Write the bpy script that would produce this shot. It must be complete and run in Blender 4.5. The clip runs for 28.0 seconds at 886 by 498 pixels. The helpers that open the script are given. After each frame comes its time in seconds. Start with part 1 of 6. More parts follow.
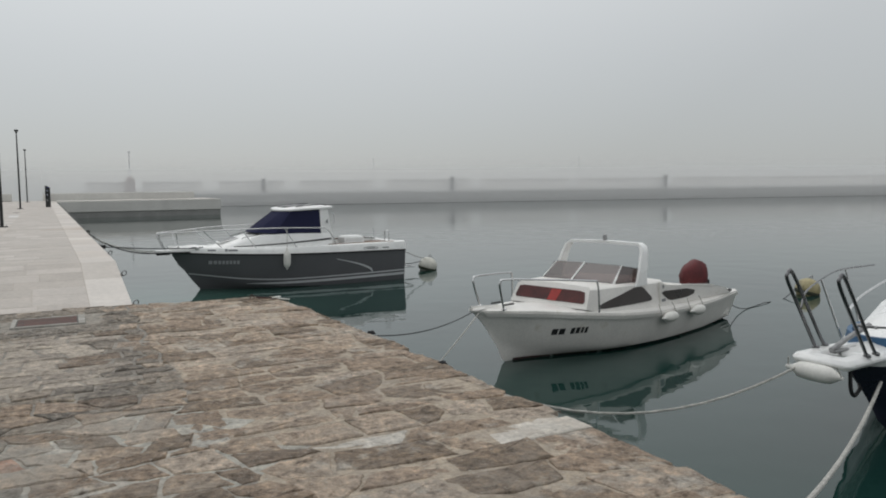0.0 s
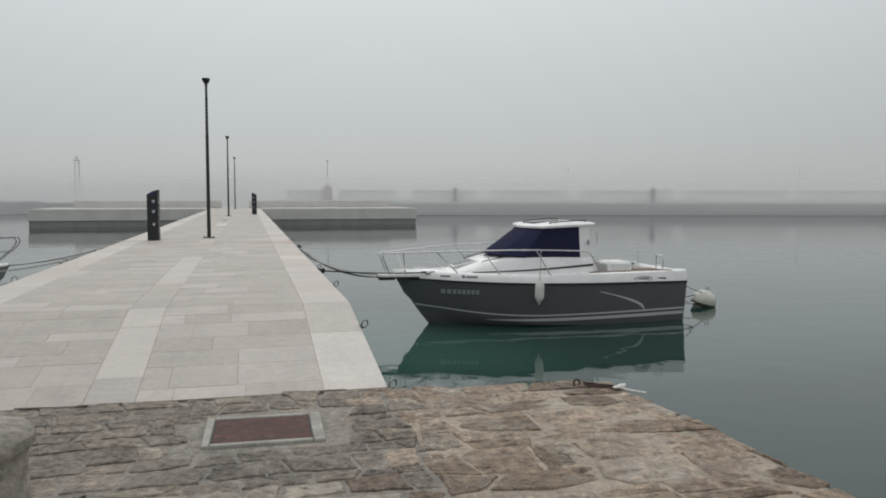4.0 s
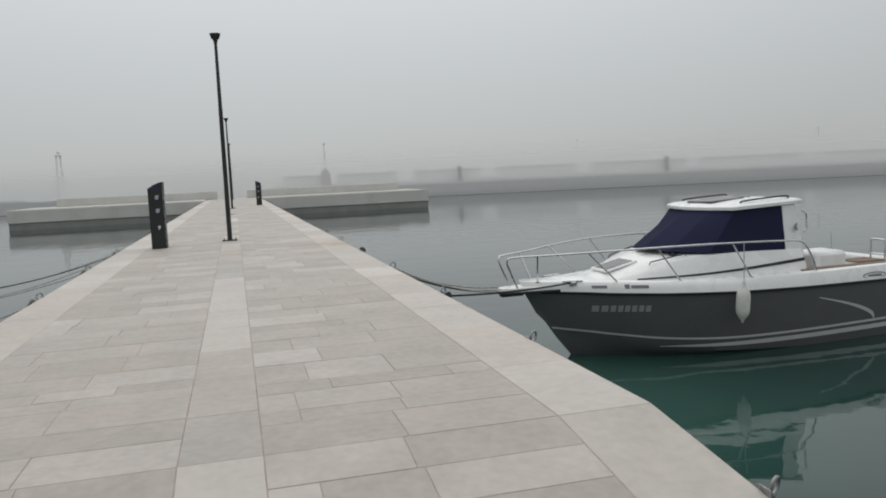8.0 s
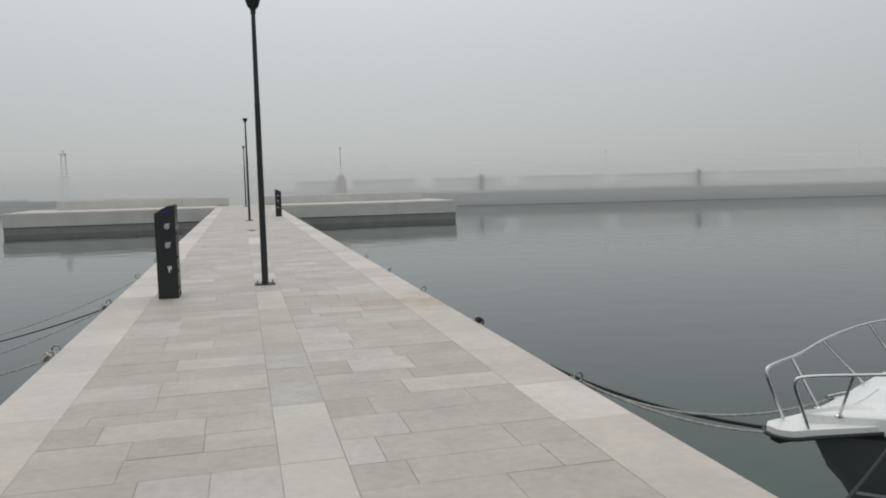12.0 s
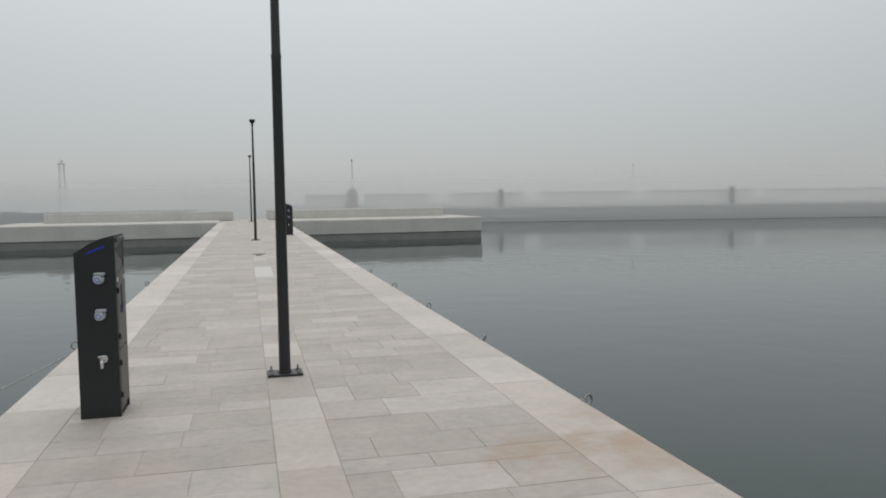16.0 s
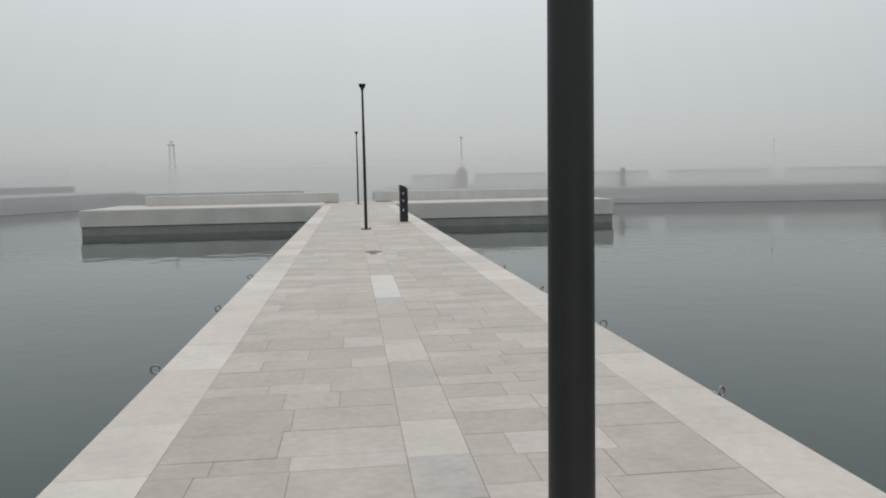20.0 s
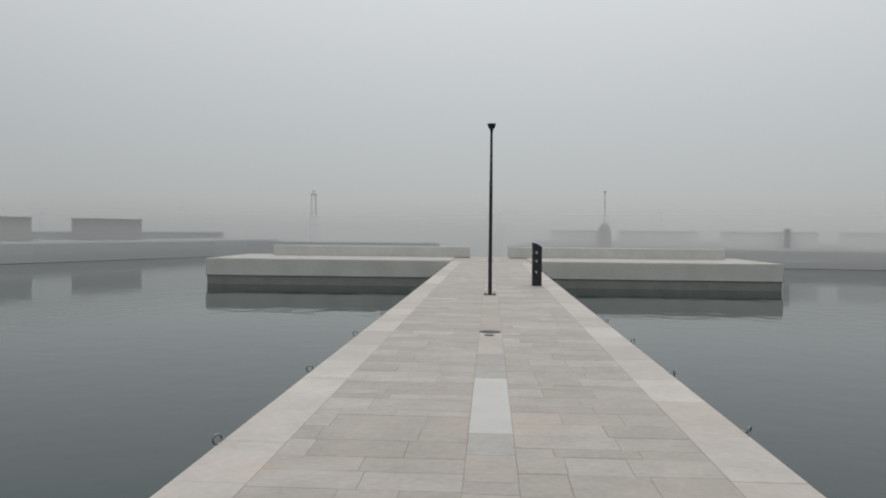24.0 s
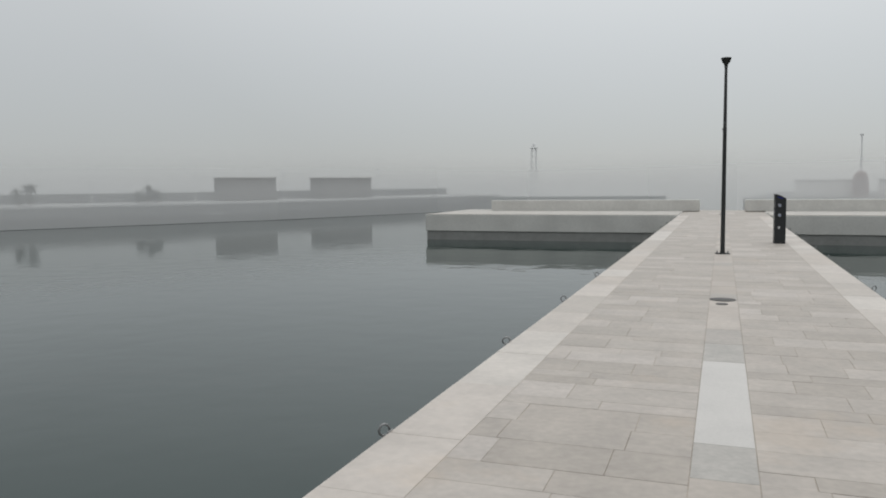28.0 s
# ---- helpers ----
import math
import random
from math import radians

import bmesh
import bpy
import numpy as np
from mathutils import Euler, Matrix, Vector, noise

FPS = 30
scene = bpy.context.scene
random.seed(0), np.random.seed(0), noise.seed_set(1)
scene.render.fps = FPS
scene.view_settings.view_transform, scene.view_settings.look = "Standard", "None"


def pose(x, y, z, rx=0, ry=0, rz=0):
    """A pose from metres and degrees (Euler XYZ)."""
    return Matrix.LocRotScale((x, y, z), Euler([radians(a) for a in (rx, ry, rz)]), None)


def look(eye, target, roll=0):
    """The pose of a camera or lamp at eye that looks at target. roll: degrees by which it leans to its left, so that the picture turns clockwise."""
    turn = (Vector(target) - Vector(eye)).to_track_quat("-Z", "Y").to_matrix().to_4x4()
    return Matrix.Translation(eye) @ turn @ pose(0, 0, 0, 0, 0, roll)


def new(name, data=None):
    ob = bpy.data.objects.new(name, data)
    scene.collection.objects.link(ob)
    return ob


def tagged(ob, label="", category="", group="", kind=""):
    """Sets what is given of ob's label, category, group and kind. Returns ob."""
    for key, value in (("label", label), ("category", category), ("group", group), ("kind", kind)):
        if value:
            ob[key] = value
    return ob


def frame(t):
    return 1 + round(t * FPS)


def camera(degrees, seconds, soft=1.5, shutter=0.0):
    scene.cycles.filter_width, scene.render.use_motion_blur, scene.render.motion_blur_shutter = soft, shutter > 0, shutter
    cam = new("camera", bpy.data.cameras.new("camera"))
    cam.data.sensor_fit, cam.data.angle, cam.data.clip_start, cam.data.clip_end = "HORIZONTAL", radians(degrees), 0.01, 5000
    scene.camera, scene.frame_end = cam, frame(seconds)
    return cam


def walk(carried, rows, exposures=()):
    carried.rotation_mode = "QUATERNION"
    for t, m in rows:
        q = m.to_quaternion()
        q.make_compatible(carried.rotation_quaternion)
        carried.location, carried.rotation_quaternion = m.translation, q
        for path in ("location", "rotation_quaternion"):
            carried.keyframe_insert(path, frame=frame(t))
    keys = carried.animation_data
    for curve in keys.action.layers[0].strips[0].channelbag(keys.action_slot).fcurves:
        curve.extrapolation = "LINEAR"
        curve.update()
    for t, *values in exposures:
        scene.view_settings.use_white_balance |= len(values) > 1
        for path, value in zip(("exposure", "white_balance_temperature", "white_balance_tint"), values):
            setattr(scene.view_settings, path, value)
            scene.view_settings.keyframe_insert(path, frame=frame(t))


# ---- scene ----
cam = camera(59.7, 28.0, 1.9)
PATH = [
    (0, (0.011, -0.263, 1.52), (0.926, 1.508, 1.351), -0.6),
    (0.5, (0.173, 0.321, 1.545), (1.028, 2.121, 1.373), -0.9),
    (1, (0.234, 0.869, 1.568), (0.962, 2.727, 1.432), -2.4),
    (1.5, (0.234, 1.451, 1.574), (0.766, 3.374, 1.438), -2.3),
    (2, (0.157, 2.042, 1.564), (0.528, 4.0, 1.397), -2.7),
    (2.5, (0.159, 2.588, 1.568), (0.443, 4.56, 1.4), -3.4),
    (3, (0.083, 3.195, 1.563), (0.416, 5.159, 1.387), -2.2),
    (3.5, (0.045, 3.827, 1.541), (0.459, 5.777, 1.385), -0.3),
    (5.5, (-0.509, 6.271, 1.505), (0.124, 8.164, 1.376), -1.7),
    (6, (-0.49, 6.928, 1.559), (0.153, 8.817, 1.416), -0.6),
    (6.5, (-0.6, 7.573, 1.543), (0.006, 9.47, 1.363), 0.3),
    (7, (-0.685, 8.222, 1.535), (-0.105, 10.124, 1.317), -0.4),
    (7.5, (-0.846, 8.829, 1.554), (-0.291, 10.737, 1.33), -2.2),
    (8, (-0.948, 9.436, 1.541), (-0.437, 11.361, 1.348), -2.7),
    (8.5, (-1.095, 10.05, 1.524), (-0.583, 11.976, 1.354), -1.9),
    (9, (-1.151, 10.71, 1.492), (-0.539, 12.601, 1.271), -1.5),
    (9.5, (-1.289, 11.381, 1.628), (-0.587, 13.234, 1.356), -1.7),
    (10, (-1.263, 11.946, 1.634), (-0.548, 13.796, 1.383), -1.2),
    (10.5, (-1.334, 12.525, 1.817), (-0.696, 14.406, 1.583), -1.2),
    (11, (-1.335, 13.032, 1.896), (-0.756, 14.935, 1.687), -1.3),
    (11.5, (-1.374, 13.554, 1.886), (-0.877, 15.483, 1.71), -1.4),
    (13.5, (-1.429, 16.217, 1.887), (-0.793, 18.103, 1.69), -1.1),
    (14, (-1.442, 16.865, 1.895), (-0.698, 18.712, 1.704), -1.5),
    (14.5, (-1.379, 17.517, 1.882), (-0.657, 19.374, 1.71), -2.2),
    (15, (-1.392, 18.178, 1.902), (-0.773, 20.073, 1.742), -2.4),
    (15.5, (-1.388, 18.823, 1.894), (-0.86, 20.747, 1.756), -1.9),
    (16, (-1.388, 19.472, 1.893), (-0.898, 21.406, 1.754), -0.8),
    (16.5, (-1.339, 20.129, 1.893), (-0.856, 22.063, 1.73), -1.1),
    (17, (-1.318, 20.79, 1.9), (-0.837, 22.724, 1.732), -2.1),
    (17.5, (-1.306, 21.486, 1.9), (-0.857, 23.429, 1.745), -2.3),
    (18, (-1.357, 22.147, 1.887), (-0.975, 24.102, 1.71), -2.5),
    (18.5, (-1.414, 22.822, 1.888), (-1.078, 24.783, 1.683), -2.9),
    (19, (-1.471, 23.454, 1.907), (-1.21, 25.426, 1.698), -1.4),
    (19.5, (-1.5, 24.113, 1.918), (-1.279, 26.091, 1.721), -0.9),
    (20, (-1.532, 24.77, 1.919), (-1.299, 26.748, 1.731), -1.1),
    (20.5, (-1.581, 25.482, 1.946), (-1.293, 27.453, 1.772), -1.6),
    (22.5, (-1.367, 27.768, 1.967), (-1.204, 29.752, 1.774), -1.1),
    (23, (-1.215, 28.192, 1.964), (-1.2, 30.189, 1.865), -0.4),
    (23.5, (-1.152, 28.471, 1.983), (-1.237, 30.468, 1.936), 0.5),
    (24, (-1.105, 28.567, 1.985), (-1.227, 30.563, 1.937), 0.5),
    (24.5, (-1.067, 28.603, 1.981), (-1.204, 30.597, 1.923), 0.4),
    (25, (-1.051, 28.603, 1.978), (-1.187, 30.597, 1.924), 0.1),
    (25.5, (-1.05, 28.601, 1.981), (-1.182, 30.596, 1.93), 0.1),
    (26, (-1.051, 28.616, 1.977), (-1.181, 30.611, 1.923), 0.0),
    (26.5, (-1.1, 28.644, 1.962), (-1.32, 30.628, 1.842), -0.6),
    (27, (-1.154, 28.856, 1.914), (-1.558, 30.807, 1.736), -1.4),
    (27.5, (-1.106, 29.312, 1.946), (-1.634, 31.231, 1.753), -1.0),
    (28, (-1.122, 29.825, 1.964), (-1.801, 31.7, 1.799), -0.6),
]
EXPOSURES = [(0, 0), (16.5, -0.03), (18.5, 0.05), (20.5, 0.04), (22.5, 0.0), (23, -0.04), (23.6, -0.11), (24.6, -0.16), (26.2, -0.24), (27.2, -0.02), (28, 0.02)]
walk(cam, [(t, look(eye, target, roll)) for t, eye, target, roll in PATH], EXPOSURES)

# ---- world and light ----
world = bpy.data.worlds.new("fog_sky")
scene.world = world
world.use_nodes = True
wn, wl = world.node_tree.nodes, world.node_tree.links
wn.clear()
w_out, w_bg = wn.new("ShaderNodeOutputWorld"), wn.new("ShaderNodeBackground")
w_co, w_sep, w_ramp = wn.new("ShaderNodeTexCoord"), wn.new("ShaderNodeSeparateXYZ"), wn.new("ShaderNodeValToRGB")
w_sky, w_mul, w_mix = wn.new("ShaderNodeTexSky"), wn.new("ShaderNodeMix"), wn.new("ShaderNodeMix")
w_sky.sky_type, w_sky.sun_disc = "NISHITA", False
w_sky.sun_elevation, w_sky.sun_rotation = radians(48), radians(6)
w_mul.data_type, w_mul.blend_type = "RGBA", "MULTIPLY"
w_mul.inputs["Factor"].default_value = 1.0
w_mul.inputs["B"].default_value = (0.1, 0.1, 0.1, 1)
w_mix.data_type = "RGBA"
w_mix.inputs["Factor"].default_value = 0.94      # nearly all of the sky is hidden by fog
el = w_ramp.color_ramp.elements
el[0].position, el[0].color = 0.0, (0.425, 0.445, 0.45, 1)
el[1].position, el[1].color = 1.0, (0.96, 0.985, 1.0, 1)
for p, c in ((0.03, (0.435, 0.455, 0.462)), (0.15, (0.515, 0.535, 0.543)), (0.34, (0.655, 0.675, 0.68))):
    e = el.new(p)
    e.color = (*c, 1)
w_dot, w_glow, w_scale = wn.new("ShaderNodeVectorMath"), wn.new("ShaderNodeMapRange"), wn.new("ShaderNodeVectorMath")
w_dot.operation, w_scale.operation = "DOT_PRODUCT", "SCALE"    # the fog is brighter towards the hidden sun
w_dot.inputs[1].default_value = (0.070, 0.665, 0.743)
for q, v in (("From Min", 0.58), ("From Max", 1.0), ("To Min", 0.89), ("To Max", 1.17)):
    w_glow.inputs[q].default_value = v
wl.new(w_co.outputs["Generated"], w_dot.inputs[0])
wl.new(w_dot.outputs["Value"], w_glow.inputs["Value"])
wl.new(w_ramp.outputs[0], w_scale.inputs[0])
wl.new(w_glow.outputs[0], w_scale.inputs["Scale"])
wl.new(w_co.outputs["Generated"], w_sep.inputs[0])
wl.new(w_sep.outputs["Z"], w_ramp.inputs[0])
wl.new(w_sky.outputs[0], w_mul.inputs["A"])
wl.new(w_mul.outputs["Result"], w_mix.inputs["A"])
wl.new(w_scale.outputs[0], w_mix.inputs["B"])
wl.new(w_mix.outputs["Result"], w_bg.inputs["Color"])
w_bg.inputs["Strength"].default_value = 1.1
wl.new(w_bg.outputs[0], w_out.inputs["Surface"])
sun = new("sun", bpy.data.lights.new("sun", "SUN"))
sun.data.energy, sun.data.angle, sun.data.color = 0.5, radians(60), (1.0, 0.97, 0.93)
sun.matrix_world = look((0, 0, 20), (-1.4, -13.3, 5.1))


# ---- materials ----
def mat(name, base, rough=0.6, metal=0.0, vary=0.15, scale=3.0, grain=40.0, bump=0.0, pick=None, tones=(), spec=0.5, tint=None, bump_scale=None, rough_var=0.1):
    """A surface with stains at one scale and grain at another; pick 'object' or 'island' chooses among the tones for each piece."""
    m = bpy.data.materials.new(name)
    m.use_nodes = True
    n, k = m.node_tree.nodes, m.node_tree.links
    b = n["Principled BSDF"]
    geo = n.new("ShaderNodeNewGeometry")
    col = None
    if pick:
        src = n.new("ShaderNodeObjectInfo") if pick == "object" else geo
        ramp = n.new("ShaderNodeValToRGB")
        ramp.color_ramp.interpolation = "CONSTANT"
        e = ramp.color_ramp.elements
        while len(e) < len(tones):
            e.new(0.5)
        for i, c in enumerate(tones):
            e[i].position, e[i].color = i / len(tones), (*c, 1)
        k.new(src.outputs["Random" if pick == "object" else "Random Per Island"], ramp.inputs[0])
        col = ramp.outputs[0]
    stain, fine = n.new("ShaderNodeTexNoise"), n.new("ShaderNodeTexNoise")
    for t, s, d in ((stain, scale, 5), (fine, grain, 3)):
        k.new(geo.outputs["Position"], t.inputs["Vector"])
        t.inputs["Scale"].default_value, t.inputs["Detail"].default_value = s, d
    sr = n.new("ShaderNodeMapRange")
    sr.inputs["From Min"].default_value, sr.inputs["From Max"].default_value = 0.3, 0.72
    sr.inputs["To Min"].default_value, sr.inputs["To Max"].default_value = 1 - vary, 1 + vary * 0.7
    k.new(stain.outputs["Fac"], sr.inputs["Value"])
    fr = n.new("ShaderNodeMapRange")
    fr.inputs["From Min"].default_value, fr.inputs["From Max"].default_value = 0.3, 0.7
    fr.inputs["To Min"].default_value, fr.inputs["To Max"].default_value = 1 - vary * 0.6, 1 + vary * 0.5
    k.new(fine.outputs["Fac"], fr.inputs["Value"])
    mu = n.new("ShaderNodeMath")
    mu.operation = "MULTIPLY"
    k.new(sr.outputs[0], mu.inputs[0])
    k.new(fr.outputs[0], mu.inputs[1])
    sc = n.new("ShaderNodeVectorMath")
    sc.operation = "SCALE"
    if col:
        k.new(col, sc.inputs[0])
    else:
        sc.inputs[0].default_value = base
    k.new(mu.outputs[0], sc.inputs["Scale"])
    top = sc.outputs[0]
    if tint:                                       # patches of another colour: (colour, scale, threshold, strength)
        pt, pr, px = n.new("ShaderNodeTexNoise"), n.new("ShaderNodeMapRange"), n.new("ShaderNodeMix")
        k.new(geo.outputs["Position"], pt.inputs["Vector"])
        pt.inputs["Scale"].default_value, pt.inputs["Detail"].default_value, pt.inputs["Roughness"].default_value = tint[1], 6, 0.65
        pr.inputs["From Min"].default_value, pr.inputs["From Max"].default_value = tint[2], tint[2] + 0.1
        pr.inputs["To Max"].default_value = tint[3]
        k.new(pt.outputs["Fac"], pr.inputs["Value"])
        px.data_type = "RGBA"
        k.new(pr.outputs[0], px.inputs["Factor"])
        k.new(top, px.inputs["A"])
        px.inputs["B"].default_value = (*tint[0], 1)
        top = px.outputs["Result"]
    k.new(top, b.inputs["Base Color"])
    rr = n.new("ShaderNodeMapRange")
    rr.inputs["To Min"].default_value, rr.inputs["To Max"].default_value = max(0.02, rough - rough_var), min(1, rough + rough_var)
    k.new(stain.outputs["Fac"], rr.inputs["Value"])
    k.new(rr.outputs[0], b.inputs["Roughness"])
    b.inputs["Metallic"].default_value = metal
    b.inputs["Specular IOR Level"].default_value = spec
    if bump:
        bt, bp = n.new("ShaderNodeTexNoise"), n.new("ShaderNodeBump")
        k.new(geo.outputs["Position"], bt.inputs["Vector"])
        bt.inputs["Scale"].default_value, bt.inputs["Detail"].default_value = bump_scale or grain, 6
        bp.inputs["Strength"].default_value, bp.inputs["Distance"].default_value = 0.8, bump
        k.new(bt.outputs["Fac"], bp.inputs["Height"])
        k.new(bp.outputs[0], b.inputs["Normal"])
    return m


def rock(name, pick, tones, rugged=1.0, crust=0.55, holes=0.5):
    """Weathered quay stone: each stone has its tone, mottled at three scales, with pale lime crusts, dark pits and rough relief."""
    m = mat(name, None, 0.88, vary=0.25, scale=2.2, grain=24, pick=pick, tones=tones, tint=((0.50, 0.465, 0.41), 2.0, crust, 0.75))
    n, k = m.node_tree.nodes, m.node_tree.links
    b = n["Principled BSDF"]
    geo = n.new("ShaderNodeNewGeometry")
    old = b.inputs["Base Color"].links[0].from_socket
    big, pits, mid, fleck = (n.new("ShaderNodeTexNoise") for _ in range(4))
    stretch = n.new("ShaderNodeMapping")
    stretch.inputs["Scale"].default_value = (1.0, 0.95, 1.0)
    k.new(geo.outputs["Position"], stretch.inputs["Vector"])
    for t, sc, d, r in ((big, 7, 10, 0.72), (pits, 40, 5, 0.7), (mid, 12, 10, 0.75), (fleck, 36, 5, 0.7)):
        k.new(stretch.outputs[0], t.inputs["Vector"])
        t.inputs["Scale"].default_value, t.inputs["Detail"].default_value, t.inputs["Roughness"].default_value = sc, d, r
    shade = n.new("ShaderNodeValToRGB")
    e = shade.color_ramp.elements
    e[0].position, e[0].color = 0.36, (0.30, 0.27, 0.24, 1)
    e[1].position, e[1].color = 0.66, (1.85, 1.80, 1.70, 1)
    for p, g in ((0.44, 0.80), (0.52, 1.08)):
        q = e.new(p)
        q.color = (g, g, g, 1)
    k.new(mid.outputs["Fac"], shade.inputs[0])
    mul = n.new("ShaderNodeMix")
    mul.data_type, mul.blend_type = "RGBA", "MULTIPLY"
    mul.inputs["Factor"].default_value = 0.95 * rugged
    k.new(old, mul.inputs["A"])
    k.new(shade.outputs[0], mul.inputs["B"])
    fr, fx = n.new("ShaderNodeMapRange"), n.new("ShaderNodeMix")
    fr.inputs["From Min"].default_value, fr.inputs["From Max"].default_value, fr.inputs["To Max"].default_value = 0.59, 0.68, 0.75
    k.new(fleck.outputs["Fac"], fr.inputs["Value"])
    fx.data_type = "RGBA"
    fx.inputs["B"].default_value = (0.50, 0.47, 0.42, 1)
    k.new(fr.outputs[0], fx.inputs["Factor"])
    k.new(mul.outputs["Result"], fx.inputs["A"])
    hn, hr, hx = n.new("ShaderNodeTexNoise"), n.new("ShaderNodeMapRange"), n.new("ShaderNodeMix")
    k.new(stretch.outputs[0], hn.inputs["Vector"])
    hn.inputs["Scale"].default_value, hn.inputs["Detail"].default_value, hn.inputs["Roughness"].default_value = 15, 5, 0.65
    hr.inputs["From Min"].default_value, hr.inputs["From Max"].default_value, hr.inputs["To Max"].default_value = 0.60, 0.66, holes
    k.new(hn.outputs["Fac"], hr.inputs["Value"])
    hx.data_type = "RGBA"
    hx.inputs["B"].default_value = (0.07, 0.06, 0.05, 1)
    k.new(hr.outputs[0], hx.inputs["Factor"])
    k.new(fx.outputs["Result"], hx.inputs["A"])
    wn_, wr, wx = n.new("ShaderNodeTexNoise"), n.new("ShaderNodeMapRange"), n.new("ShaderNodeMix")
    k.new(stretch.outputs[0], wn_.inputs["Vector"])      # worn lime and sand smeared over stones and joints alike
    wn_.inputs["Scale"].default_value, wn_.inputs["Detail"].default_value, wn_.inputs["Roughness"].default_value = 1.6, 12, 0.78
    wr.inputs["From Min"].default_value, wr.inputs["From Max"].default_value, wr.inputs["To Max"].default_value = 0.50, 0.66, 0.62
    k.new(wn_.outputs["Fac"], wr.inputs["Value"])
    wx.data_type = "RGBA"
    wx.inputs["B"].default_value = (0.43, 0.375, 0.315, 1)
    k.new(wr.outputs[0], wx.inputs["Factor"])
    k.new(hx.outputs["Result"], wx.inputs["A"])
    k.new(wx.outputs["Result"], b.inputs["Base Color"])
    add, bp = n.new("ShaderNodeMath"), n.new("ShaderNodeBump")
    add.operation = "MULTIPLY_ADD"
    k.new(pits.outputs["Fac"], add.inputs[0])
    add.inputs[1].default_value = 0.3
    k.new(big.outputs["Fac"], add.inputs[2])
    k.new(add.outputs[0], bp.inputs["Height"])
    bp.inputs["Strength"].default_value, bp.inputs["Distance"].default_value = 1.0, 0.07 * rugged
    k.new(bp.outputs[0], b.inputs["Normal"])
    return m


PAVE = ((0.394, 0.354, 0.314), (0.422, 0.382, 0.343), (0.376, 0.338, 0.299), (0.448, 0.405, 0.365), (0.394, 0.355, 0.316), (0.407, 0.367, 0.328), (0.373, 0.335, 0.296), (0.39, 0.351, 0.312), (0.441, 0.4, 0.361), (0.402, 0.361, 0.321), (0.383, 0.346, 0.308), (0.47, 0.427, 0.389), (0.394, 0.354, 0.314), (0.407, 0.367, 0.328), (0.416, 0.375, 0.336))
EDGE = ((0.497, 0.453, 0.41), (0.555, 0.514, 0.47), (0.455, 0.415, 0.373), (0.527, 0.479, 0.435), (0.482, 0.432, 0.384))
STRIP = ((0.415, 0.371, 0.328), (0.388, 0.347, 0.305), (0.436, 0.389, 0.346), (0.461, 0.414, 0.37), (0.382, 0.351, 0.32), (0.405, 0.359, 0.314))
BROWN = ((0.35, 0.264, 0.194), (0.413, 0.319, 0.238), (0.288, 0.216, 0.157), (0.462, 0.365, 0.281), (0.369, 0.284, 0.216), (0.253, 0.193, 0.141), (0.484, 0.398, 0.319), (0.385, 0.299, 0.226))
GREY = ((0.262, 0.226, 0.186), (0.310, 0.264, 0.213), (0.222, 0.195, 0.165), (0.347, 0.292, 0.236), (0.248, 0.216, 0.180))
FLAG = ((0.425, 0.368, 0.305), (0.458, 0.398, 0.332), (0.366, 0.317, 0.266), (0.399, 0.345, 0.290))
rust_tint = ((0.47, 0.375, 0.285), 0.9, 0.60, 0.28)
m_pave = mat("limestone_paver", None, 0.62, vary=0.13, scale=2.6, grain=17, bump=0.0012, pick="object", tones=PAVE, tint=rust_tint)
m_pave_far = mat("limestone_paver_far", None, 0.62, vary=0.13, scale=2.6, grain=17, bump=0.0012, pick="island", tones=PAVE, tint=rust_tint)
m_edge = mat("limestone_kerb", None, 0.6, vary=0.11, scale=1.8, grain=15, bump=0.0012, pick="object", tones=EDGE, tint=rust_tint)
m_edge_far = mat("limestone_kerb_far", None, 0.6, vary=0.11, scale=1.8, grain=15, bump=0.0012, pick="island", tones=EDGE)
m_strip = mat("grey_limestone", None, 0.6, vary=0.13, scale=2.0, grain=17, bump=0.0012, pick="object", tones=STRIP)
m_strip_far = mat("grey_limestone_far", None, 0.6, vary=0.10, scale=2.0, grain=60, bump=0.0012, pick="island", tones=STRIP)


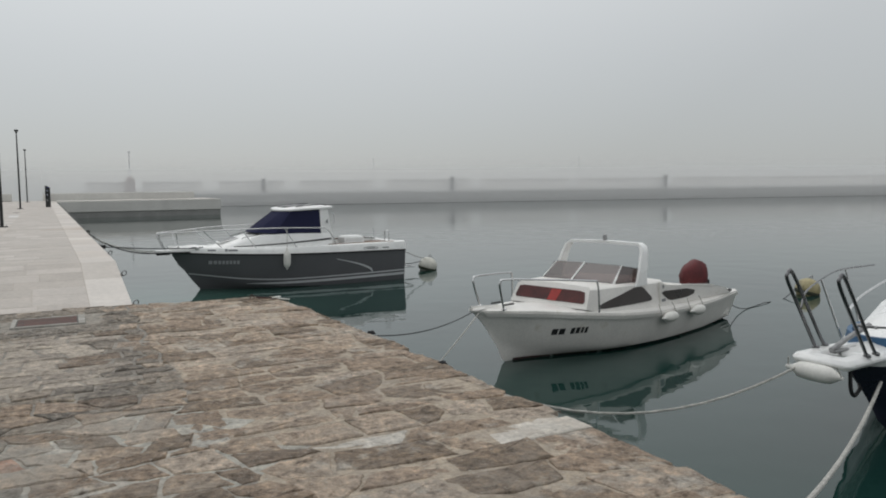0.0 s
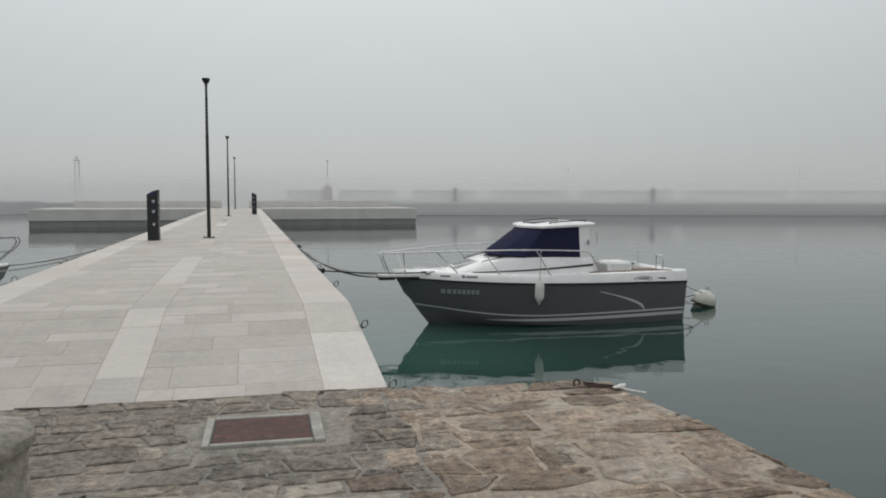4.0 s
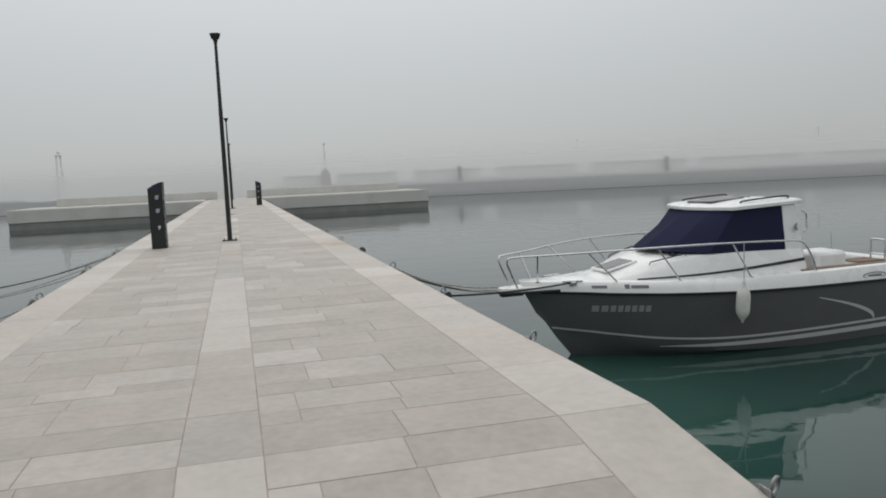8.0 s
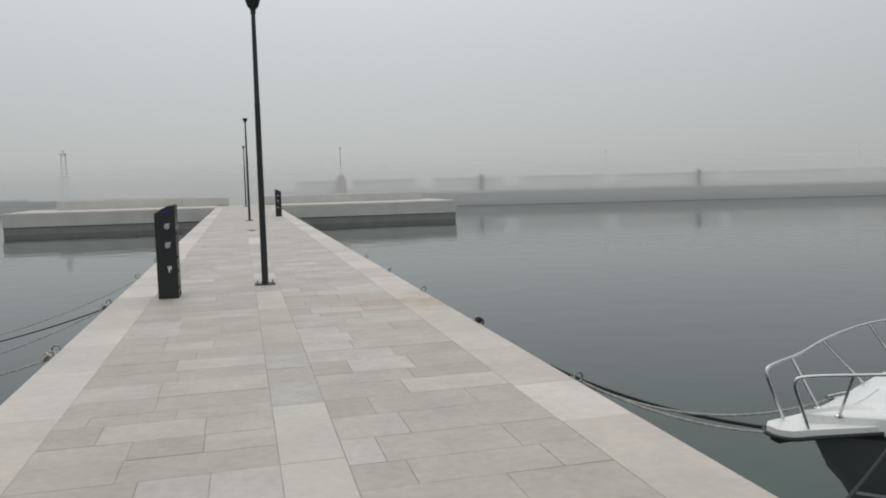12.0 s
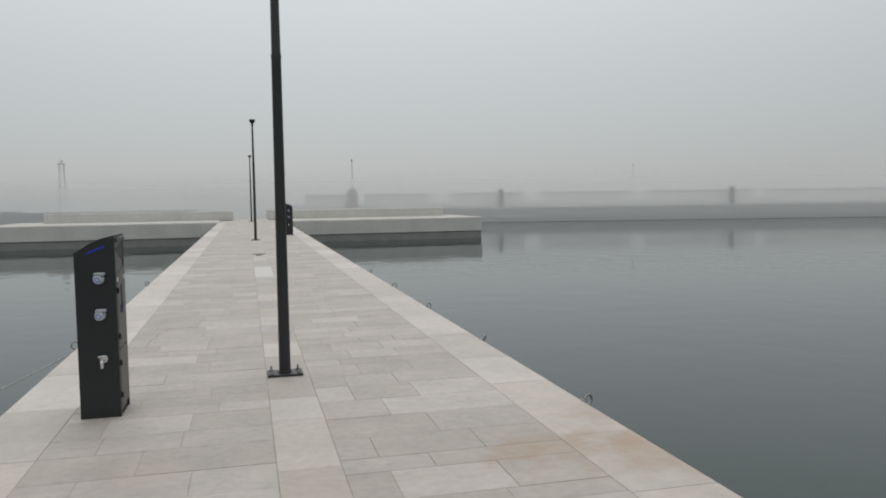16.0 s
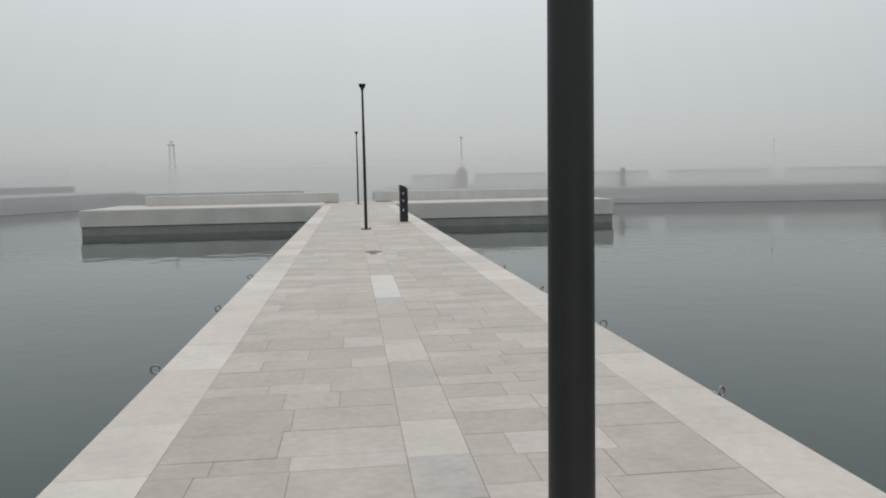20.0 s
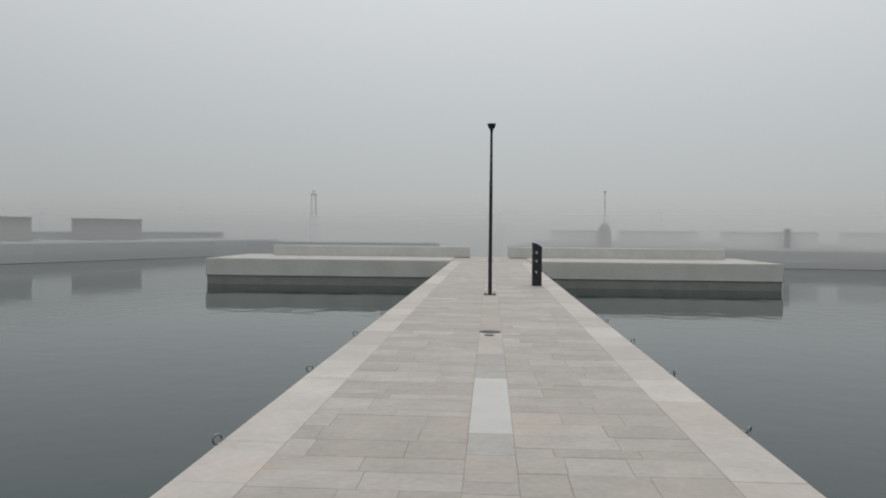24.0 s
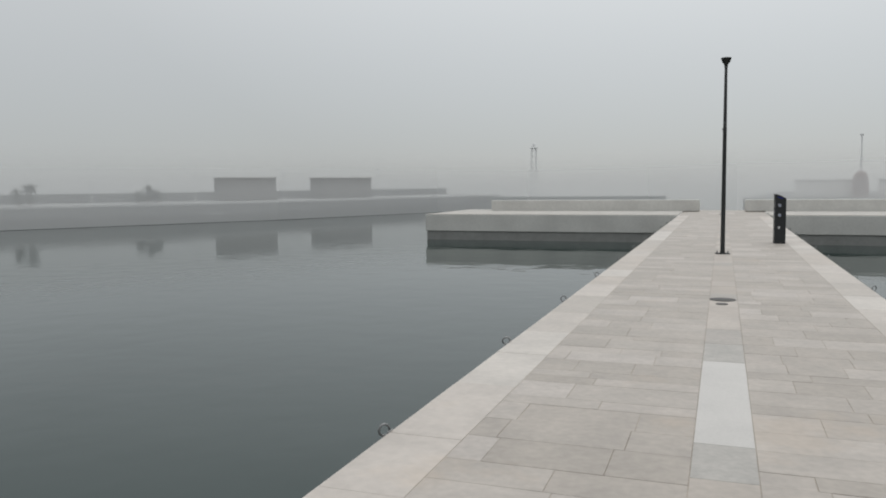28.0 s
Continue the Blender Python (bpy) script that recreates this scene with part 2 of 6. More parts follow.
def stain(m, x, y, r, z=0.36, tone=(0.36, 0.24, 0.155), most=0.6, ragged=3.5):
    """A stain with ragged edges, spread on the ground round a point."""
    n, k = m.node_tree.nodes, m.node_tree.links
    b = n["Principled BSDF"]
    geo, sub, ln, no, add, mr, mx = (n.new("ShaderNode" + q) for q in ("NewGeometry", "VectorMath", "VectorMath", "TexNoise", "Math", "MapRange", "Mix"))
    sub.operation, ln.operation, add.operation = "SUBTRACT", "LENGTH", "ADD"
    k.new(geo.outputs["Position"], sub.inputs[0])
    sub.inputs[1].default_value = (x, y, z)
    k.new(sub.outputs[0], ln.inputs[0])
    k.new(geo.outputs["Position"], no.inputs["Vector"])
    no.inputs["Scale"].default_value, no.inputs["Detail"].default_value = ragged, 6
    k.new(ln.outputs["Value"], add.inputs[0])
    k.new(no.outputs["Fac"], add.inputs[1])
    for q, v in (("From Min", r + 0.25), ("From Max", r + 0.65), ("To Min", most), ("To Max", 0.0)):
        mr.inputs[q].default_value = v
    k.new(add.outputs[0], mr.inputs["Value"])
    mx.data_type = "RGBA"
    k.new(mr.outputs[0], mx.inputs["Factor"])
    k.new(b.inputs["Base Color"].links[0].from_socket, mx.inputs["A"])
    mx.inputs["B"].default_value = (*tone, 1)
    k.new(mx.outputs["Result"], b.inputs["Base Color"])


for m in (m_pave, m_edge):
    for x, y, r in ((0.86, 23.50, 0.32), (0.74, 23.85, 0.20), (0.88, 24.35, 0.10), (0.34, 23.78, 0.26), (0.10, 23.72, 0.10)):
        stain(m, x, y, r, 0.36, (0.35, 0.24, 0.155), 0.55, 5.0)
m_joint = mat("paving_joint", (0.40, 0.35, 0.295), 0.9, vary=0.25, scale=4, tint=((0.28, 0.24, 0.195), 1.6, 0.55, 0.6))
m_brown = rock("brown_quay_stone", "object", BROWN, crust=0.56)
m_brown_far = rock("brown_quay_stone_far", "island", BROWN)
m_grey_far = rock("grey_quay_stone_far", "island", GREY, 1.0, 0.6)
m_bollard = rock("bollard_stone", "object", ((0.37, 0.342, 0.295), (0.37, 0.342, 0.295)), 0.7, 0.7, 0.85)
m_grey = rock("grey_quay_stone", "object", GREY, 1.0, 0.6)
m_flag = rock("flat_flagstone", "object", FLAG, 0.7, 0.66)
m_mortar = rock("lime_mortar", "object", ((0.275, 0.252, 0.218), (0.275, 0.252, 0.218)), 0.5, 0.66)
m_sand = rock("sandy_mortar", "object", ((0.40, 0.335, 0.262), (0.40, 0.335, 0.262)), 0.5, 0.62)
m_lime = rock("white_lime_mortar", "object", ((0.43, 0.41, 0.36), (0.43, 0.41, 0.36)), 0.6, 0.52)
m_whitestone = rock("white_quay_stone", "object", ((0.58, 0.54, 0.48), (0.62, 0.58, 0.52)), 0.5, 0.52)
m_redstone = rock("reddish_quay_stone", "object", ((0.44, 0.27, 0.20), (0.44, 0.27, 0.20)), 0.7, 0.6)
m_darkstone = rock("dark_quay_stone", "object", ((0.215, 0.165, 0.125), (0.235, 0.182, 0.138)), 0.9, 0.7)
for m in (m_brown, m_sand, m_grey):                 # splashes of white cement on the old quay
    for x, y, r in ((1.44, 7.13, 0.10), (1.16, 7.37, 0.08), (2.04, 8.14, 0.06), (2.06, 9.55, 0.10), (-0.01, 8.85, 0.02)):
        stain(m, x, y, r, 0.0, (0.56, 0.515, 0.45), 0.75, 6.0)
for m in (m_brown, m_grey, m_darkstone, m_brown_far, m_grey_far):
    for x, y, r in ((-0.35, 4.5, 0.55), (0.45, 4.95, 0.3), (-1.3, 5.2, 0.6), (-0.8, 8.4, 0.2)):
        stain(m, x, y, r, 0.0, (0.46, 0.435, 0.385), 0.55, 3.2)
m_frame = mat("weathered_concrete", (0.33, 0.315, 0.285), 0.9, vary=0.25, scale=5, grain=40, bump=0.004)
m_quaywall = mat("quay_masonry", (0.22, 0.20, 0.17), 0.9, vary=0.35, scale=2, bump=0.02, bump_scale=6)
m_conc = mat("pale_concrete", (0.60, 0.59, 0.56), 0.85, vary=0.09, scale=0.8, grain=9, bump=0.002, tint=((0.52, 0.51, 0.485), 0.5, 0.55, 0.4))
m_pile = mat("wet_dark_concrete", (0.20, 0.205, 0.20), 0.6, vary=0.3, scale=2)
m_beacon = mat("faded_red_paint", (0.37, 0.30, 0.285), 0.8, vary=0.06)
m_topstone = mat("pale_limestone", (0.46, 0.435, 0.40), 0.65, vary=0.14, scale=0.9, grain=9)
# grey that holds the shade of the open space under the slab
m_void = mat("void_shade_grey", (0.26, 0.262, 0.25), 0.6, vary=0.12, scale=1.2, grain=6)
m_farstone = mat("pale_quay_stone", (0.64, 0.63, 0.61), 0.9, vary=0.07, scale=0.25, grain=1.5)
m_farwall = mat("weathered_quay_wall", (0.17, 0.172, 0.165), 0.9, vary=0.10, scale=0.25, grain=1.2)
m_shed = mat("pale_render", (0.72, 0.70, 0.675), 0.9, vary=0.04, scale=0.4, grain=3)
m_westwall = mat("wet_algae_wall", (0.04, 0.043, 0.04), 0.9, vary=0.12, scale=0.25, grain=1.2)
m_shed_roof = mat("pale_roof_sheet", (0.66, 0.65, 0.63), 0.9, vary=0.04, scale=0.5)
m_greywall = mat("grey_rendered_wall", (0.24, 0.24, 0.235), 0.9, vary=0.12, scale=0.3, grain=2)
m_hut = mat("grey_render", (0.16, 0.15, 0.14), 0.9, vary=0.05, scale=0.4, grain=3)
m_leaf = mat("dark_leaf", (0.055, 0.068, 0.04), 0.7, vary=0.3, scale=2)
# mast colour paled to stand in for the haze in front of it
m_mast = mat("fog_paled_mast", (0.76, 0.76, 0.755), 0.8, vary=0.04)
m_far_dark = mat("dark_grey_paint", (0.05, 0.05, 0.05), 0.8, vary=0.06)
m_gel = mat("white_gelcoat", (0.80, 0.80, 0.785), 0.28, vary=0.04, scale=2.5, grain=30, rough_var=0.08)
m_gel_old = mat("old_white_gelcoat", (0.72, 0.70, 0.665), 0.4, vary=0.08, scale=3, grain=30, tint=((0.50, 0.46, 0.38), 3.0, 0.62, 0.5))
m_hull = mat("charcoal_gelcoat", (0.112, 0.112, 0.119), 0.22, vary=0.04, scale=2, grain=20, rough_var=0.08)
m_navy = mat("navy_gelcoat", (0.013, 0.016, 0.032), 0.3, vary=0.2, scale=3)
m_greyhull = mat("grey_gelcoat", (0.30, 0.31, 0.31), 0.4, vary=0.15, scale=3)
m_antired = mat("maroon_antifouling", (0.07, 0.03, 0.028), 0.7, vary=0.3, scale=5)
m_canvas = mat("navy_canvas", (0.023, 0.025, 0.056), 0.9, spec=0.08, vary=0.08, scale=2.5, grain=120, bump=0.004, bump_scale=5)
m_redcover = mat("maroon_cover", (0.10, 0.012, 0.014), 0.7, vary=0.3, scale=6, bump=0.01, bump_scale=12)
m_redcurtain = mat("red_curtain", (0.075, 0.012, 0.010), 0.45, vary=0.5, scale=5)
m_redbright = mat("bright_red_curtain", (0.32, 0.028, 0.022), 0.5, vary=0.3, scale=9)
m_black = mat("black_glass", (0.012, 0.013, 0.015), 0.12, vary=0.1, rough_var=0.04)
m_brownglass = mat("brown_panel", (0.028, 0.020, 0.017), 0.3, vary=0.2)
m_smoke = mat("smoked_acrylic", (0.075, 0.075, 0.078), 0.2, vary=0.15, rough_var=0.05)
m_steel = mat("polished_steel", (0.62, 0.62, 0.62), 0.2, metal=1.0, vary=0.05, rough_var=0.06)
m_galv = mat("galvanised_steel", (0.30, 0.30, 0.30), 0.45, metal=0.8, vary=0.3, scale=30)
m_teak = mat("teak", (0.15, 0.085, 0.05), 0.6, vary=0.3, scale=8, grain=70)
m_rubber = mat("black_rubber", (0.018, 0.018, 0.019), 0.6, vary=0.2)
m_fender = mat("white_vinyl", (0.68, 0.67, 0.63), 0.45, vary=0.12, scale=7)
m_buoy = mat("weathered_buoy", (0.55, 0.54, 0.48), 0.55, vary=0.2, scale=6)
m_buoy_yellow = mat("yellowed_buoy", (0.36, 0.31, 0.17), 0.6, vary=0.3, scale=5, tint=((0.10, 0.095, 0.05), 4.0, 0.55, 0.8))
m_weed = mat("algae_band", (0.05, 0.055, 0.035), 0.8, vary=0.3, scale=9)
m_rope = mat("grey_rope", (0.42, 0.41, 0.38), 0.9, vary=0.3, scale=30, bump=0.004, bump_scale=120)
m_rope_dark = mat("black_rope", (0.022, 0.022, 0.024), 0.9, vary=0.3, scale=30)
m_lamp = mat("anthracite_paint", (0.017, 0.019, 0.019), 0.5, vary=0.18, scale=14, grain=160, bump=0.0006, bump_scale=120)
m_pedface = mat("black_panel", (0.012, 0.014, 0.016), 0.45, vary=0.15, scale=8)
m_pedside = mat("grey_panel", (0.098, 0.098, 0.093), 0.5, vary=0.18, scale=6)
m_bluemark = mat("faded_blue_marker", (0.028, 0.028, 0.10), 0.6, vary=0.3, scale=30)
m_lens = mat("blue_lens", (0.02, 0.03, 0.30), 0.25, vary=0.1)
m_pale = mat("pale_limestone_strip", (0.492, 0.449, 0.406), 0.6, vary=0.09, scale=2.0, grain=20)
m_blue = mat("blue_grey_limestone", (0.396, 0.376, 0.348), 0.6, vary=0.14, scale=5.0, grain=24, bump=0.0012)
m_white = mat("white_limestone", (0.54, 0.52, 0.495), 0.6, vary=0.08, scale=2.0, grain=60)
# chrome with the dark reflections it would show put into its base colour
m_chrome_dark = mat("dark_mirror_chrome", (0.16, 0.16, 0.165), 0.25, metal=0.9, vary=0.15, rough_var=0.08)
m_socket = mat("socket_plastic", (0.42, 0.44, 0.475), 0.4, vary=0.15, scale=30)
m_ringblue = mat("socket_blue", (0.04, 0.12, 0.42), 0.4, vary=0.1)
m_iron = mat("rusted_iron", (0.075, 0.030, 0.021), 0.8, vary=0.5, scale=9, grain=50, bump=0.003, tint=((0.13, 0.08, 0.062), 14.0, 0.55, 0.6))
m_castiron = mat("cast_iron", (0.07, 0.068, 0.065), 0.7, vary=0.3, scale=12)
m_bluepaint = mat("blue_paint", (0.10, 0.30, 0.50), 0.7, vary=0.3, scale=14)
m_whitepaint = mat("grey_white_decal", (0.52, 0.53, 0.54), 0.45, vary=0.06)
m_markgrey = mat("pale_grey_decal", (0.30, 0.305, 0.315), 0.5, vary=0.06)
m_dimpaint = mat("grey_decal", (0.20, 0.205, 0.215), 0.5, vary=0.06)
m_yellow = mat("yellow_decal", (0.42, 0.40, 0.16), 0.5, vary=0.15)
m_bluestripe = mat("blue_vinyl", (0.03, 0.10, 0.20), 0.5, vary=0.1)
m_bluehull = mat("faded_blue_boot_top", (0.20, 0.29, 0.46), 0.5, vary=0.2)


def tinted_acrylic():
    m = bpy.data.materials.new("tinted_acrylic")
    m.use_nodes = True
    n, k = m.node_tree.nodes, m.node_tree.links
    n.clear()
    out, mix, tr, gl, fr = (n.new("ShaderNode" + q) for q in ("OutputMaterial", "MixShader", "BsdfTransparent", "BsdfGlossy", "Value"))
    tr.inputs["Color"].default_value = (0.36, 0.30, 0.29, 1)
    gl.inputs["Roughness"].default_value = 0.06
    fr.outputs[0].default_value = 0.11
    for a, b in ((fr.outputs[0], mix.inputs["Fac"]), (tr.outputs[0], mix.inputs[1]), (gl.outputs[0], mix.inputs[2]), (mix.outputs[0], out.inputs["Surface"])):
        k.new(a, b)
    return m


m_tint = tinted_acrylic()


def water_material():
    m = bpy.data.materials.new("harbour_water")
    m.use_nodes = True
    n, k = m.node_tree.nodes, m.node_tree.links
    b = n["Principled BSDF"]
    geo, a, c, add, bp = (n.new("ShaderNode" + s) for s in ("NewGeometry", "TexNoise", "TexNoise", "Math", "Bump"))
    for t, s in ((a, 0.9), (c, 5.0)):
        k.new(geo.outputs["Position"], t.inputs["Vector"])
        t.inputs["Scale"].default_value, t.inputs["Detail"].default_value = s, 2
    add.operation = "MULTIPLY_ADD"
    k.new(c.outputs["Fac"], add.inputs[0])
    add.inputs[1].default_value = 0.10
    k.new(a.outputs["Fac"], add.inputs[2])
    k.new(add.outputs[0], bp.inputs["Height"])
    bp.inputs["Strength"].default_value, bp.inputs["Distance"].default_value = 0.5, 0.021
    k.new(bp.outputs[0], b.inputs["Normal"])
    sep, mr, green_share, side, mix = (n.new("ShaderNode" + q) for q in ("SeparateXYZ", "MapRange", "ValToRGB", "MapRange", "Mix"))
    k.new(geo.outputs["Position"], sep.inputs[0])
    drift, wander = n.new("ShaderNodeTexNoise"), n.new("ShaderNodeMath")      # the greener patches have wandering edges
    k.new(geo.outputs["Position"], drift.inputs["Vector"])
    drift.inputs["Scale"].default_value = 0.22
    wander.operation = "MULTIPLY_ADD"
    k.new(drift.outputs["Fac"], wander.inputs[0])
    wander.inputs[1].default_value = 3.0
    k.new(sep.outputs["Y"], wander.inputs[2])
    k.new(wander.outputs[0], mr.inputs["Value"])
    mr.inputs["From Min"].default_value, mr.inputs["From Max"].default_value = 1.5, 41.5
    e = green_share.color_ramp.elements                    # share of greener base colour, set where hull reflections look green: by the cuddy boat a little, at the pier's first berth most
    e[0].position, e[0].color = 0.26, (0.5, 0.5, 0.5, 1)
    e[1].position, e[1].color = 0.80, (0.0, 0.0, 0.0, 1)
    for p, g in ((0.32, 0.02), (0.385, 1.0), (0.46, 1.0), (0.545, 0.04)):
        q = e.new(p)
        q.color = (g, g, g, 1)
    k.new(mr.outputs[0], green_share.inputs[0])
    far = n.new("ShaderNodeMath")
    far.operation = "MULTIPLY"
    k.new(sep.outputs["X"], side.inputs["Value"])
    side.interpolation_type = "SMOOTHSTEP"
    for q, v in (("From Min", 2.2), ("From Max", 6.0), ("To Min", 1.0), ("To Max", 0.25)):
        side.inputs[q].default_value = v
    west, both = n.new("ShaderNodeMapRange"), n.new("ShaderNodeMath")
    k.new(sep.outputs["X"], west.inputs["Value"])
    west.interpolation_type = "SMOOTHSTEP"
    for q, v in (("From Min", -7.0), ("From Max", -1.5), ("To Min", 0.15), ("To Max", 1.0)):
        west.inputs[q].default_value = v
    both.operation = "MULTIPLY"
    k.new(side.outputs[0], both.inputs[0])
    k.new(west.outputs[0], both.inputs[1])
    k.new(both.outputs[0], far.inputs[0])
    k.new(green_share.outputs[0], far.inputs[1])
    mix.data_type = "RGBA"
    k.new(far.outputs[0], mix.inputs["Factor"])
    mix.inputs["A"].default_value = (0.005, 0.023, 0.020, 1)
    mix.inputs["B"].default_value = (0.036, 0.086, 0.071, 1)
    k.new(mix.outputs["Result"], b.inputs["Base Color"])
    b.inputs["Roughness"].default_value, b.inputs["IOR"].default_value = 0.03, 1.36
    return m


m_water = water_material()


def fog_material(name, density, low, high, shade=0.98):
    """Fine droplets: lets most light pass and scatters the rest to both sides; thins out with height."""
    m = bpy.data.materials.new(name)
    m.use_nodes = True
    n, k = m.node_tree.nodes, m.node_tree.links
    n.clear()
    out, mix, tr, sc, df, tl, geo, sep, mr = (n.new("ShaderNode" + s) for s in ("OutputMaterial", "MixShader", "BsdfTransparent", "MixShader", "BsdfDiffuse", "BsdfTranslucent", "NewGeometry", "SeparateXYZ", "MapRange"))
    df.inputs["Color"].default_value = tl.inputs["Color"].default_value = (shade, shade, shade, 1)
    k.new(df.outputs[0], sc.inputs[1])
    k.new(tl.outputs[0], sc.inputs[2])
    k.new(geo.outputs["Position"], sep.inputs[0])
    k.new(sep.outputs["Z"], mr.inputs["Value"])
    mr.interpolation_type = "SMOOTHSTEP"
    for s, v in (("From Min", low), ("From Max", high), ("To Min", density), ("To Max", 0.0)):
        mr.inputs[s].default_value = v
    k.new(mr.outputs[0], mix.inputs["Fac"])
    k.new(tr.outputs[0], mix.inputs[1])
    k.new(sc.outputs[0], mix.inputs[2])
    k.new(mix.outputs[0], out.inputs["Surface"])
    return m


# ---- mesh helpers ----
def mesh(verts, faces, material, smooth=False, materials=None, index=None):
    me = bpy.data.meshes.new("mesh")
    me.from_pydata([tuple(v) for v in verts], [], [tuple(f) for f in faces])
    bm = bmesh.new()
    bm.from_mesh(me)
    bmesh.ops.recalc_face_normals(bm, faces=bm.faces)
    bm.to_mesh(me)
    bm.free()
    for mm in materials or (material,):
        me.materials.append(mm)
    if smooth:
        me.polygons.foreach_set("use_smooth", [True] * len(me.polygons))
        me.set_sharp_from_angle(angle=radians(38))
    return me


def thing(name, label, category, at=None, group="", kind=""):
    ob = new(name)
    ob.empty_display_size = 0.1
    if at is not None:
        ob.matrix_basis = at
    return tagged(ob, label, category, group, kind)


def part(name, geo, material, parent, label="", smooth=True, at=None):
    ob = new(name, mesh(geo[0], geo[1], material, smooth))
    ob.parent = parent
    if at is not None:
        ob.matrix_basis = at
    return tagged(ob, label) if label else ob


def join(*geos):
    v, f = [], []
    for a, b in geos:
        o = len(v)
        v += list(a)
        f += [tuple(i + o for i in q) for q in b]
    return v, f


def moved(geo, m):
    return [m @ Vector(v) for v in geo[0]], geo[1]


def box(x0, x1, y0, y1, z0, z1, bev=0.01):
    """A box with chamfered edges."""
    bev = min(bev, (x1 - x0) * 0.45, (y1 - y0) * 0.45, (z1 - z0) * 0.45)
    bm = bmesh.new()
    bmesh.ops.create_cube(bm, size=1, matrix=Matrix.LocRotScale(((x0 + x1) / 2, (y0 + y1) / 2, (z0 + z1) / 2), None, (x1 - x0, y1 - y0, z1 - z0)))
    bmesh.ops.bevel(bm, geom=bm.edges[:], offset=bev, segments=1, affect="EDGES")
    bm.verts.index_update()
    geo = [v.co.copy() for v in bm.verts], [[v.index for v in f.verts] for f in bm.faces]
    bm.free()
    return geo


def spline(points, steps=6):
    """A smooth line through the points."""
    p = [Vector(q) for q in points]
    if len(p) < 3:
        return p
    p = [2 * p[0] - p[1], *p, 2 * p[-1] - p[-2]]
    out = []
    for i in range(1, len(p) - 2):
        a, b, c, d = p[i - 1], p[i], p[i + 1], p[i + 2]
        for s in range(steps):
            t = s / steps
            out.append(0.5 * (2 * b + (c - a) * t + (2 * a - 5 * b + 4 * c - d) * t * t + (3 * b - a - 3 * c + d) * t ** 3))
    return out + [p[-2]]


def tube(points, r, n=8, closed=False):
    p = [Vector(q) for q in points]
    v, f, side = [], [], None
    for i, q in enumerate(p):
        a, b = (p[i - 1], p[(i + 1) % len(p)]) if closed else (p[max(i - 1, 0)], p[min(i + 1, len(p) - 1)])
        d = (b - a).normalized()
        if side is None:
            side = d.cross(Vector((0, 0, 1)) if abs(d.z) < 0.9 else Vector((1, 0, 0)))
        side = (side - d * side.dot(d)).normalized()
        up = d.cross(side)
        rr = r[i] if isinstance(r, (list, tuple)) else r
        v += [q + (side * math.cos(2 * math.pi * j / n) + up * math.sin(2 * math.pi * j / n)) * rr for j in range(n)]
    m = len(p)
    for i in range(m if closed else m - 1):
        for j in range(n):
            f.append((i * n + j, i * n + (j + 1) % n, (i + 1) % m * n + (j + 1) % n, (i + 1) % m * n + j))
    if not closed:
        f += [tuple(range(n)), tuple(range((m - 1) * n, m * n))]
    return v, f


def lathe(profile, n=20, cap=True):
    """A turned shape about z from (radius, height) pairs."""
    v, f = [], []
    for r, z in profile:
        v += [(r * math.cos(2 * math.pi * j / n), r * math.sin(2 * math.pi * j / n), z) for j in range(n)]
    for i in range(len(profile) - 1):
        f += [(i * n + j, i * n + (j + 1) % n, (i + 1) * n + (j + 1) % n, (i + 1) * n + j) for j in range(n)]
    if cap:
        f += [tuple(range(n)), tuple(range((len(profile) - 1) * n, len(profile) * n))]
    return v, f


def loft(rings, closed=False, caps=False):
    n, v, f = len(rings[0]), [], []
    for r in rings:
        v += [Vector(q) for q in r]
    for i in range(len(rings) - 1):
        for j in range(n if closed else n - 1):
            f.append((i * n + j, i * n + (j + 1) % n, (i + 1) * n + (j + 1) % n, (i + 1) * n + j))
    if caps:
        f += [tuple(range(n)), tuple(range((len(rings) - 1) * n, len(rings) * n))]
    return v, f


def sheet(outline, thick, axis):
    """A flat outline given thickness along axis."""
    a = [Vector(q) for q in outline]
    d = Vector(axis) * thick
    n = len(a)
    return a + [q + d for q in a], [tuple(range(n)), tuple(range(n, 2 * n))] + [(i, (i + 1) % n, n + (i + 1) % n, n + i) for i in range(n)]


def curve_at(table, x, col):
    """Smooth interpolation of a column over the table's first column."""
    xs = [r[0] for r in table]
    i = max(0, min(len(xs) - 2, sum(1 for q in xs if q <= x) - 1))
    t = (x - xs[i]) / (xs[i + 1] - xs[i])
    p = [table[max(0, min(len(xs) - 1, j))][col] for j in (i - 1, i, i + 1, i + 2)]
    return 0.5 * (2 * p[1] + (p[2] - p[0]) * t + (2 * p[0] - 5 * p[1] + 4 * p[2] - p[3]) * t * t + (3 * p[1] - p[0] - 3 * p[2] + p[3]) * t ** 3)


def sag(a, b, drop, n=14):
    a, b = Vector(a), Vector(b)
    return [a.lerp(b, i / n) - Vector((0, 0, drop * 4 * (i / n) * (1 - i / n))) for i in range(n + 1)]


# ---- the ground of the harbour ----
WATER, DECK = -0.97, 0.36
XL, XR = -3.14, 0.98            # sides of the pier
RAMP0, RAMP1 = 10.40, 12.80     # ramp from the old quay up to the pier
PIER_END = 77.0


def deck_z(y):
    return DECK * max(0.0, min(1.0, (y - RAMP0) / (RAMP1 - RAMP0)))


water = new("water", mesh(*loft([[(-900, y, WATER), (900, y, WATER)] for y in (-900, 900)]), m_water))
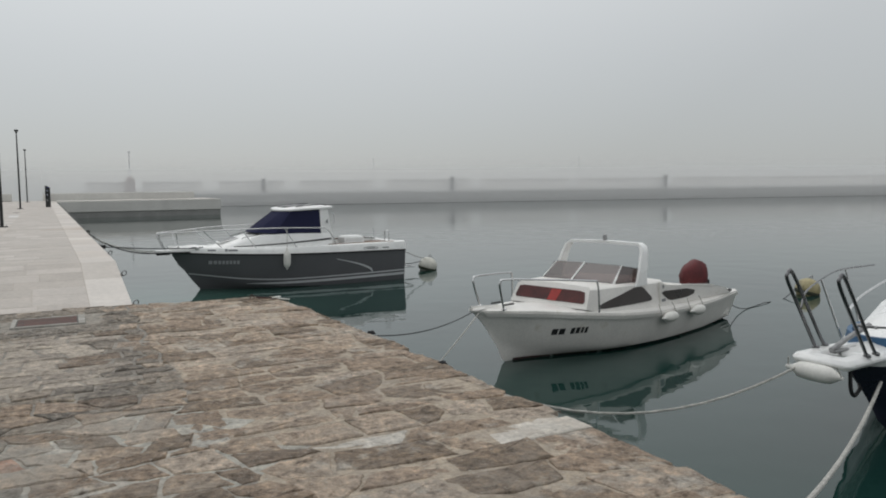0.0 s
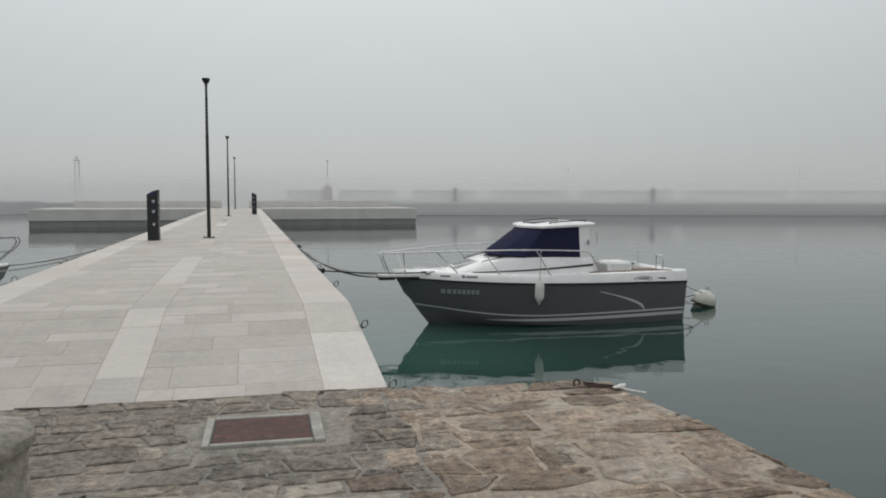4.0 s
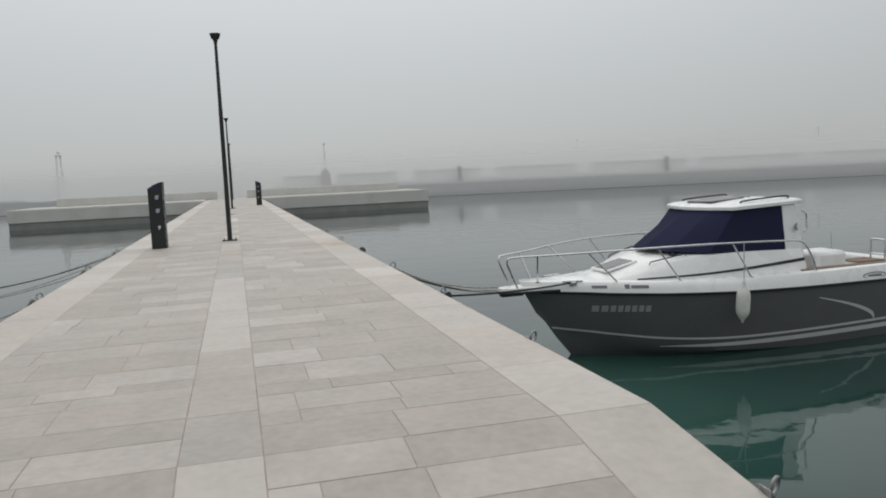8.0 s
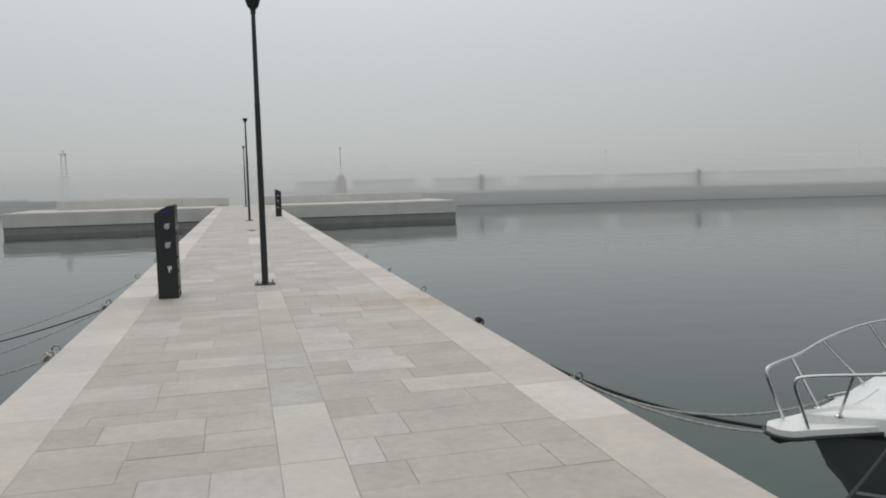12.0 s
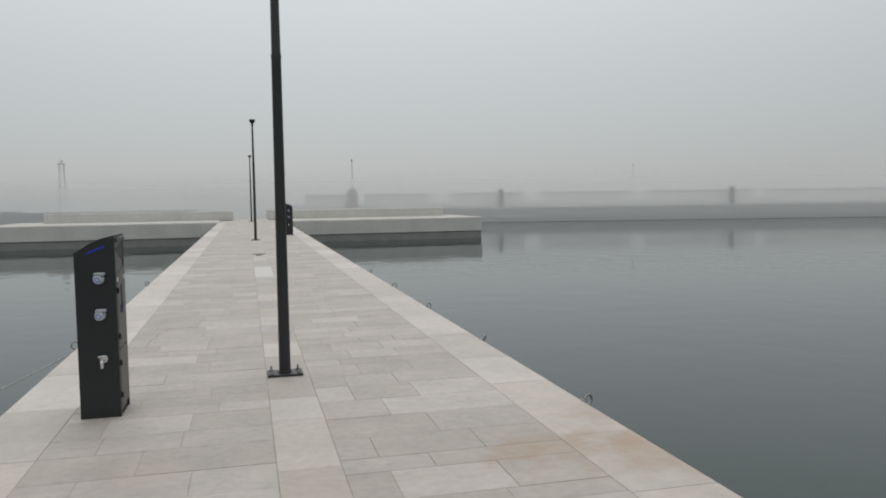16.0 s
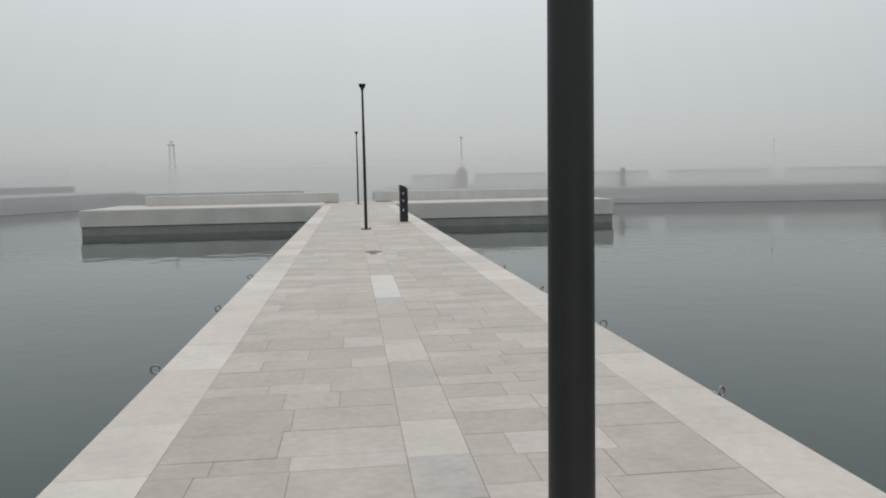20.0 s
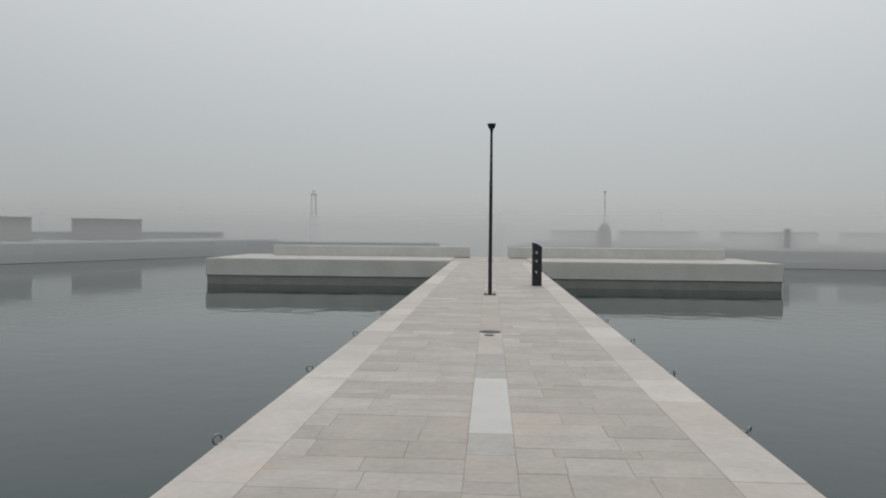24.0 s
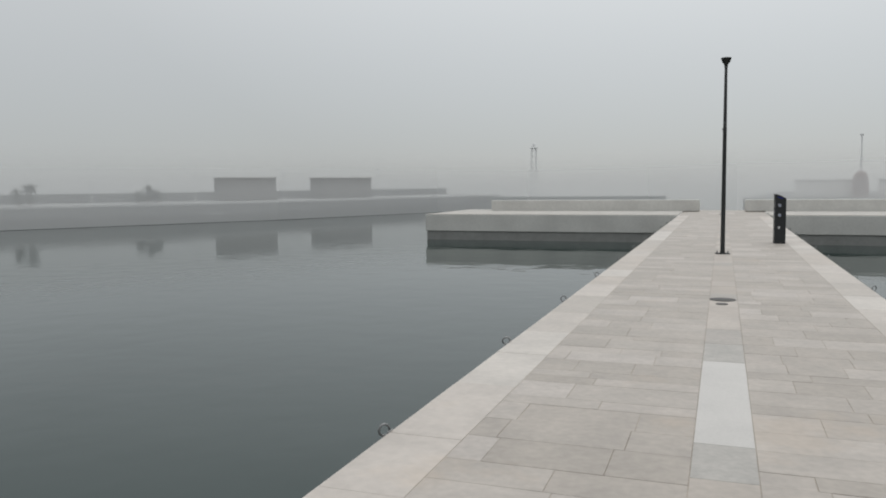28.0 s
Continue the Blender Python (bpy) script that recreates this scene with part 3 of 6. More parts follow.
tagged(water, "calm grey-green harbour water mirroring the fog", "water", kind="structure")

old_quay = thing("old_quay", "old stone harbour quay with a worn rough edge", "quay", kind="structure")
QUAY_SIDE = [(2.94, -16), (2.95, 2), (2.92, 5), (2.88, 7), (2.76, 9.9), (2.70, 10.10), (0.98, 10.34), (-16, 10.34), (-16, -16)]
part("masonry", sheet([(x, y, -0.035) for x, y in QUAY_SIDE], 3.0, (0, 0, -1)), m_quaywall, old_quay, smooth=False)
part("mortar_bed", sheet([(x, y, -0.007) for x, y in QUAY_SIDE], 0.026, (0, 0, -1)), m_mortar, old_quay, "uneven pale lime mortar between the stones")

part("sand_patch", sheet([(0.93, -4, -0.0045), (2.93, -4, -0.0045), (2.93, 2, -0.0045), (2.90, 5, -0.0045), (2.86, 7, -0.0045), (2.74, 9.88, -0.0045), (0.93, 10.30, -0.0045)], 0.0035, (0, 0, -1)), m_sand, old_quay, "sandy mortar along the quay's edge", smooth=False)
part("lime_patch", sheet([(-3.2, 1.2, -0.0035), (0.75, 1.3, -0.0035)] + [(1.05 + 0.22 * math.sin(1.9 * a) + 0.1 * math.sin(5.3 * a), 1.6 + 0.22 * a, -0.0035) for a in range(16)] + [(0.9 - 0.25 * a, 5.25 + 0.16 * math.sin(2.2 * a) + 0.1 * math.sin(4.1 * a), -0.0035) for a in range(17)], 0.003, (0, 0, -1)), m_lime, old_quay, "whitish repointed mortar", smooth=False)

pier = thing("pier", "pale limestone pier on a concrete slab", "pier", kind="structure")
part("slab", loft([[(XL + 0.012, y, -0.52), (XL + 0.012, y, deck_z(y) - 0.03), (XR - 0.012, y, deck_z(y) - 0.03), (XR - 0.012, y, -0.52)] for y in (RAMP0 + 0.02, RAMP1, 40, PIER_END)], closed=True, caps=True), m_conc, pier, smooth=False)
part("joint_bed", loft([[(x, y, deck_z(y) - 0.003) for x in (XL + 0.02, XR - 0.02)] for y in (RAMP0 + 0.02, RAMP1, 40, PIER_END)]), m_joint, pier, smooth=False)
pile = part("pile", lathe([(0.3, -4.0), (0.3, -0.53)], 14), m_pile, pier, at=pose(-2.3, 14, 0))
for y in range(14, 77, 6):
    for x in (-2.3, 0.1):
        if (x, y) != (-2.3, 14):
            q = new("pile", pile.data)
            q.parent, q.location = pier, (x, y, 0)

# cross-arm of the pier: slab over a shaded void, drawn as a dark solid, with a low parapet behind
arm = thing("pier_arm", "pale concrete cross-arm jetty with a low parapet", "jetty", kind="structure")
ARM0, ARM1, AX0, AX1 = 69.0, 76.8, -16.3, 13.9
for name, x0, x1 in (("slab_west", AX0, XL - 0.02), ("slab_east", XR + 0.02, AX1)):
    part("slab", box(x0, x1, ARM0, ARM1, -0.51, 0.385, 0.03), m_conc, arm)
    part("recessed_base", box(x0 + 0.05, x1 - 0.05, ARM0 + 0.07, ARM1 - 0.3, -4, -0.515, 0.02), m_void, arm, "dark filling painted for the shaded void under the slab")
    part("coping", box(x0 + 0.02, x1 - 0.02, ARM0 + 0.02, ARM0 + 0.55, 0.386, 0.41, 0.01), m_edge_far, arm, "pale stone coping")
    part("top_paving", box(x0 + 0.03, x1 - 0.03, ARM0 + 0.56, ARM1 - 0.05, 0.386, 0.405, 0.005), m_topstone, arm, "pale limestone paving")
part("parapet", box(-14.2, -2.3, 74.6, 75.2, 0.38, 1.02, 0.03), m_conc, arm)
part("parapet", box(0.02, 12.6, 74.6, 75.2, 0.38, 1.02, 0.03), m_conc, arm)

# ---- the far shore ----
def offset(line, d):
    """The line moved sideways to its left by d metres."""
    out = []
    for i, p in enumerate(line):
        a, b = Vector(line[max(i - 1, 0)]), Vector(line[min(i + 1, len(line) - 1)])
        t = (b - a).normalized()
        out.append((p[0] - t.y * d, p[1] + t.x * d))
    return out


SHORE_EAST = [(0.6, 103.5), (16, 100.5), (32, 97), (60, 90), (110, 77), (170, 52), (230, 10)]
SHORE_WEST = [(-95, 0), (-75, 40), (-56, 72), (-44, 91), (-37, 112), (-31, 136)]
def dense(line, step):
    """The line cut into pieces about step metres long."""
    out = []
    for a, b in zip(line, line[1:]):
        n = max(1, int(math.dist(a, b) / step))
        out += [(a[0] + (b[0] - a[0]) * i / n, a[1] + (b[1] - a[1]) * i / n) for i in range(n)]
    return out + [line[-1]]


for side, line in (("east", SHORE_EAST), ("west", SHORE_WEST)):
    shore = thing("shore_" + side, "low far quay with a pale stone top, dim in the fog", "quay", kind="structure")
    front, back = line, offset(line, 26)
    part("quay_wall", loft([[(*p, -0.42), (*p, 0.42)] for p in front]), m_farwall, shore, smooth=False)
    part("tide_band", loft([[(*p, -3), (*p, -0.42 + 0.14 * noise.noise((p[0] * 0.9, p[1] * 0.9, 2.0)))] for p in dense(offset(front, -0.03), 1.5)]), m_westwall, shore, "dark wet band above the water", smooth=False)
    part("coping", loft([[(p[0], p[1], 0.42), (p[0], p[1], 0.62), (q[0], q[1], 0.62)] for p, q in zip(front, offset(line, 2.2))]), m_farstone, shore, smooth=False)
    part("apron", loft([[(*p, 0.615), (*q, 0.8)] for p, q in zip(offset(line, 2.2), back)]), m_greywall, shore, smooth=False)
    part("end_wall", loft([[(*p, -3), (*p, 0.42)] for p in ((front[0], back[0]) if side == "east" else (front[-1], back[-1]))]), m_farwall if side == "east" else m_westwall, shore, smooth=False)


def shed(at, length, deep, high, label):
    s = thing("storage_shed", label, "shed", at, group="sheds on the far quay")
    part("wall", box(-length / 2, length / 2, 0, deep, 0, high - 0.12, 0.05), m_shed, s)
    part("roof", box(-length / 2 - 0.04, length / 2 + 0.04, -0.04, deep + 0.04, high - 0.12, high, 0.03), m_shed_roof, s)
    part("plinth", box(-length / 2 - 0.03, length / 2 + 0.03, -0.03, deep, 0, 0.25, 0.02), m_shed_roof, s)
    return s


def along(line, d, side):
    """The place d metres along a line, moved sideways, and its direction in degrees."""
    line = offset(line, side)
    for a, b in zip(line, line[1:]):
        a, b = Vector(a), Vector(b)
        if d <= (b - a).length:
            t = (b - a).normalized()
            p = a + t * d
            return p.x, p.y, math.degrees(math.atan2(t.y, t.x))
        d -= (b - a).length


for d0, d1 in ((3.9, 8.9), (10.4, 17.6), (19.7, 27.9), (30.0, 39.6), (41.9, 53.3), (55.6, 67.9), (70.3, 83.0), (85.7, 98.0), (100.2, 113), (115.5, 128), (131, 143.5)):
    x, y, a = along(SHORE_EAST, (d0 + d1) / 2, 1.8)
    shed(pose(x, y, 0.63, 0, 0, a), d1 - d0, 3.0, 1.5, "low long pale-rendered shed with a flat roof on the far quay")
for d0, d1 in ((105.6, 111.3), (118.2, 125.4)):
    x, y, a = along(SHORE_WEST, (d0 + d1) / 2, 2.6)
    s = shed(pose(x, y, 0.62, 0, 0, a), d1 - d0, 2.6, 2.3, "square grey hut with a flat roof on the far quay")
    for q in s.children:
        q.data.materials[0] = m_hut
low = thing("boundary_wall", "low rendered boundary wall along the far quay", "wall", kind="structure")
part("wall_run", loft([[(p[0], p[1], 0.6), (p[0], p[1], 1.5), (q[0], q[1], 1.5), (q[0], q[1], 0.6)] for p, q in zip(offset(SHORE_WEST, 9), offset(SHORE_WEST, 9.4))]), m_greywall, low, smooth=False)


def service_post(at, paint):
    s = thing("service_post", "dark service post standing on the far quay", "post", at, group="posts on the far quay")
    part("column", box(-0.24, 0.24, -0.2, 0.2, 0, 1.68, 0.05), paint, s)
    part("cap", box(-0.28, 0.28, -0.24, 0.24, 1.68, 1.78, 0.03), paint, s)


for line, ds in ((SHORE_EAST, (25.2, 50.5, 82.7)),):
    for d in ds:
        x, y, a = along(line, d, 1.2)
        service_post(pose(x, y, 0.62, 0, 0, a), m_far_dark)


def bush(at, wide, high, seed):
    """A scrubby bush: a few stems and a crown of many small leaves in uneven clumps."""
    r = random.Random(seed)
    s = thing("bush", "dark scrubby bush on the far quay, dim in fog", "bush", at, group="bushes on the far quay")
    heads = [Vector((r.uniform(-wide, wide), r.uniform(-wide, wide) * 0.6, high * r.uniform(0.35, 0.95))) for _ in range(9)]
    part("stem", join(*(tube([(0.1 * h.x, 0.1 * h.y, 0), (0.5 * h.x, 0.5 * h.y, 0.5 * h.z), h], [0.035, 0.025, 0.01], 5) for h in heads)), m_teak, s)
    leaves = ([], [])
    for h in heads:
        for _ in range(60):
            p = h + Vector((r.gauss(0, 0.16), r.gauss(0, 0.16), r.gauss(0, 0.15)))
            p.z = max(p.z, 0.03)
            u, v = Vector((r.gauss(0, 1), r.gauss(0, 1), r.gauss(0, 1))).normalized() * 0.085, Vector((r.gauss(0, 1), r.gauss(0, 1), r.gauss(0, 1))).normalized() * 0.06
            o = len(leaves[0])
            leaves[0].extend([p - u, p - v, p + u, p + v])
            leaves[1].append((o, o + 1, o + 2, o + 3))
    part("crown", leaves, m_leaf, s, "small dark leaves", smooth=False)


for d, wide, high in ((87.7, 0.30, 1.75), (86.9, 0.22, 1.2), (97.0, 0.30, 1.35), (96.3, 0.25, 0.95), (97.8, 0.25, 1.0)):
    x, y, a = along(SHORE_WEST, d, 1.2)
    bush(pose(x, y, 0.62, 0, 0, a), wide, high, int(d * 10))


def mast(at, high, r, label, foot=0.0):
    s = thing("light_mast", label, "mast", at, group="masts on the far quay")
    part("pole", tube([(0, 0, 0), (0, 0, high)], [r, r * 0.6], 8), m_mast, s)
    part("head", box(-r * 1.6, r * 1.6, -r, r, high, high + 0.16, 0.02), m_mast, s)
    if foot:
        part("base_tower", lathe([(0.62, 0), (0.62, 0.9), (0.60, 1.5), (0.48, foot - 0.2), (0.28, foot), (0.08, foot + 0.12)], 14), m_beacon, s, "faded red domed base")


mast(pose(*along(SHORE_EAST, 9.1, 1.0)[:2], 0.62), 5.1, 0.09, "harbour light mast on a faded red domed base", 2.1)


def lattice_tower(at, high, w0, w1):
    s = thing("lattice_tower", "grey steel lattice light tower far off in the fog", "tower", at)
    n = 9
    for sx, sy in ((1, 1), (1, -1), (-1, 1), (-1, -1)):
        part("leg", tube([(sx * w0, sy * w0, 0), (sx * w1, sy * w1, high)], 0.03, 6), m_mast, s)
    for i in range(n):
        a, b = i / n, (i + 1) / n
        wa, wb = w0 + (w1 - w0) * a, w0 + (w1 - w0) * b
        for k in (1, -1):
            part("brace", tube([(-wa * k, -wa, a * high), (wb * k, -wb, b * high)], 0.018, 5), m_mast, s)
            part("brace", tube([(wa, -wa * k, a * high), (wb, wb * k, b * high)], 0.018, 5), m_mast, s)
    part("platform", box(-w0, w0, -w0, w0, high, high + 0.1, 0.02), m_mast, s)
    part("lantern", lathe([(0.22, high + 0.1), (0.22, high + 0.55), (0.1, high + 0.7)], 10), m_mast, s)


lattice_tower(pose(-25.5, 134, 0.2), 6.6, 0.45, 0.28)
for line, d, h in ((SHORE_EAST, 14.2, 3.1), (SHORE_EAST, 39.6, 4.2), (SHORE_EAST, 69.0, 4.4), (SHORE_WEST, 92.4, 2.3), (SHORE_WEST, 101.3, 2.3), (SHORE_WEST, 111.2, 2.7), (SHORE_WEST, 125.0, 3.2)):
    mast(pose(*along(line, d, 1.0)[:2], 0.6), h, 0.045, "thin lamp mast on the far quay")
spit = thing("breakwater", "low rubble breakwater far off in the fog", "breakwater", kind="structure")
part("rubble", loft([[(x, 127 + math.sin(x * 0.9), -3), (x, 128.5, 0.25 + 0.12 * noise.noise((x * 0.35, 3, 1))), (x, 133, 0.3), (x, 135, -3)] for x in np.linspace(-34, -8, 53)], caps=True), m_westwall, spit)
FOG_LINE = [(-88, -6), (-68, 38), (-50, 70), (-38, 89), (-30, 108), (-22, 116), (-8, 108), (0, 99.5), (16, 96.5), (32, 93), (60, 86), (110, 73), (170, 48), (230, 6)]
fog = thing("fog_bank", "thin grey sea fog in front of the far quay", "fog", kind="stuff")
part("veil", loft([[(*p, WATER + 0.02), (*p, 5.4)] for p in FOG_LINE]), fog_material("fog", 0.61, 1.4, 5.4, 0.90), fog, smooth=False)


# ---- lamps, pedestals and mooring gear on the pier ----
def street_lamp(at, label):
    s = thing("street_lamp", label, "street lamp", at, group="lamps along the pier")
    part("base_plate", box(-0.15, 0.15, -0.11, 0.11, 0, 0.02, 0.004), m_lamp, s)
    for x in (-0.115, 0.115):
        for y in (-0.075, 0.075):
            part("bolt", lathe([(0.016, 0.02), (0.016, 0.036), (0.008, 0.037), (0.008, 0.062), (0.005, 0.065)], 6), m_galv, s, at=pose(x, y, 0), smooth=False)
    part("foot_collar", lathe([(0.057, 0.02), (0.057, 0.032), (0.052, 0.036)], 20), m_lamp, s)
    part("pole", tube([(0, 0, 0.02), (0, 0, 2.7), (0, 0, 2.72), (0, 0, 2.75), (0, 0, 4.11)], [0.050, 0.041, 0.045, 0.039, 0.030], 24), m_lamp, s)
    part("neck", lathe([(0.038, 4.06), (0.038, 4.11), (0.052, 4.13), (0.052, 4.15)], 18), m_lamp, s)
    head = part("lamp_head", join(lathe([(0.07, 4.15), (0.078, 4.16), (0.108, 4.245), (0.112, 4.26), (0.105, 4.265)], 28)), m_lamp, s)
    part("reflector_lens", lathe([(0.055, 4.146), (0.055, 4.149)], 20), m_smoke, head)
    return s


street_lamp(pose(-1.107, 26.235, DECK), "slim dark grey street lamp on a bolted plate, pier paving")
street_lamp(pose(-1.10, 48.2, DECK, 0, 0, 4) @ Matrix.Diagonal((1, 1, 1.016, 1)), "slim dark grey street lamp beside a manhole on the pier")
street_lamp(pose(-1.10, 71.0, DECK, 0, 0, -3), "slim dark grey street lamp at the pier's head, dim in fog")


def pedestal(at, mirror, label):
    """A shore power pedestal: profiled front plate with two sockets and a tap, panelled sides."""
    k = -1 if mirror else 1
    s = thing("power_pedestal", label, "power pedestal", at, group="pedestals on the pier")
    X = lambda x: k * x
    top = [(0.235, 1.272), (0.15, 1.252), (0.07, 1.217), (0.01, 1.178), (-0.032, 1.152)]
    front = [(X(-0.032), 0, 0.0), (X(0.235), 0, 0.0)] + [(X(x), 0, z) for x, z in top]
    part("front_plate", sheet(front, 0.03, (0, 1, 0)), m_pedface, s, "black front plate", smooth=False)
    back = [(x, 0.33, z) for x, _, z in front]
    part("back_plate", sheet(back, 0.03, (0, 1, 0)), m_pedface, s, smooth=False)
    part("core", sheet([(X(-0.02), 0.03, 0.02), (X(0.222), 0.03, 0.02), (X(0.222), 0.03, 1.04), (X(0.16), 0.03, 1.20), (X(-0.02), 0.03, 1.12)], 0.30, (0, 1, 0)), m_pedside, s, smooth=False)
    x0, x1 = sorted((X(0.222), X(0.238)))
    for z0, z1 in ((0.06, 0.47), (0.48, 0.985)):
        door = part("side_door", box(x0, x1, 0.035, 0.325, z0, z1, 0.004), m_pedside, s, "grey hinged service door")
        for z in (z0 + 0.09, z1 - 0.09):
            part("hinge", box(*sorted((X(0.232), X(0.25))), 0.028, 0.05, z - 0.02, z + 0.02, 0.003), m_pedface, door)
    part("side_cap", box(*sorted((X(0.215), X(0.244))), 0.032, 0.358, 1.236, 1.268, 0.005), m_pedface, s, "dark cap over the side")
    part("housing_rim", sheet([(X(0.229), 0.032, 0.985), (X(0.229), 0.328, 0.985), (X(0.229), 0.328, 1.045), (X(0.229), 0.032, 0.995)], 0.008, (k, 0, 0)), m_pedside, s, smooth=False)
    part("lamp_housing", sheet([(X(0.205), 0.03, 1.0), (X(0.205), 0.33, 1.0), (X(0.205), 0.33, 1.25), (X(0.205), 0.03, 1.25)], 0.024, (k, 0, 0)), m_pedside, s, smooth=False)
    # flat black triangle paints the shade inside the lamp hood's recess
    part("lamp_window", sheet([(X(0.225), 0.06, 1.19), (X(0.225), 0.315, 1.225), (X(0.225), 0.32, 1.08)], 0.008, (k, 0, 0)), m_rubber, s, "black triangle painted for the shaded lamp recess", smooth=False)
    for y in (0.05, 0.30):
        part("tape_scrap", box(*sorted((X(0.236), X(0.2405))), y - 0.018, y + 0.018, 0.955, 0.985, 0.001), m_fender, s, "scrap of white tape")
    mark = part("blue_mark", tube(spline([(X(0.2385), 0.165, 0.930), (X(0.2385), 0.17, 0.850), (X(0.2385), 0.175, 0.770), (X(0.2385), 0.172, 0.730)]), 0.006, 6), m_bluemark, s, "blue painted hook mark")
    part("mark_hook", tube(spline([(X(0.2385), 0.13, 0.780), (X(0.2385), 0.145, 0.735), (X(0.2385), 0.172, 0.725), (X(0.2385), 0.195, 0.750), (X(0.2385), 0.205, 0.800)]), 0.007, 6), m_bluemark, mark)
    part("roof_plate", loft([[(X(x), 0.0, z + 0.002), (X(x), 0.36, z + 0.002), (X(x), 0.36, z + 0.014), (X(x), 0.0, z + 0.014)] for x, z in top], closed=True, caps=True), m_pedface, s, smooth=False)
    part("blue_strip", sheet([(X(0.05), -0.002, 1.155), (X(0.17), -0.002, 1.20), (X(0.17), -0.002, 1.22), (X(0.05), -0.002, 1.173)], 0.004, (0, 1, 0)), m_lens, s, "blue light strip", smooth=False)
    for z in (0.985, 0.73):
        sk = part("socket", moved(lathe([(0.036, 0), (0.036, 0.018), (0.028, 0.022), (0.028, 0.055), (0.024, 0.06)], 20), pose(X(0.125), 0, z, 90)), m_socket, s, "pale blue round power socket")
        part("socket_lid", moved(lathe([(0.024, 0), (0.024, 0.008)], 18), pose(X(0.125), -0.061, z - 0.004, 72)), m_socket, sk, "pale lid")
        part("socket_ring", moved(tube([(0.0155 * math.cos(a), 0.0155 * math.sin(a), 0.009) for a in np.linspace(0, 2 * math.pi, 14, endpoint=False)], 0.003, 5, True), pose(X(0.125), -0.061, z - 0.004, 72)), m_ringblue, sk, "blue ring")
        part("socket_hinge", box(X(0.135) - 0.035, X(0.135) + 0.035, -0.05, -0.004, z + 0.028, z + 0.045, 0.004), m_socket, sk)
    tap = part("water_tap", moved(lathe([(0.028, 0), (0.028, 0.008), (0.013, 0.012), (0.013, 0.06)], 16), pose(X(0.135), 0, 0.42, 90)), m_steel, s, "small steel water tap")
    part("spout", tube(spline([(X(0.135), -0.055, 0.42), (X(0.135), -0.075, 0.41), (X(0.135), -0.08, 0.37)]), 0.011), m_steel, tap)
    part("tap_lever", box(X(0.135) - 0.03, X(0.135) + 0.03, -0.05, -0.035, 0.435, 0.45, 0.003), m_steel, tap)
    part("foot_plate", box(*sorted((X(-0.028), X(0.232))), 0.004, 0.356, -0.002, 0.01, 0.002), m_lamp, s)
    return s


pedestal(pose(-2.525, 25.25, DECK, 0, 0, -1), False, "black and grey shore power pedestal beside a street lamp")
pedestal(pose(0.40, 51.6, DECK, 0, 0, 2), True, "black and grey shore power pedestal further along the pier")

ring_mesh = mesh(*tube([(0.038 * math.cos(a), 0, 0.038 * math.sin(a)) for a in np.linspace(0, 2 * math.pi, 18, endpoint=False)], 0.008, 7, True), m_galv, True)
eye_mesh = mesh(*join(tube([(0, 0, 0), (0.042, 0, 0)], 0.011, 8), box(-0.004, 0.006, -0.04, 0.04, -0.04, 0.04, 0.003)), m_galv, True)


def mooring_ring(x, y, z, side, tilt, turn):
    s = thing("mooring_ring", "galvanised steel mooring ring on the pier's edge", "mooring ring", pose(x, y, z, 0, 0, 0 if side > 0 else 180), group="mooring rings on the pier")
    e, r = new("eye_bolt", eye_mesh), new("ring", ring_mesh)
    e.parent = r.parent = s
    r.matrix_basis = pose(0.045, 0, 0.035, tilt, 0, turn)


for i in range(26):
    y = 14.35 + 2.58 * i + (0.14 if i == 0 else 0.0)
    if y < 68:
        mooring_ring(XR, y, DECK - 0.03, 1, random.uniform(-14, 14), random.uniform(-35, 35) + (60 if i % 4 == 1 else 20))
mooring_ring(XL, 10.47, 0.0, -1, 5, 60)
for y, z in ((10.43, -0.02), (11.95, 0.22)):
    mooring_ring(XR, y, z, 1, 10, 30)
for i in range(1, 18):
    y = 13.0 + 3.05 * i
    if y < 68:
        mooring_ring(XL, y, deck_z(y) - 0.03, -1, random.uniform(-14, 14), random.uniform(-35, 35) + 20)

# manhole and small drain in the middle strip of the pier
hole = thing("manhole_cover", "round cast-iron manhole cover set in the paving", "manhole cover", pose(-1.095, 40.97, DECK))
part("frame_ring", lathe([(0.172, -0.02), (0.172, 0.006), (0.153, 0.008), (0.153, -0.02)], 28), m_castiron, hole)
part("lid", lathe([(0.149, -0.02), (0.149, 0.007), (0.14, 0.01)], 28), m_castiron, hole)
drain = thing("drain_cap", "small round cast-iron cap set in the paving", "drain cap", pose(-1.105, 40.56, DECK))
part("cap", lathe([(0.08, -0.02), (0.08, 0.006), (0.07, 0.009)], 20), m_castiron, drain)

# bollard, hatch and worn paint on the old quay
bol = thing("stone_bollard", "thick weathered stone mooring bollard with a rounded cap", "bollard", pose(-1.225, 7.92, 0, 0, 0, 20))


def rough(geo, amp, size):
    return [Vector(v) + amp * Vector(noise.noise_vector(Vector(v) / size)) for v in geo[0]], geo[1]


part("shaft", rough(lathe([(0.262, -0.03), (0.258, 0.05), (0.246, 0.2), (0.238, 0.4), (0.234, 0.48)], 30), 0.012, 0.13), m_bollard, bol)
part("cap", rough(lathe([(0.22, 0.465), (0.255, 0.47), (0.27, 0.492), (0.268, 0.528), (0.245, 0.555), (0.17, 0.572), (0.05, 0.578)], 30), 0.010, 0.12), m_bollard, bol)

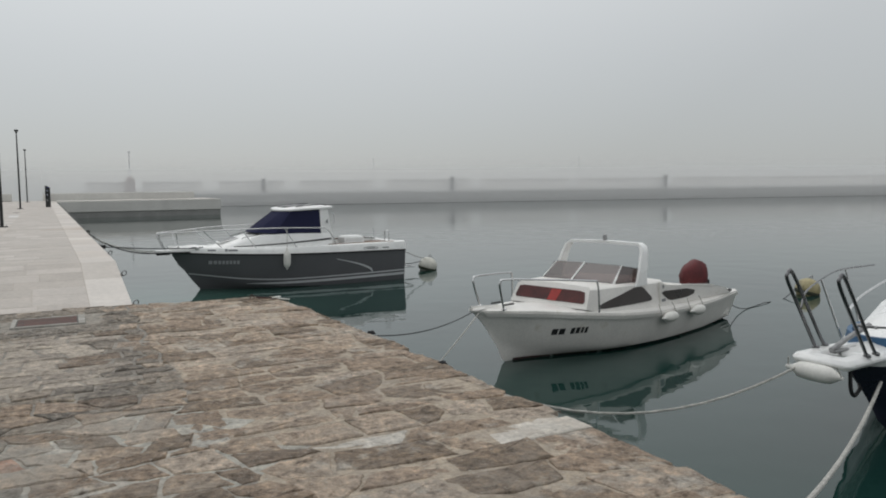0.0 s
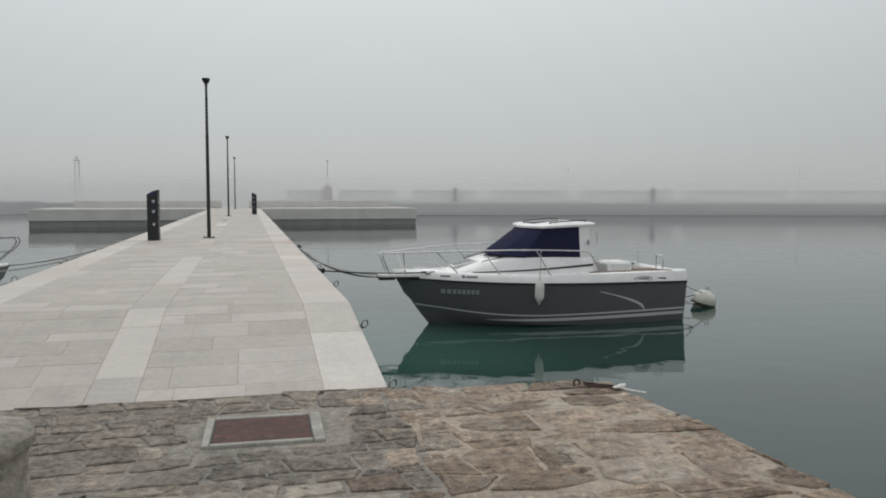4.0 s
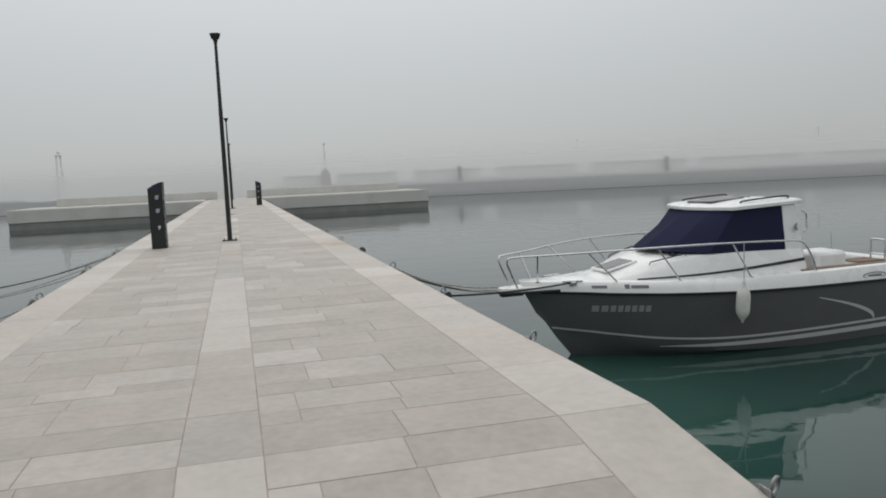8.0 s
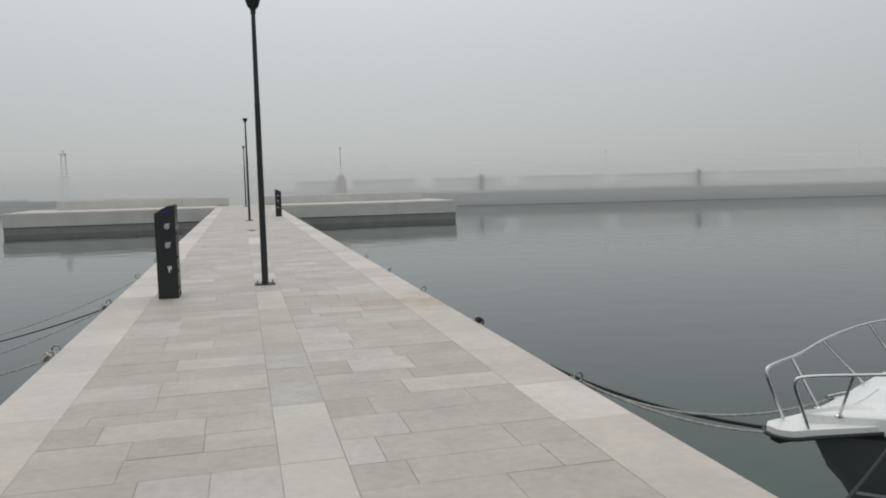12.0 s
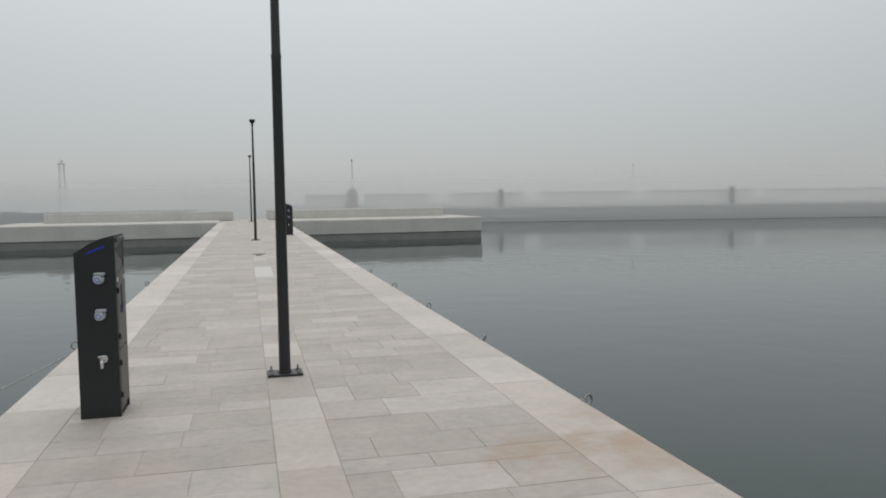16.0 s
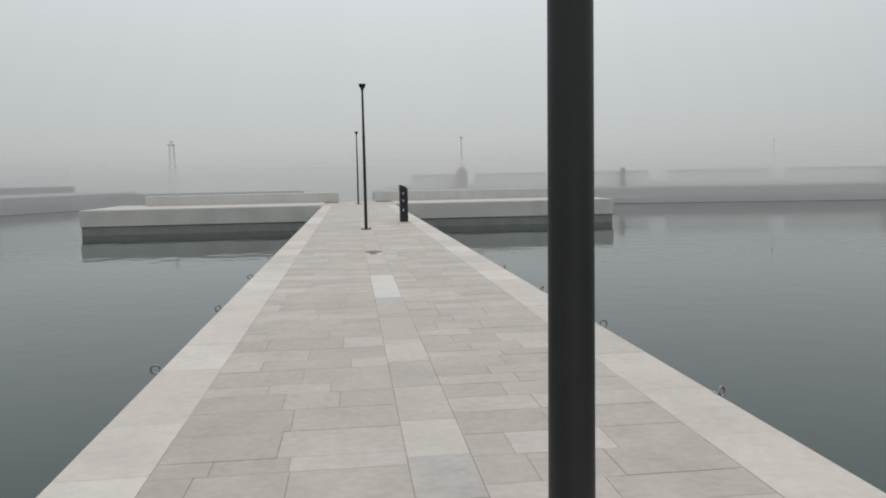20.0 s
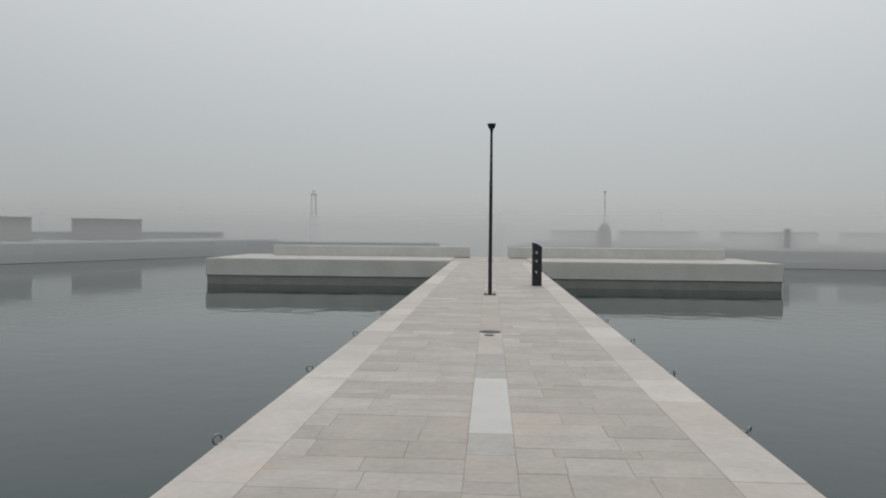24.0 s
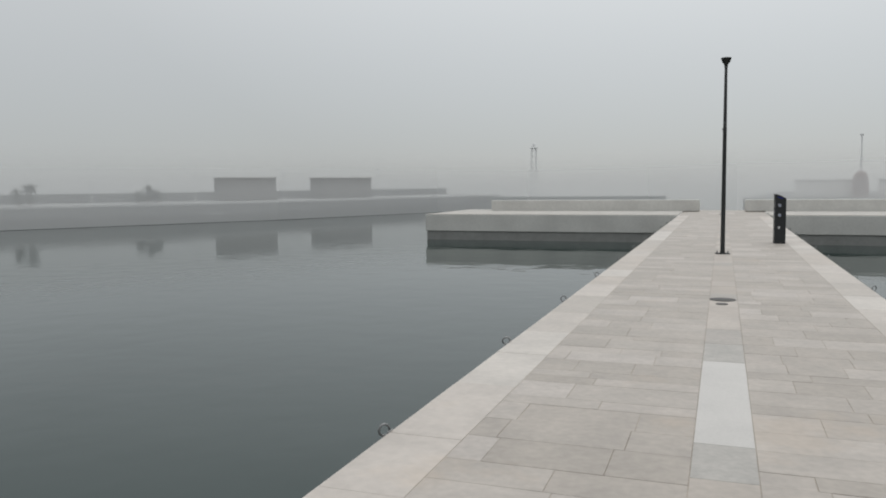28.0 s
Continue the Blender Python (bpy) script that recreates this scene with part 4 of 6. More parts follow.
hatch = thing("service_hatch", "rusty iron service hatch in a pale stone frame, old quay", "hatch", pose(-0.377, 9.19, 0, 0, 0, -1.5))
for n, (x0, x1, y0, y1) in (("frame_side", (0, 0.05, 0, 0.61)), ("frame_side", (0.675, 0.75, 0, 0.61)), ("frame_end", (0.053, 0.672, 0, 0.045)), ("frame_end", (0.053, 0.672, 0.565, 0.61))):
    part(n, box(x0, x1, y0, y1, -0.03, 0.016, 0.006), m_frame, hatch, "pale concrete frame")
part("frame_gap", box(0.049, 0.676, 0.043, 0.567, -0.03, 0.002, 0.001), m_rubber, hatch, "dark gap round the plate")
plate = part("iron_plate", box(0.062, 0.664, 0.056, 0.556, -0.02, 0.011, 0.004), m_iron, hatch, "rusty brown iron plate")
for x, y in ((0.12, 0.26), (0.60, 0.42)):
    part("lifting_hole", lathe([(0.018, 0.0), (0.018, 0.0125)], 12), m_rubber, plate, at=pose(x, y, 0))

paint = thing("paint_marks", "flaking blue paint daubs beside the stone bollard", "paint marks", kind="stuff")
pr, lift = random.Random(3), 0.006
for a, r, count_, wide in ((-1.95, 0.46, 11, 0.10), (-1.68, 0.47, 16, 0.11), (-1.08, 0.45, 14, 0.08), (-0.68, 0.47, 7, 0.07), (-0.42, 0.48, 9, 0.06)):
    for i in range(count_):                          # daubs splashed round the bollard's foot
        x = -1.225 + 1.15 * r * math.cos(a) + pr.gauss(0, wide * 0.55)
        y = 7.92 + r * math.sin(a) + pr.gauss(0, 0.055)
        w, d = pr.uniform(0.012, 0.055), pr.uniform(0.014, 0.046)
        ang = [2 * math.pi * j / 11 for j in range(11)]
        lift += 0.0003
        part("daub", sheet([(x + w * math.cos(q) * pr.uniform(0.5, 1.2), y + d * math.sin(q) * pr.uniform(0.5, 1.3), lift) for q in ang], 0.004, (0, 0, -1)), m_bluepaint, paint, smooth=False)

# ---- boats ----
def hull_ring(table, x, n=7):
    """Port half of the hull's section from keel to sheer. Table rows: x, half beam, sheer, keel, chine half beam, chine height, x lean of the sheer."""
    b, sh, kl, cb, cz = (curve_at(table, x, c) for c in range(1, 6))
    b, cb = max(b, 0.004), max(cb, 0.002)
    pts = []
    for i in range(n):
        t = i / (n - 1)
        pts.append(Vector((x, cb * t, kl + (cz - kl) * t ** 1.3)))
    for i in range(1, n + 3):
        t = i / (n + 2)
        pts.append(Vector((x, cb + (b - cb) * t ** 0.8, cz + (sh - cz) * t)))
    return pts


def raked(table, p, rake):
    """Leans the stem forward: points near the bow move ahead with height."""
    x1 = table[-1][0]
    w = max(0.0, (p.x - (x1 - rake[1])) / rake[1]) ** 2
    return Vector((p.x + w * rake[0] * max(0.0, p.z) * (max(0.0, p.z) / 0.85) ** rake[2], p.y, p.z))


def hull_shape(table, rake, n=44):
    xs = [table[0][0] + (table[-1][0] - table[0][0]) * (1 - (1 - i / n) ** 1.25) for i in range(n + 1)]
    rings = []
    for x in xs:
        half = [raked(table, p, rake) for p in hull_ring(table, x)]
        rings.append([Vector((p.x, -p.y, p.z)) for p in reversed(half)] + half[1:])
    v, f = loft(rings)
    f.append(tuple(range(len(rings[0]))))
    return v, f


def hull_strip(table, rake, x0, x1, z0, z1, side, out=0.006, n=30, ends=True):
    """A strip laid on the topsides, between the heights z0(x) and z1(x)."""
    rings = []
    for i in range(n + 1):
        x = x0 + (x1 - x0) * i / n
        half = hull_ring(table, x, 12)
        row = []
        for z in (z0(x), z1(x)):
            q = half[-1]
            for a, b in zip(half, half[1:]):
                if a.z <= z <= b.z:
                    q = a.lerp(b, (z - a.z) / max(b.z - a.z, 1e-6))
            q = raked(table, q, rake)
            row += [Vector((q.x, q.y + out, q.z)), Vector((q.x, q.y - 0.004, q.z))]
        a, b, c, d = row
        rings.append([Vector((p.x, p.y * side, p.z)) for p in (a, c, d, b)])
    return loft(rings, closed=True, caps=ends)


def on_hull(table, rake, x, z, out=0.0):
    half = hull_ring(table, x, 12)
    q = half[-1]
    for a, b in zip(half, half[1:]):
        if a.z <= z <= b.z:
            q = a.lerp(b, (z - a.z) / max(b.z - a.z, 1e-6))
    q = raked(table, q, rake)
    return Vector((q.x, q.y + out, q.z))


def marks(parent, table, rake, x0, z0, widths, high, material, name="registration_bar", lean=0.0):
    """Plain bars of a registration's size, port side, running aft."""
    x = x0
    for w in widths:
        if w > 0:
            part(name, hull_strip(table, rake, x - w, x, lambda q: z0, lambda q: z0 + high, 1, 0.007, 2), material, parent, smooth=False)
        x -= abs(w) + 0.022


def fender(at, length, r, label, rope_top=None, lying=False):
    f = thing("fender", label, "fender", at, group="boat fenders")
    body = lathe([(0.012, -0.03), (0.02, 0.0), (r * 0.55, 0.035), (r * 0.92, 0.09), (r, 0.16), (r, length - 0.16), (r * 0.92, length - 0.09), (r * 0.55, length - 0.035), (0.024, length), (0.02, length + 0.05), (0.008, length + 0.06)], 20)
    part("body", moved(body, pose(0, 0, 0, 0, 90, 0) if lying else Matrix()), m_fender, f)
    if rope_top is not None:
        ends = [((0, 0, length + 0.05), rope_top)] if not lying else [((-0.02, 0, 0), rope_top), ((length + 0.04, 0, 0), (rope_top[0] + length, rope_top[1], rope_top[2]))]
        for a, b in ends:
            part("cord", tube([a, b], 0.006, 6), m_rope, f)
    return f


def rail(points, r, parent, name="rail", steps=6):
    return part(name, tube(spline(points, steps), r, 10), m_steel, parent, "polished steel tube")


# charcoal cabin cruiser moored by the bow
C_TAB = [(0.0, 1.04, 0.80, -0.25, 0.92, -0.02), (1.0, 1.12, 0.815, -0.30, 0.98, -0.03), (2.2, 1.16, 0.83, -0.32, 1.0, 0.0), (3.3, 1.10, 0.85, -0.32, 0.90, 0.04), (4.1, 0.93, 0.875, -0.29, 0.66, 0.10), (4.7, 0.62, 0.89, -0.18, 0.31, 0.20), (5.05, 0.33, 0.91, 0.0, 0.11, 0.30), (5.20, 0.165, 0.92, 0.25, 0.04, 0.42), (5.31, 0.006, 0.925, 0.62, 0.003, 0.74)]
C_RAKE = (0.42, 0.75, 0.35)
cr = thing("cabin_cruiser", "charcoal and white cabin cruiser with navy window covers", "motorboat", pose(8.35, 19.12, WATER, 0, 0, 181.8), group="moored boats")
hull = part("hull", hull_shape(C_TAB, C_RAKE), m_hull, cr, "charcoal gelcoat hull")
for sd in (1, -1):
    part("lower_stripe", hull_strip(C_TAB, C_RAKE, 0.02, 4.1, lambda x: 0.128 - 0.010 * x + 0.022 * max(0, x - 2.6) ** 2, lambda x: 0.190 - 0.012 * x + 0.0 * x, sd), m_whitepaint, hull, "white stripe", smooth=False)
    part("upper_stripe", hull_strip(C_TAB, C_RAKE, 0.02, 5.22, lambda x: 0.235 - 0.012 * x + 0.036 * max(0, x - 2.8) ** 2, lambda x: 0.268 - 0.012 * x + 0.036 * max(0, x - 2.8) ** 2 - 0.008 * x / 5, sd), m_whitepaint, hull, "white stripe", smooth=False)
    part("swoosh", hull_strip(C_TAB, C_RAKE, 0.95, 1.95, lambda x: 0.25 + 0.40 * ((x - 0.95) / 1.0) ** 0.6 - 0.008, lambda x: 0.255 + 0.40 * ((x - 0.95) / 1.0) ** 0.6 + 0.05 * (1.95 - x) ** 1.3, sd), m_whitepaint, hull, "pale curved decal", smooth=False)
    part("rub_rail", hull_strip(C_TAB, C_RAKE, 0.0, 5.22, lambda x: curve_at(C_TAB, x, 2) - 0.035, lambda x: curve_at(C_TAB, x, 2) + 0.0, sd, 0.02, 40), m_rubber, hull, "black rubber rubbing strake")
marks(hull, C_TAB, C_RAKE, 4.87, 0.63, (0.06, 0.06, 0.053, 0.053, 0.053, 0.053, 0.053, 0.053), 0.085, m_markgrey)


def c_top(x):
    return curve_at(C_TAB, x, 2)


def band(x):                     # height of the white topsides over the hull's edge
    return 0.20 - 0.022 * x + 0.0012 * x * x


rings = []
for i in range(46):
    x = 0.0 + 5.30 * (1 - (1 - i / 45) ** 1.2)
    b = max(curve_at(C_TAB, x, 1), 0.01)
    z = c_top(x)
    e = max(b - 0.045, 0.006)
    lip = max(e - 0.2, 0.004)
    half = [(x, b + 0.004, z), (x, b - 0.012, z + band(x) * 0.55), (x, e, z + band(x)), (x, max(e - 0.03, 0.005), z + band(x) + 0.014), (x, lip, z + band(x) + 0.016)]
    half = [raked(C_TAB, Vector(p), C_RAKE) for p in half]
    rings.append(half)
for sd in (1, -1):
    part("gunwale", loft([[(p.x, p.y * sd, p.z) for p in r] for r in rings]), m_gel, cr, "white gelcoat topsides")
part("foredeck", loft([[(p.x, p.y * k, p.z - 0.004 + 0.03 * (1 - abs(k))) for k in (1, 0.5, 0, -0.5, -1)] for p in [r[-1] + Vector((0, 0.01, 0)) for r in rings if r[-1].x > 2.2]]), m_gel, cr)
zf = 0.32
part("cockpit_floor", box(0.15, 2.3, -0.84, 0.84, zf - 0.04, zf, 0.01), m_teak, cr, "brown cockpit sole")
for sd in (1, -1):
    part("cockpit_side", box(0.12, 2.25, *sorted((sd * 0.84, sd * 0.87)), zf, 0.985, 0.008), m_gel, cr)
    part("coaming_cap", box(0.3, 2.1, *sorted((sd * 0.86, sd * 1.0)), 1.0, 1.018, 0.006), m_teak, cr, "brown teak coaming cap")
part("transom_top", box(-0.02, 0.16, -0.98, 0.98, 0.70, 0.99, 0.03), m_gel, cr)
part("stern_seat", box(0.2, 0.62, -0.78, 0.78, zf, 0.74, 0.05), m_gel, cr)
part("helm_seat", box(0.98, 1.52, 0.1, 0.62, zf, 1.17, 0.05), m_gel, cr)
part("cockpit_table", box(0.42, 0.92, 0.35, 0.72, 0.99, 1.01, 0.01), m_teak, cr)
# raised trunk ahead of the cabin
T_TAB = [(2.0, 0.90, 1.31), (2.9, 0.90, 1.33), (3.5, 0.84, 1.32), (3.9, 0.74, 1.26), (4.3, 0.58, 1.14), (4.75, 0.36, 1.03), (5.0, 0.2, 0.97)]
rings = []
for i in range(28):
    x = 2.0 + 3.0 * i / 27
    w, t = curve_at(T_TAB, x, 1), curve_at(T_TAB, x, 2)
    base = c_top(min(x, 5.2)) + band(x) - 0.01
    t = max(t, base + 0.02)
    half = [(x, w + 0.06, base), (x, w + 0.01, base + (t - base) * 0.55), (x, w - 0.06, t - 0.025), (x, w * 0.5, t + 0.012), (x, 0, t + 0.028)]
    rings.append([(p[0], p[1], p[2]) for p in half] + [(p[0], -p[1], p[2]) for p in reversed(half[:-1])])
part("coachroof", loft(rings, caps=True), m_gel, cr, "white moulded coachroof")
for sd in (1, -1):
    rows = []
    for x in np.linspace(2.0, 4.35, 18):
        base = c_top(x) + band(x) - 0.01
        h = 0.175 - 0.060 * (x - 2)
        w = curve_at(T_TAB, x, 1) + 0.066 - 0.05 * h / (0.55 * max(0.1, curve_at(T_TAB, x, 2) - base))
        th = 0.040 - 0.010 * (x - 2)
        rows.append([(x, sd * (w + o), base + h + dz) for o, dz in ((0.006, -th / 2), (0.0, th / 2), (-0.03, th / 2), (-0.03, -th / 2))])
    part("trunk_stripe", loft(rows, closed=True, caps=True), m_rubber, cr, "dark moulded trim line")
    part("grab_rail", tube([(3.66, sd * 0.66, 1.30), (3.68, sd * 0.66, 1.325), (4.12, sd * 0.54, 1.235), (4.14, sd * 0.54, 1.20)], 0.009, 8), m_rubber, cr)
dh = part("deck_hatch", moved(box(-0.25, 0.25, -0.23, 0.23, 0, 0.035, 0.02), pose(4.36, 0.0, 1.145, 0, 13, 0)), m_gel, cr)
part("hatch_glass", moved(box(-0.20, 0.20, -0.18, 0.18, 0.03, 0.042, 0.01), pose(4.36, 0.0, 1.145, 0, 13, 0)), m_smoke, dh, "smoked hatch pane")
# cabin: covers over the glass, corner posts and roof
WB, WT = [(1.98, 0.84, 1.28), (3.40, 0.805, 1.325), (3.80, 0.47, 1.345), (3.93, 0.0, 1.355)], [(2.02, 0.765, 1.895), (2.97, 0.755, 1.855), (3.10, 0.42, 1.85), (3.15, 0.0, 1.85)]


def panel(a, b, c, d, out, n=6):
    """A slightly slack cloth panel between four corners."""
    a, b, c, d = (Vector(q) for q in (a, b, c, d))
    nrm = (b - a).cross(d - a).normalized()
    rows = []
    for i in range(n + 1):
        u = i / n
        rows.append([a.lerp(b, u).lerp(d.lerp(c, u), k / n) + nrm * (out + 0.002 * math.sin(3.1 * u * 3) * math.sin(math.pi * k / n)) for k in range(n + 1)])
    g, h = loft(rows)
    back = [Vector(p) - nrm * 0.012 for p in g]
    o = len(g)
    return g + back, h + [tuple(i + o for i in q) for q in h]


for sd in (1, -1):
    S = lambda p: (p[0], p[1] * sd, p[2])
    part("side_window_cover", panel(S((2.2, 0.84, 1.28)), S(WB[1]), S(WT[1]), S((2.2, 0.765, 1.875)), 0.012 * sd), m_canvas, cr, "navy canvas window cover")
    part("quarter_cover", panel(S(WB[1]), S(WB[2]), S(WT[2]), S(WT[1]), 0.012 * sd), m_canvas, cr, "navy canvas window cover")
    part("windscreen_cover", panel(S(WB[2]), S(WB[3]), S(WT[3]), S(WT[2]), 0.012 * sd), m_canvas, cr, "navy canvas windscreen cover")
    part("corner_post", sheet([(1.90, sd * 0.85, 1.0), (2.24, sd * 0.85, 1.2), (2.24, sd * 0.775, 1.872), (2.03, sd * 0.775, 1.885), (1.97, sd * 0.82, 1.4)], 0.035, (0, -sd, 0)), m_gel, cr, smooth=False)
    part("post_emblem", sheet([(2.05, sd * 0.832, 1.53), (2.10, sd * 0.832, 1.555), (2.09, sd * 0.827, 1.60), (2.05, sd * 0.825, 1.64), (2.065, sd * 0.83, 1.585)], 0.02, (0, sd, 0)), m_dimpaint, cr, "small grey emblem", smooth=False)
    part("post_handle", tube([(1.93, sd * 0.80, 1.5), (1.88, sd * 0.82, 1.55), (1.88, sd * 0.82, 1.75), (1.94, sd * 0.79, 1.8)], 0.01, 7), m_steel, cr)
part("bulkhead_door", box(2.05, 2.09, -0.76, 0.76, 0.93, 1.86, 0.01), m_smoke, cr, "smoked sliding door")
PLAN = ((1.88, 0.74), (1.92, 0.79), (2.40, 0.81), (2.99, 0.79), (3.02, 0.765), (3.13, 0.42), (3.175, 0.12))


def roof_ring(inset, z):
    half = [(x - inset * (1.2 if x > 2.6 else -0.8) * (abs(x - 2.5) > 0.3), max(w - inset, 0.05)) for x, w in PLAN]
    return [(x, w, z - 0.040 * max(0.0, x - 1.95)) for x, w in half] + [(x, -w, z - 0.040 * max(0.0, x - 1.95)) for x, w in reversed(half)]


rf = part("cabin_roof", loft([roof_ring(0.015, 1.893), roof_ring(0.0, 1.900), roof_ring(0.0, 1.938), roof_ring(0.012, 1.950), roof_ring(0.06, 1.966), roof_ring(0.30, 1.992), roof_ring(0.60, 2.006)], closed=True, caps=True), m_gel, cr, "white moulded roof")
part("roof_hatch", moved(box(-0.275, 0.275, -0.28, 0.28, -0.03, 0.022, 0.012), pose(2.72, 0, 1.958, 0, 3.5, 0)), m_smoke, rf, "smoked roof hatch")
for sd in (1, -1):
    part("roof_rail", tube(spline([(2.05, sd * 0.66, 1.965), (2.1, sd * 0.66, 2.0), (2.75, sd * 0.66, 1.965), (2.80, sd * 0.66, 1.925)]), 0.012, 7), m_rubber, rf)
part("wiper", tube([(3.62, 0.36, 1.36), (3.4, 0.38, 1.62)], 0.008, 6), m_rubber, cr)
part("deck_light", box(3.72, 3.78, 0.42, 0.52, 1.25, 1.33, 0.01), m_rubber, cr)
# bow platform, pulpit and stanchions
plat = part("bow_platform", sheet([(5.35, 0.26, 0.985), (5.75, 0.17, 0.985), (5.98, 0.13, 0.985), (6.05, 0.06, 0.985), (6.05, -0.06, 0.985), (5.98, -0.13, 0.985), (5.75, -0.17, 0.985), (5.35, -0.26, 0.985)], 0.07, (0, 0, -1)), m_gel, cr, "white bow platform", smooth=False)
part("anchor_roller", box(5.72, 6.03, -0.05, 0.05, 0.87, 0.915, 0.01), m_rubber, plat)
part("bow_trim", tube(spline([(5.3, 0.27, 0.93), (5.75, 0.185, 0.93), (6.0, 0.14, 0.93), (6.065, 0, 0.93), (6.0, -0.14, 0.93), (5.75, -0.185, 0.93), (5.3, -0.27, 0.93)]), 0.016, 8), m_rubber, plat)
for sd in (1, -1):
    def edge(x, up):
        p = raked(C_TAB, Vector((x, max(curve_at(C_TAB, min(x, 5.24), 1) - 0.09, 0.1), c_top(min(x, 5.24)) + band(x) + up)), C_RAKE)
        return Vector((p.x, p.y * sd, p.z))
    lines = [(5.84, sd * 0.13, 0.985), (5.93, sd * 0.14, 1.2), (5.98, sd * 0.15, 1.35), (5.90, sd * 0.19, 1.395), (5.5, sd * 0.36, 1.41), (4.9, sd * 0.68, 1.44), (4.2, sd * 0.93, 1.465), (3.3, sd * 1.06, 1.465), (2.5, sd * 1.08, 1.44), (2.18, sd * 1.08, 1.40), (2.02, sd * 1.08, 1.18), (1.93, sd * 1.06, 0.96)]
    rail(lines, 0.0125, cr, "pulpit_rail", 5)
    for xb, (xt, yt, zt) in ((5.2, (5.62, 0.31, 1.405)), (4.62, (5.05, 0.60, 1.432)), (3.9, (4.25, 0.915, 1.463)), (2.95, (3.25, 1.063, 1.465))):
        st = part("stanchion", tube([edge(xb, 0.0), (xt, sd * yt, zt)], 0.011, 8), m_steel, cr, "polished steel stanchion")
        part("stanchion_foot", lathe([(0.032, -0.004), (0.032, 0.01), (0.015, 0.02)], 12), m_steel, st, at=Matrix.Translation(edge(xb, 0.0)))
part("bow_cleat", join(tube([(5.02, 0.36, 1.045), (5.28, 0.30, 1.05)], 0.016, 8), box(5.1, 5.2, 0.30, 0.37, 0.985, 1.04, 0.01)), m_steel, cr)
part("bow_cleat", join(tube([(5.02, -0.36, 1.045), (5.28, -0.30, 1.05)], 0.016, 8), box(5.1, 5.2, -0.37, -0.30, 0.985, 1.04, 0.01)), m_steel, cr)
for xa, xb, zz, hh in ((4.87, 4.75, 0.95, 0.035), (4.58, 4.53, 0.94, 0.055), (4.51, 4.32, 0.945, 0.038)):
    if xa > xb:
        rows = []
        for x in np.linspace(xb, xa, 5):
            b = curve_at(C_TAB, x, 1) - 0.004
            p, q = raked(C_TAB, Vector((x, b, zz - 0.0)), C_RAKE), raked(C_TAB, Vector((x, b - 0.012, zz + hh)), C_RAKE)
            rows.append([(p.x, p.y, p.z), (q.x, q.y, q.z), (q.x, q.y - 0.02, q.z), (p.x, p.y - 0.02, p.z)])
        part("topside_mark", loft(rows, closed=True, caps=True), m_dimpaint, cr, "small grey maker's mark", smooth=False)
oval = [(1.02 + 0.20 * math.cos(a), 0, 0.872 + 0.042 * math.sin(a)) for a in np.linspace(0, 2 * math.pi, 24, endpoint=False)]
part("oval_mark", tube([(x, curve_at(C_TAB, x, 1) - 0.006, z) for x, _, z in oval], 0.007, 6, True), m_dimpaint, cr)
for x0, x1 in ((0.90, 1.14), (0.50, 0.70)):
    y = curve_at(C_TAB, (x0 + x1) / 2, 1)
    part("maker_bar", box(x0, x1, y - 0.03, y + 0.002, 0.858, 0.886, 0.003), m_dimpaint, cr)
part("stern_ladder", join(tube(spline([(0.25, 0.55, 0.9), (0.25, 0.55, 1.22), (0.25, 0.5, 1.26), (0.25, 0.34, 1.26), (0.25, 0.3, 1.22), (0.25, 0.3, 0.9)]), 0.013, 8), tube([(0.25, 0.55, 1.05), (0.25, 0.3, 1.05)], 0.011, 8)), m_steel, cr)
part("stern_ladder", join(tube([(0.22, -0.45, 0.9), (0.22, -0.5, 1.3)], 0.012, 8)), m_steel, cr)
leg = part("stern_drive", box(-0.42, 0.0, -0.14, 0.14, -0.3, 0.22, 0.05), m_rubber, cr, "black stern drive leg")
part("trim_plate", box(-0.75, -0.3, -0.2, 0.2, -0.06, -0.03, 0.01), m_rubber, leg)
part("bracket", tube([(-0.02, 0.6, 0.28), (-0.5, 0.55, 0.26), (-0.5, -0.55, 0.26), (-0.02, -0.6, 0.28)], 0.018, 8), m_steel, cr)
fender(pose(5.12, 17.75, -0.47, 4, 0, 8), 0.45, 0.086, "white vinyl fender hung along the charcoal hull", (0.02, 0.05, 0.98))

# small white cuddy boat
S_TAB = [(0.0, 0.78, 0.52, -0.08, 0.62, 0.04), (1.2, 0.93, 0.50, -0.14, 0.78, 0.03), (2.6, 1.0, 0.53, -0.18, 0.84, 0.04), (3.7, 0.92, 0.60, -0.18, 0.70, 0.06), (4.5, 0.62, 0.68, -0.14, 0.36, 0.12), (5.0, 0.285, 0.745, -0.05, 0.10, 0.2), (5.22, 0.105, 0.78, 0.05, 0.025, 0.28), (5.32, 0.006, 0.80, 0.40, 0.003, 0.5)]
S_RAKE = (0.60, 0.9, 1.1)
SB = pose(10.80, 10.30, WATER, 0, 0, 196.3) @ Matrix.Diagonal((1.043, 1, 0.97, 1))
sb = thing("cuddy_boat", "small white cuddy boat with red curtains and a maroon engine cover", "motorboat", SB, group="moored boats")
sh_ = part("hull", hull_shape(S_TAB, S_RAKE), m_gel_old, sb, "weathered white gelcoat hull")
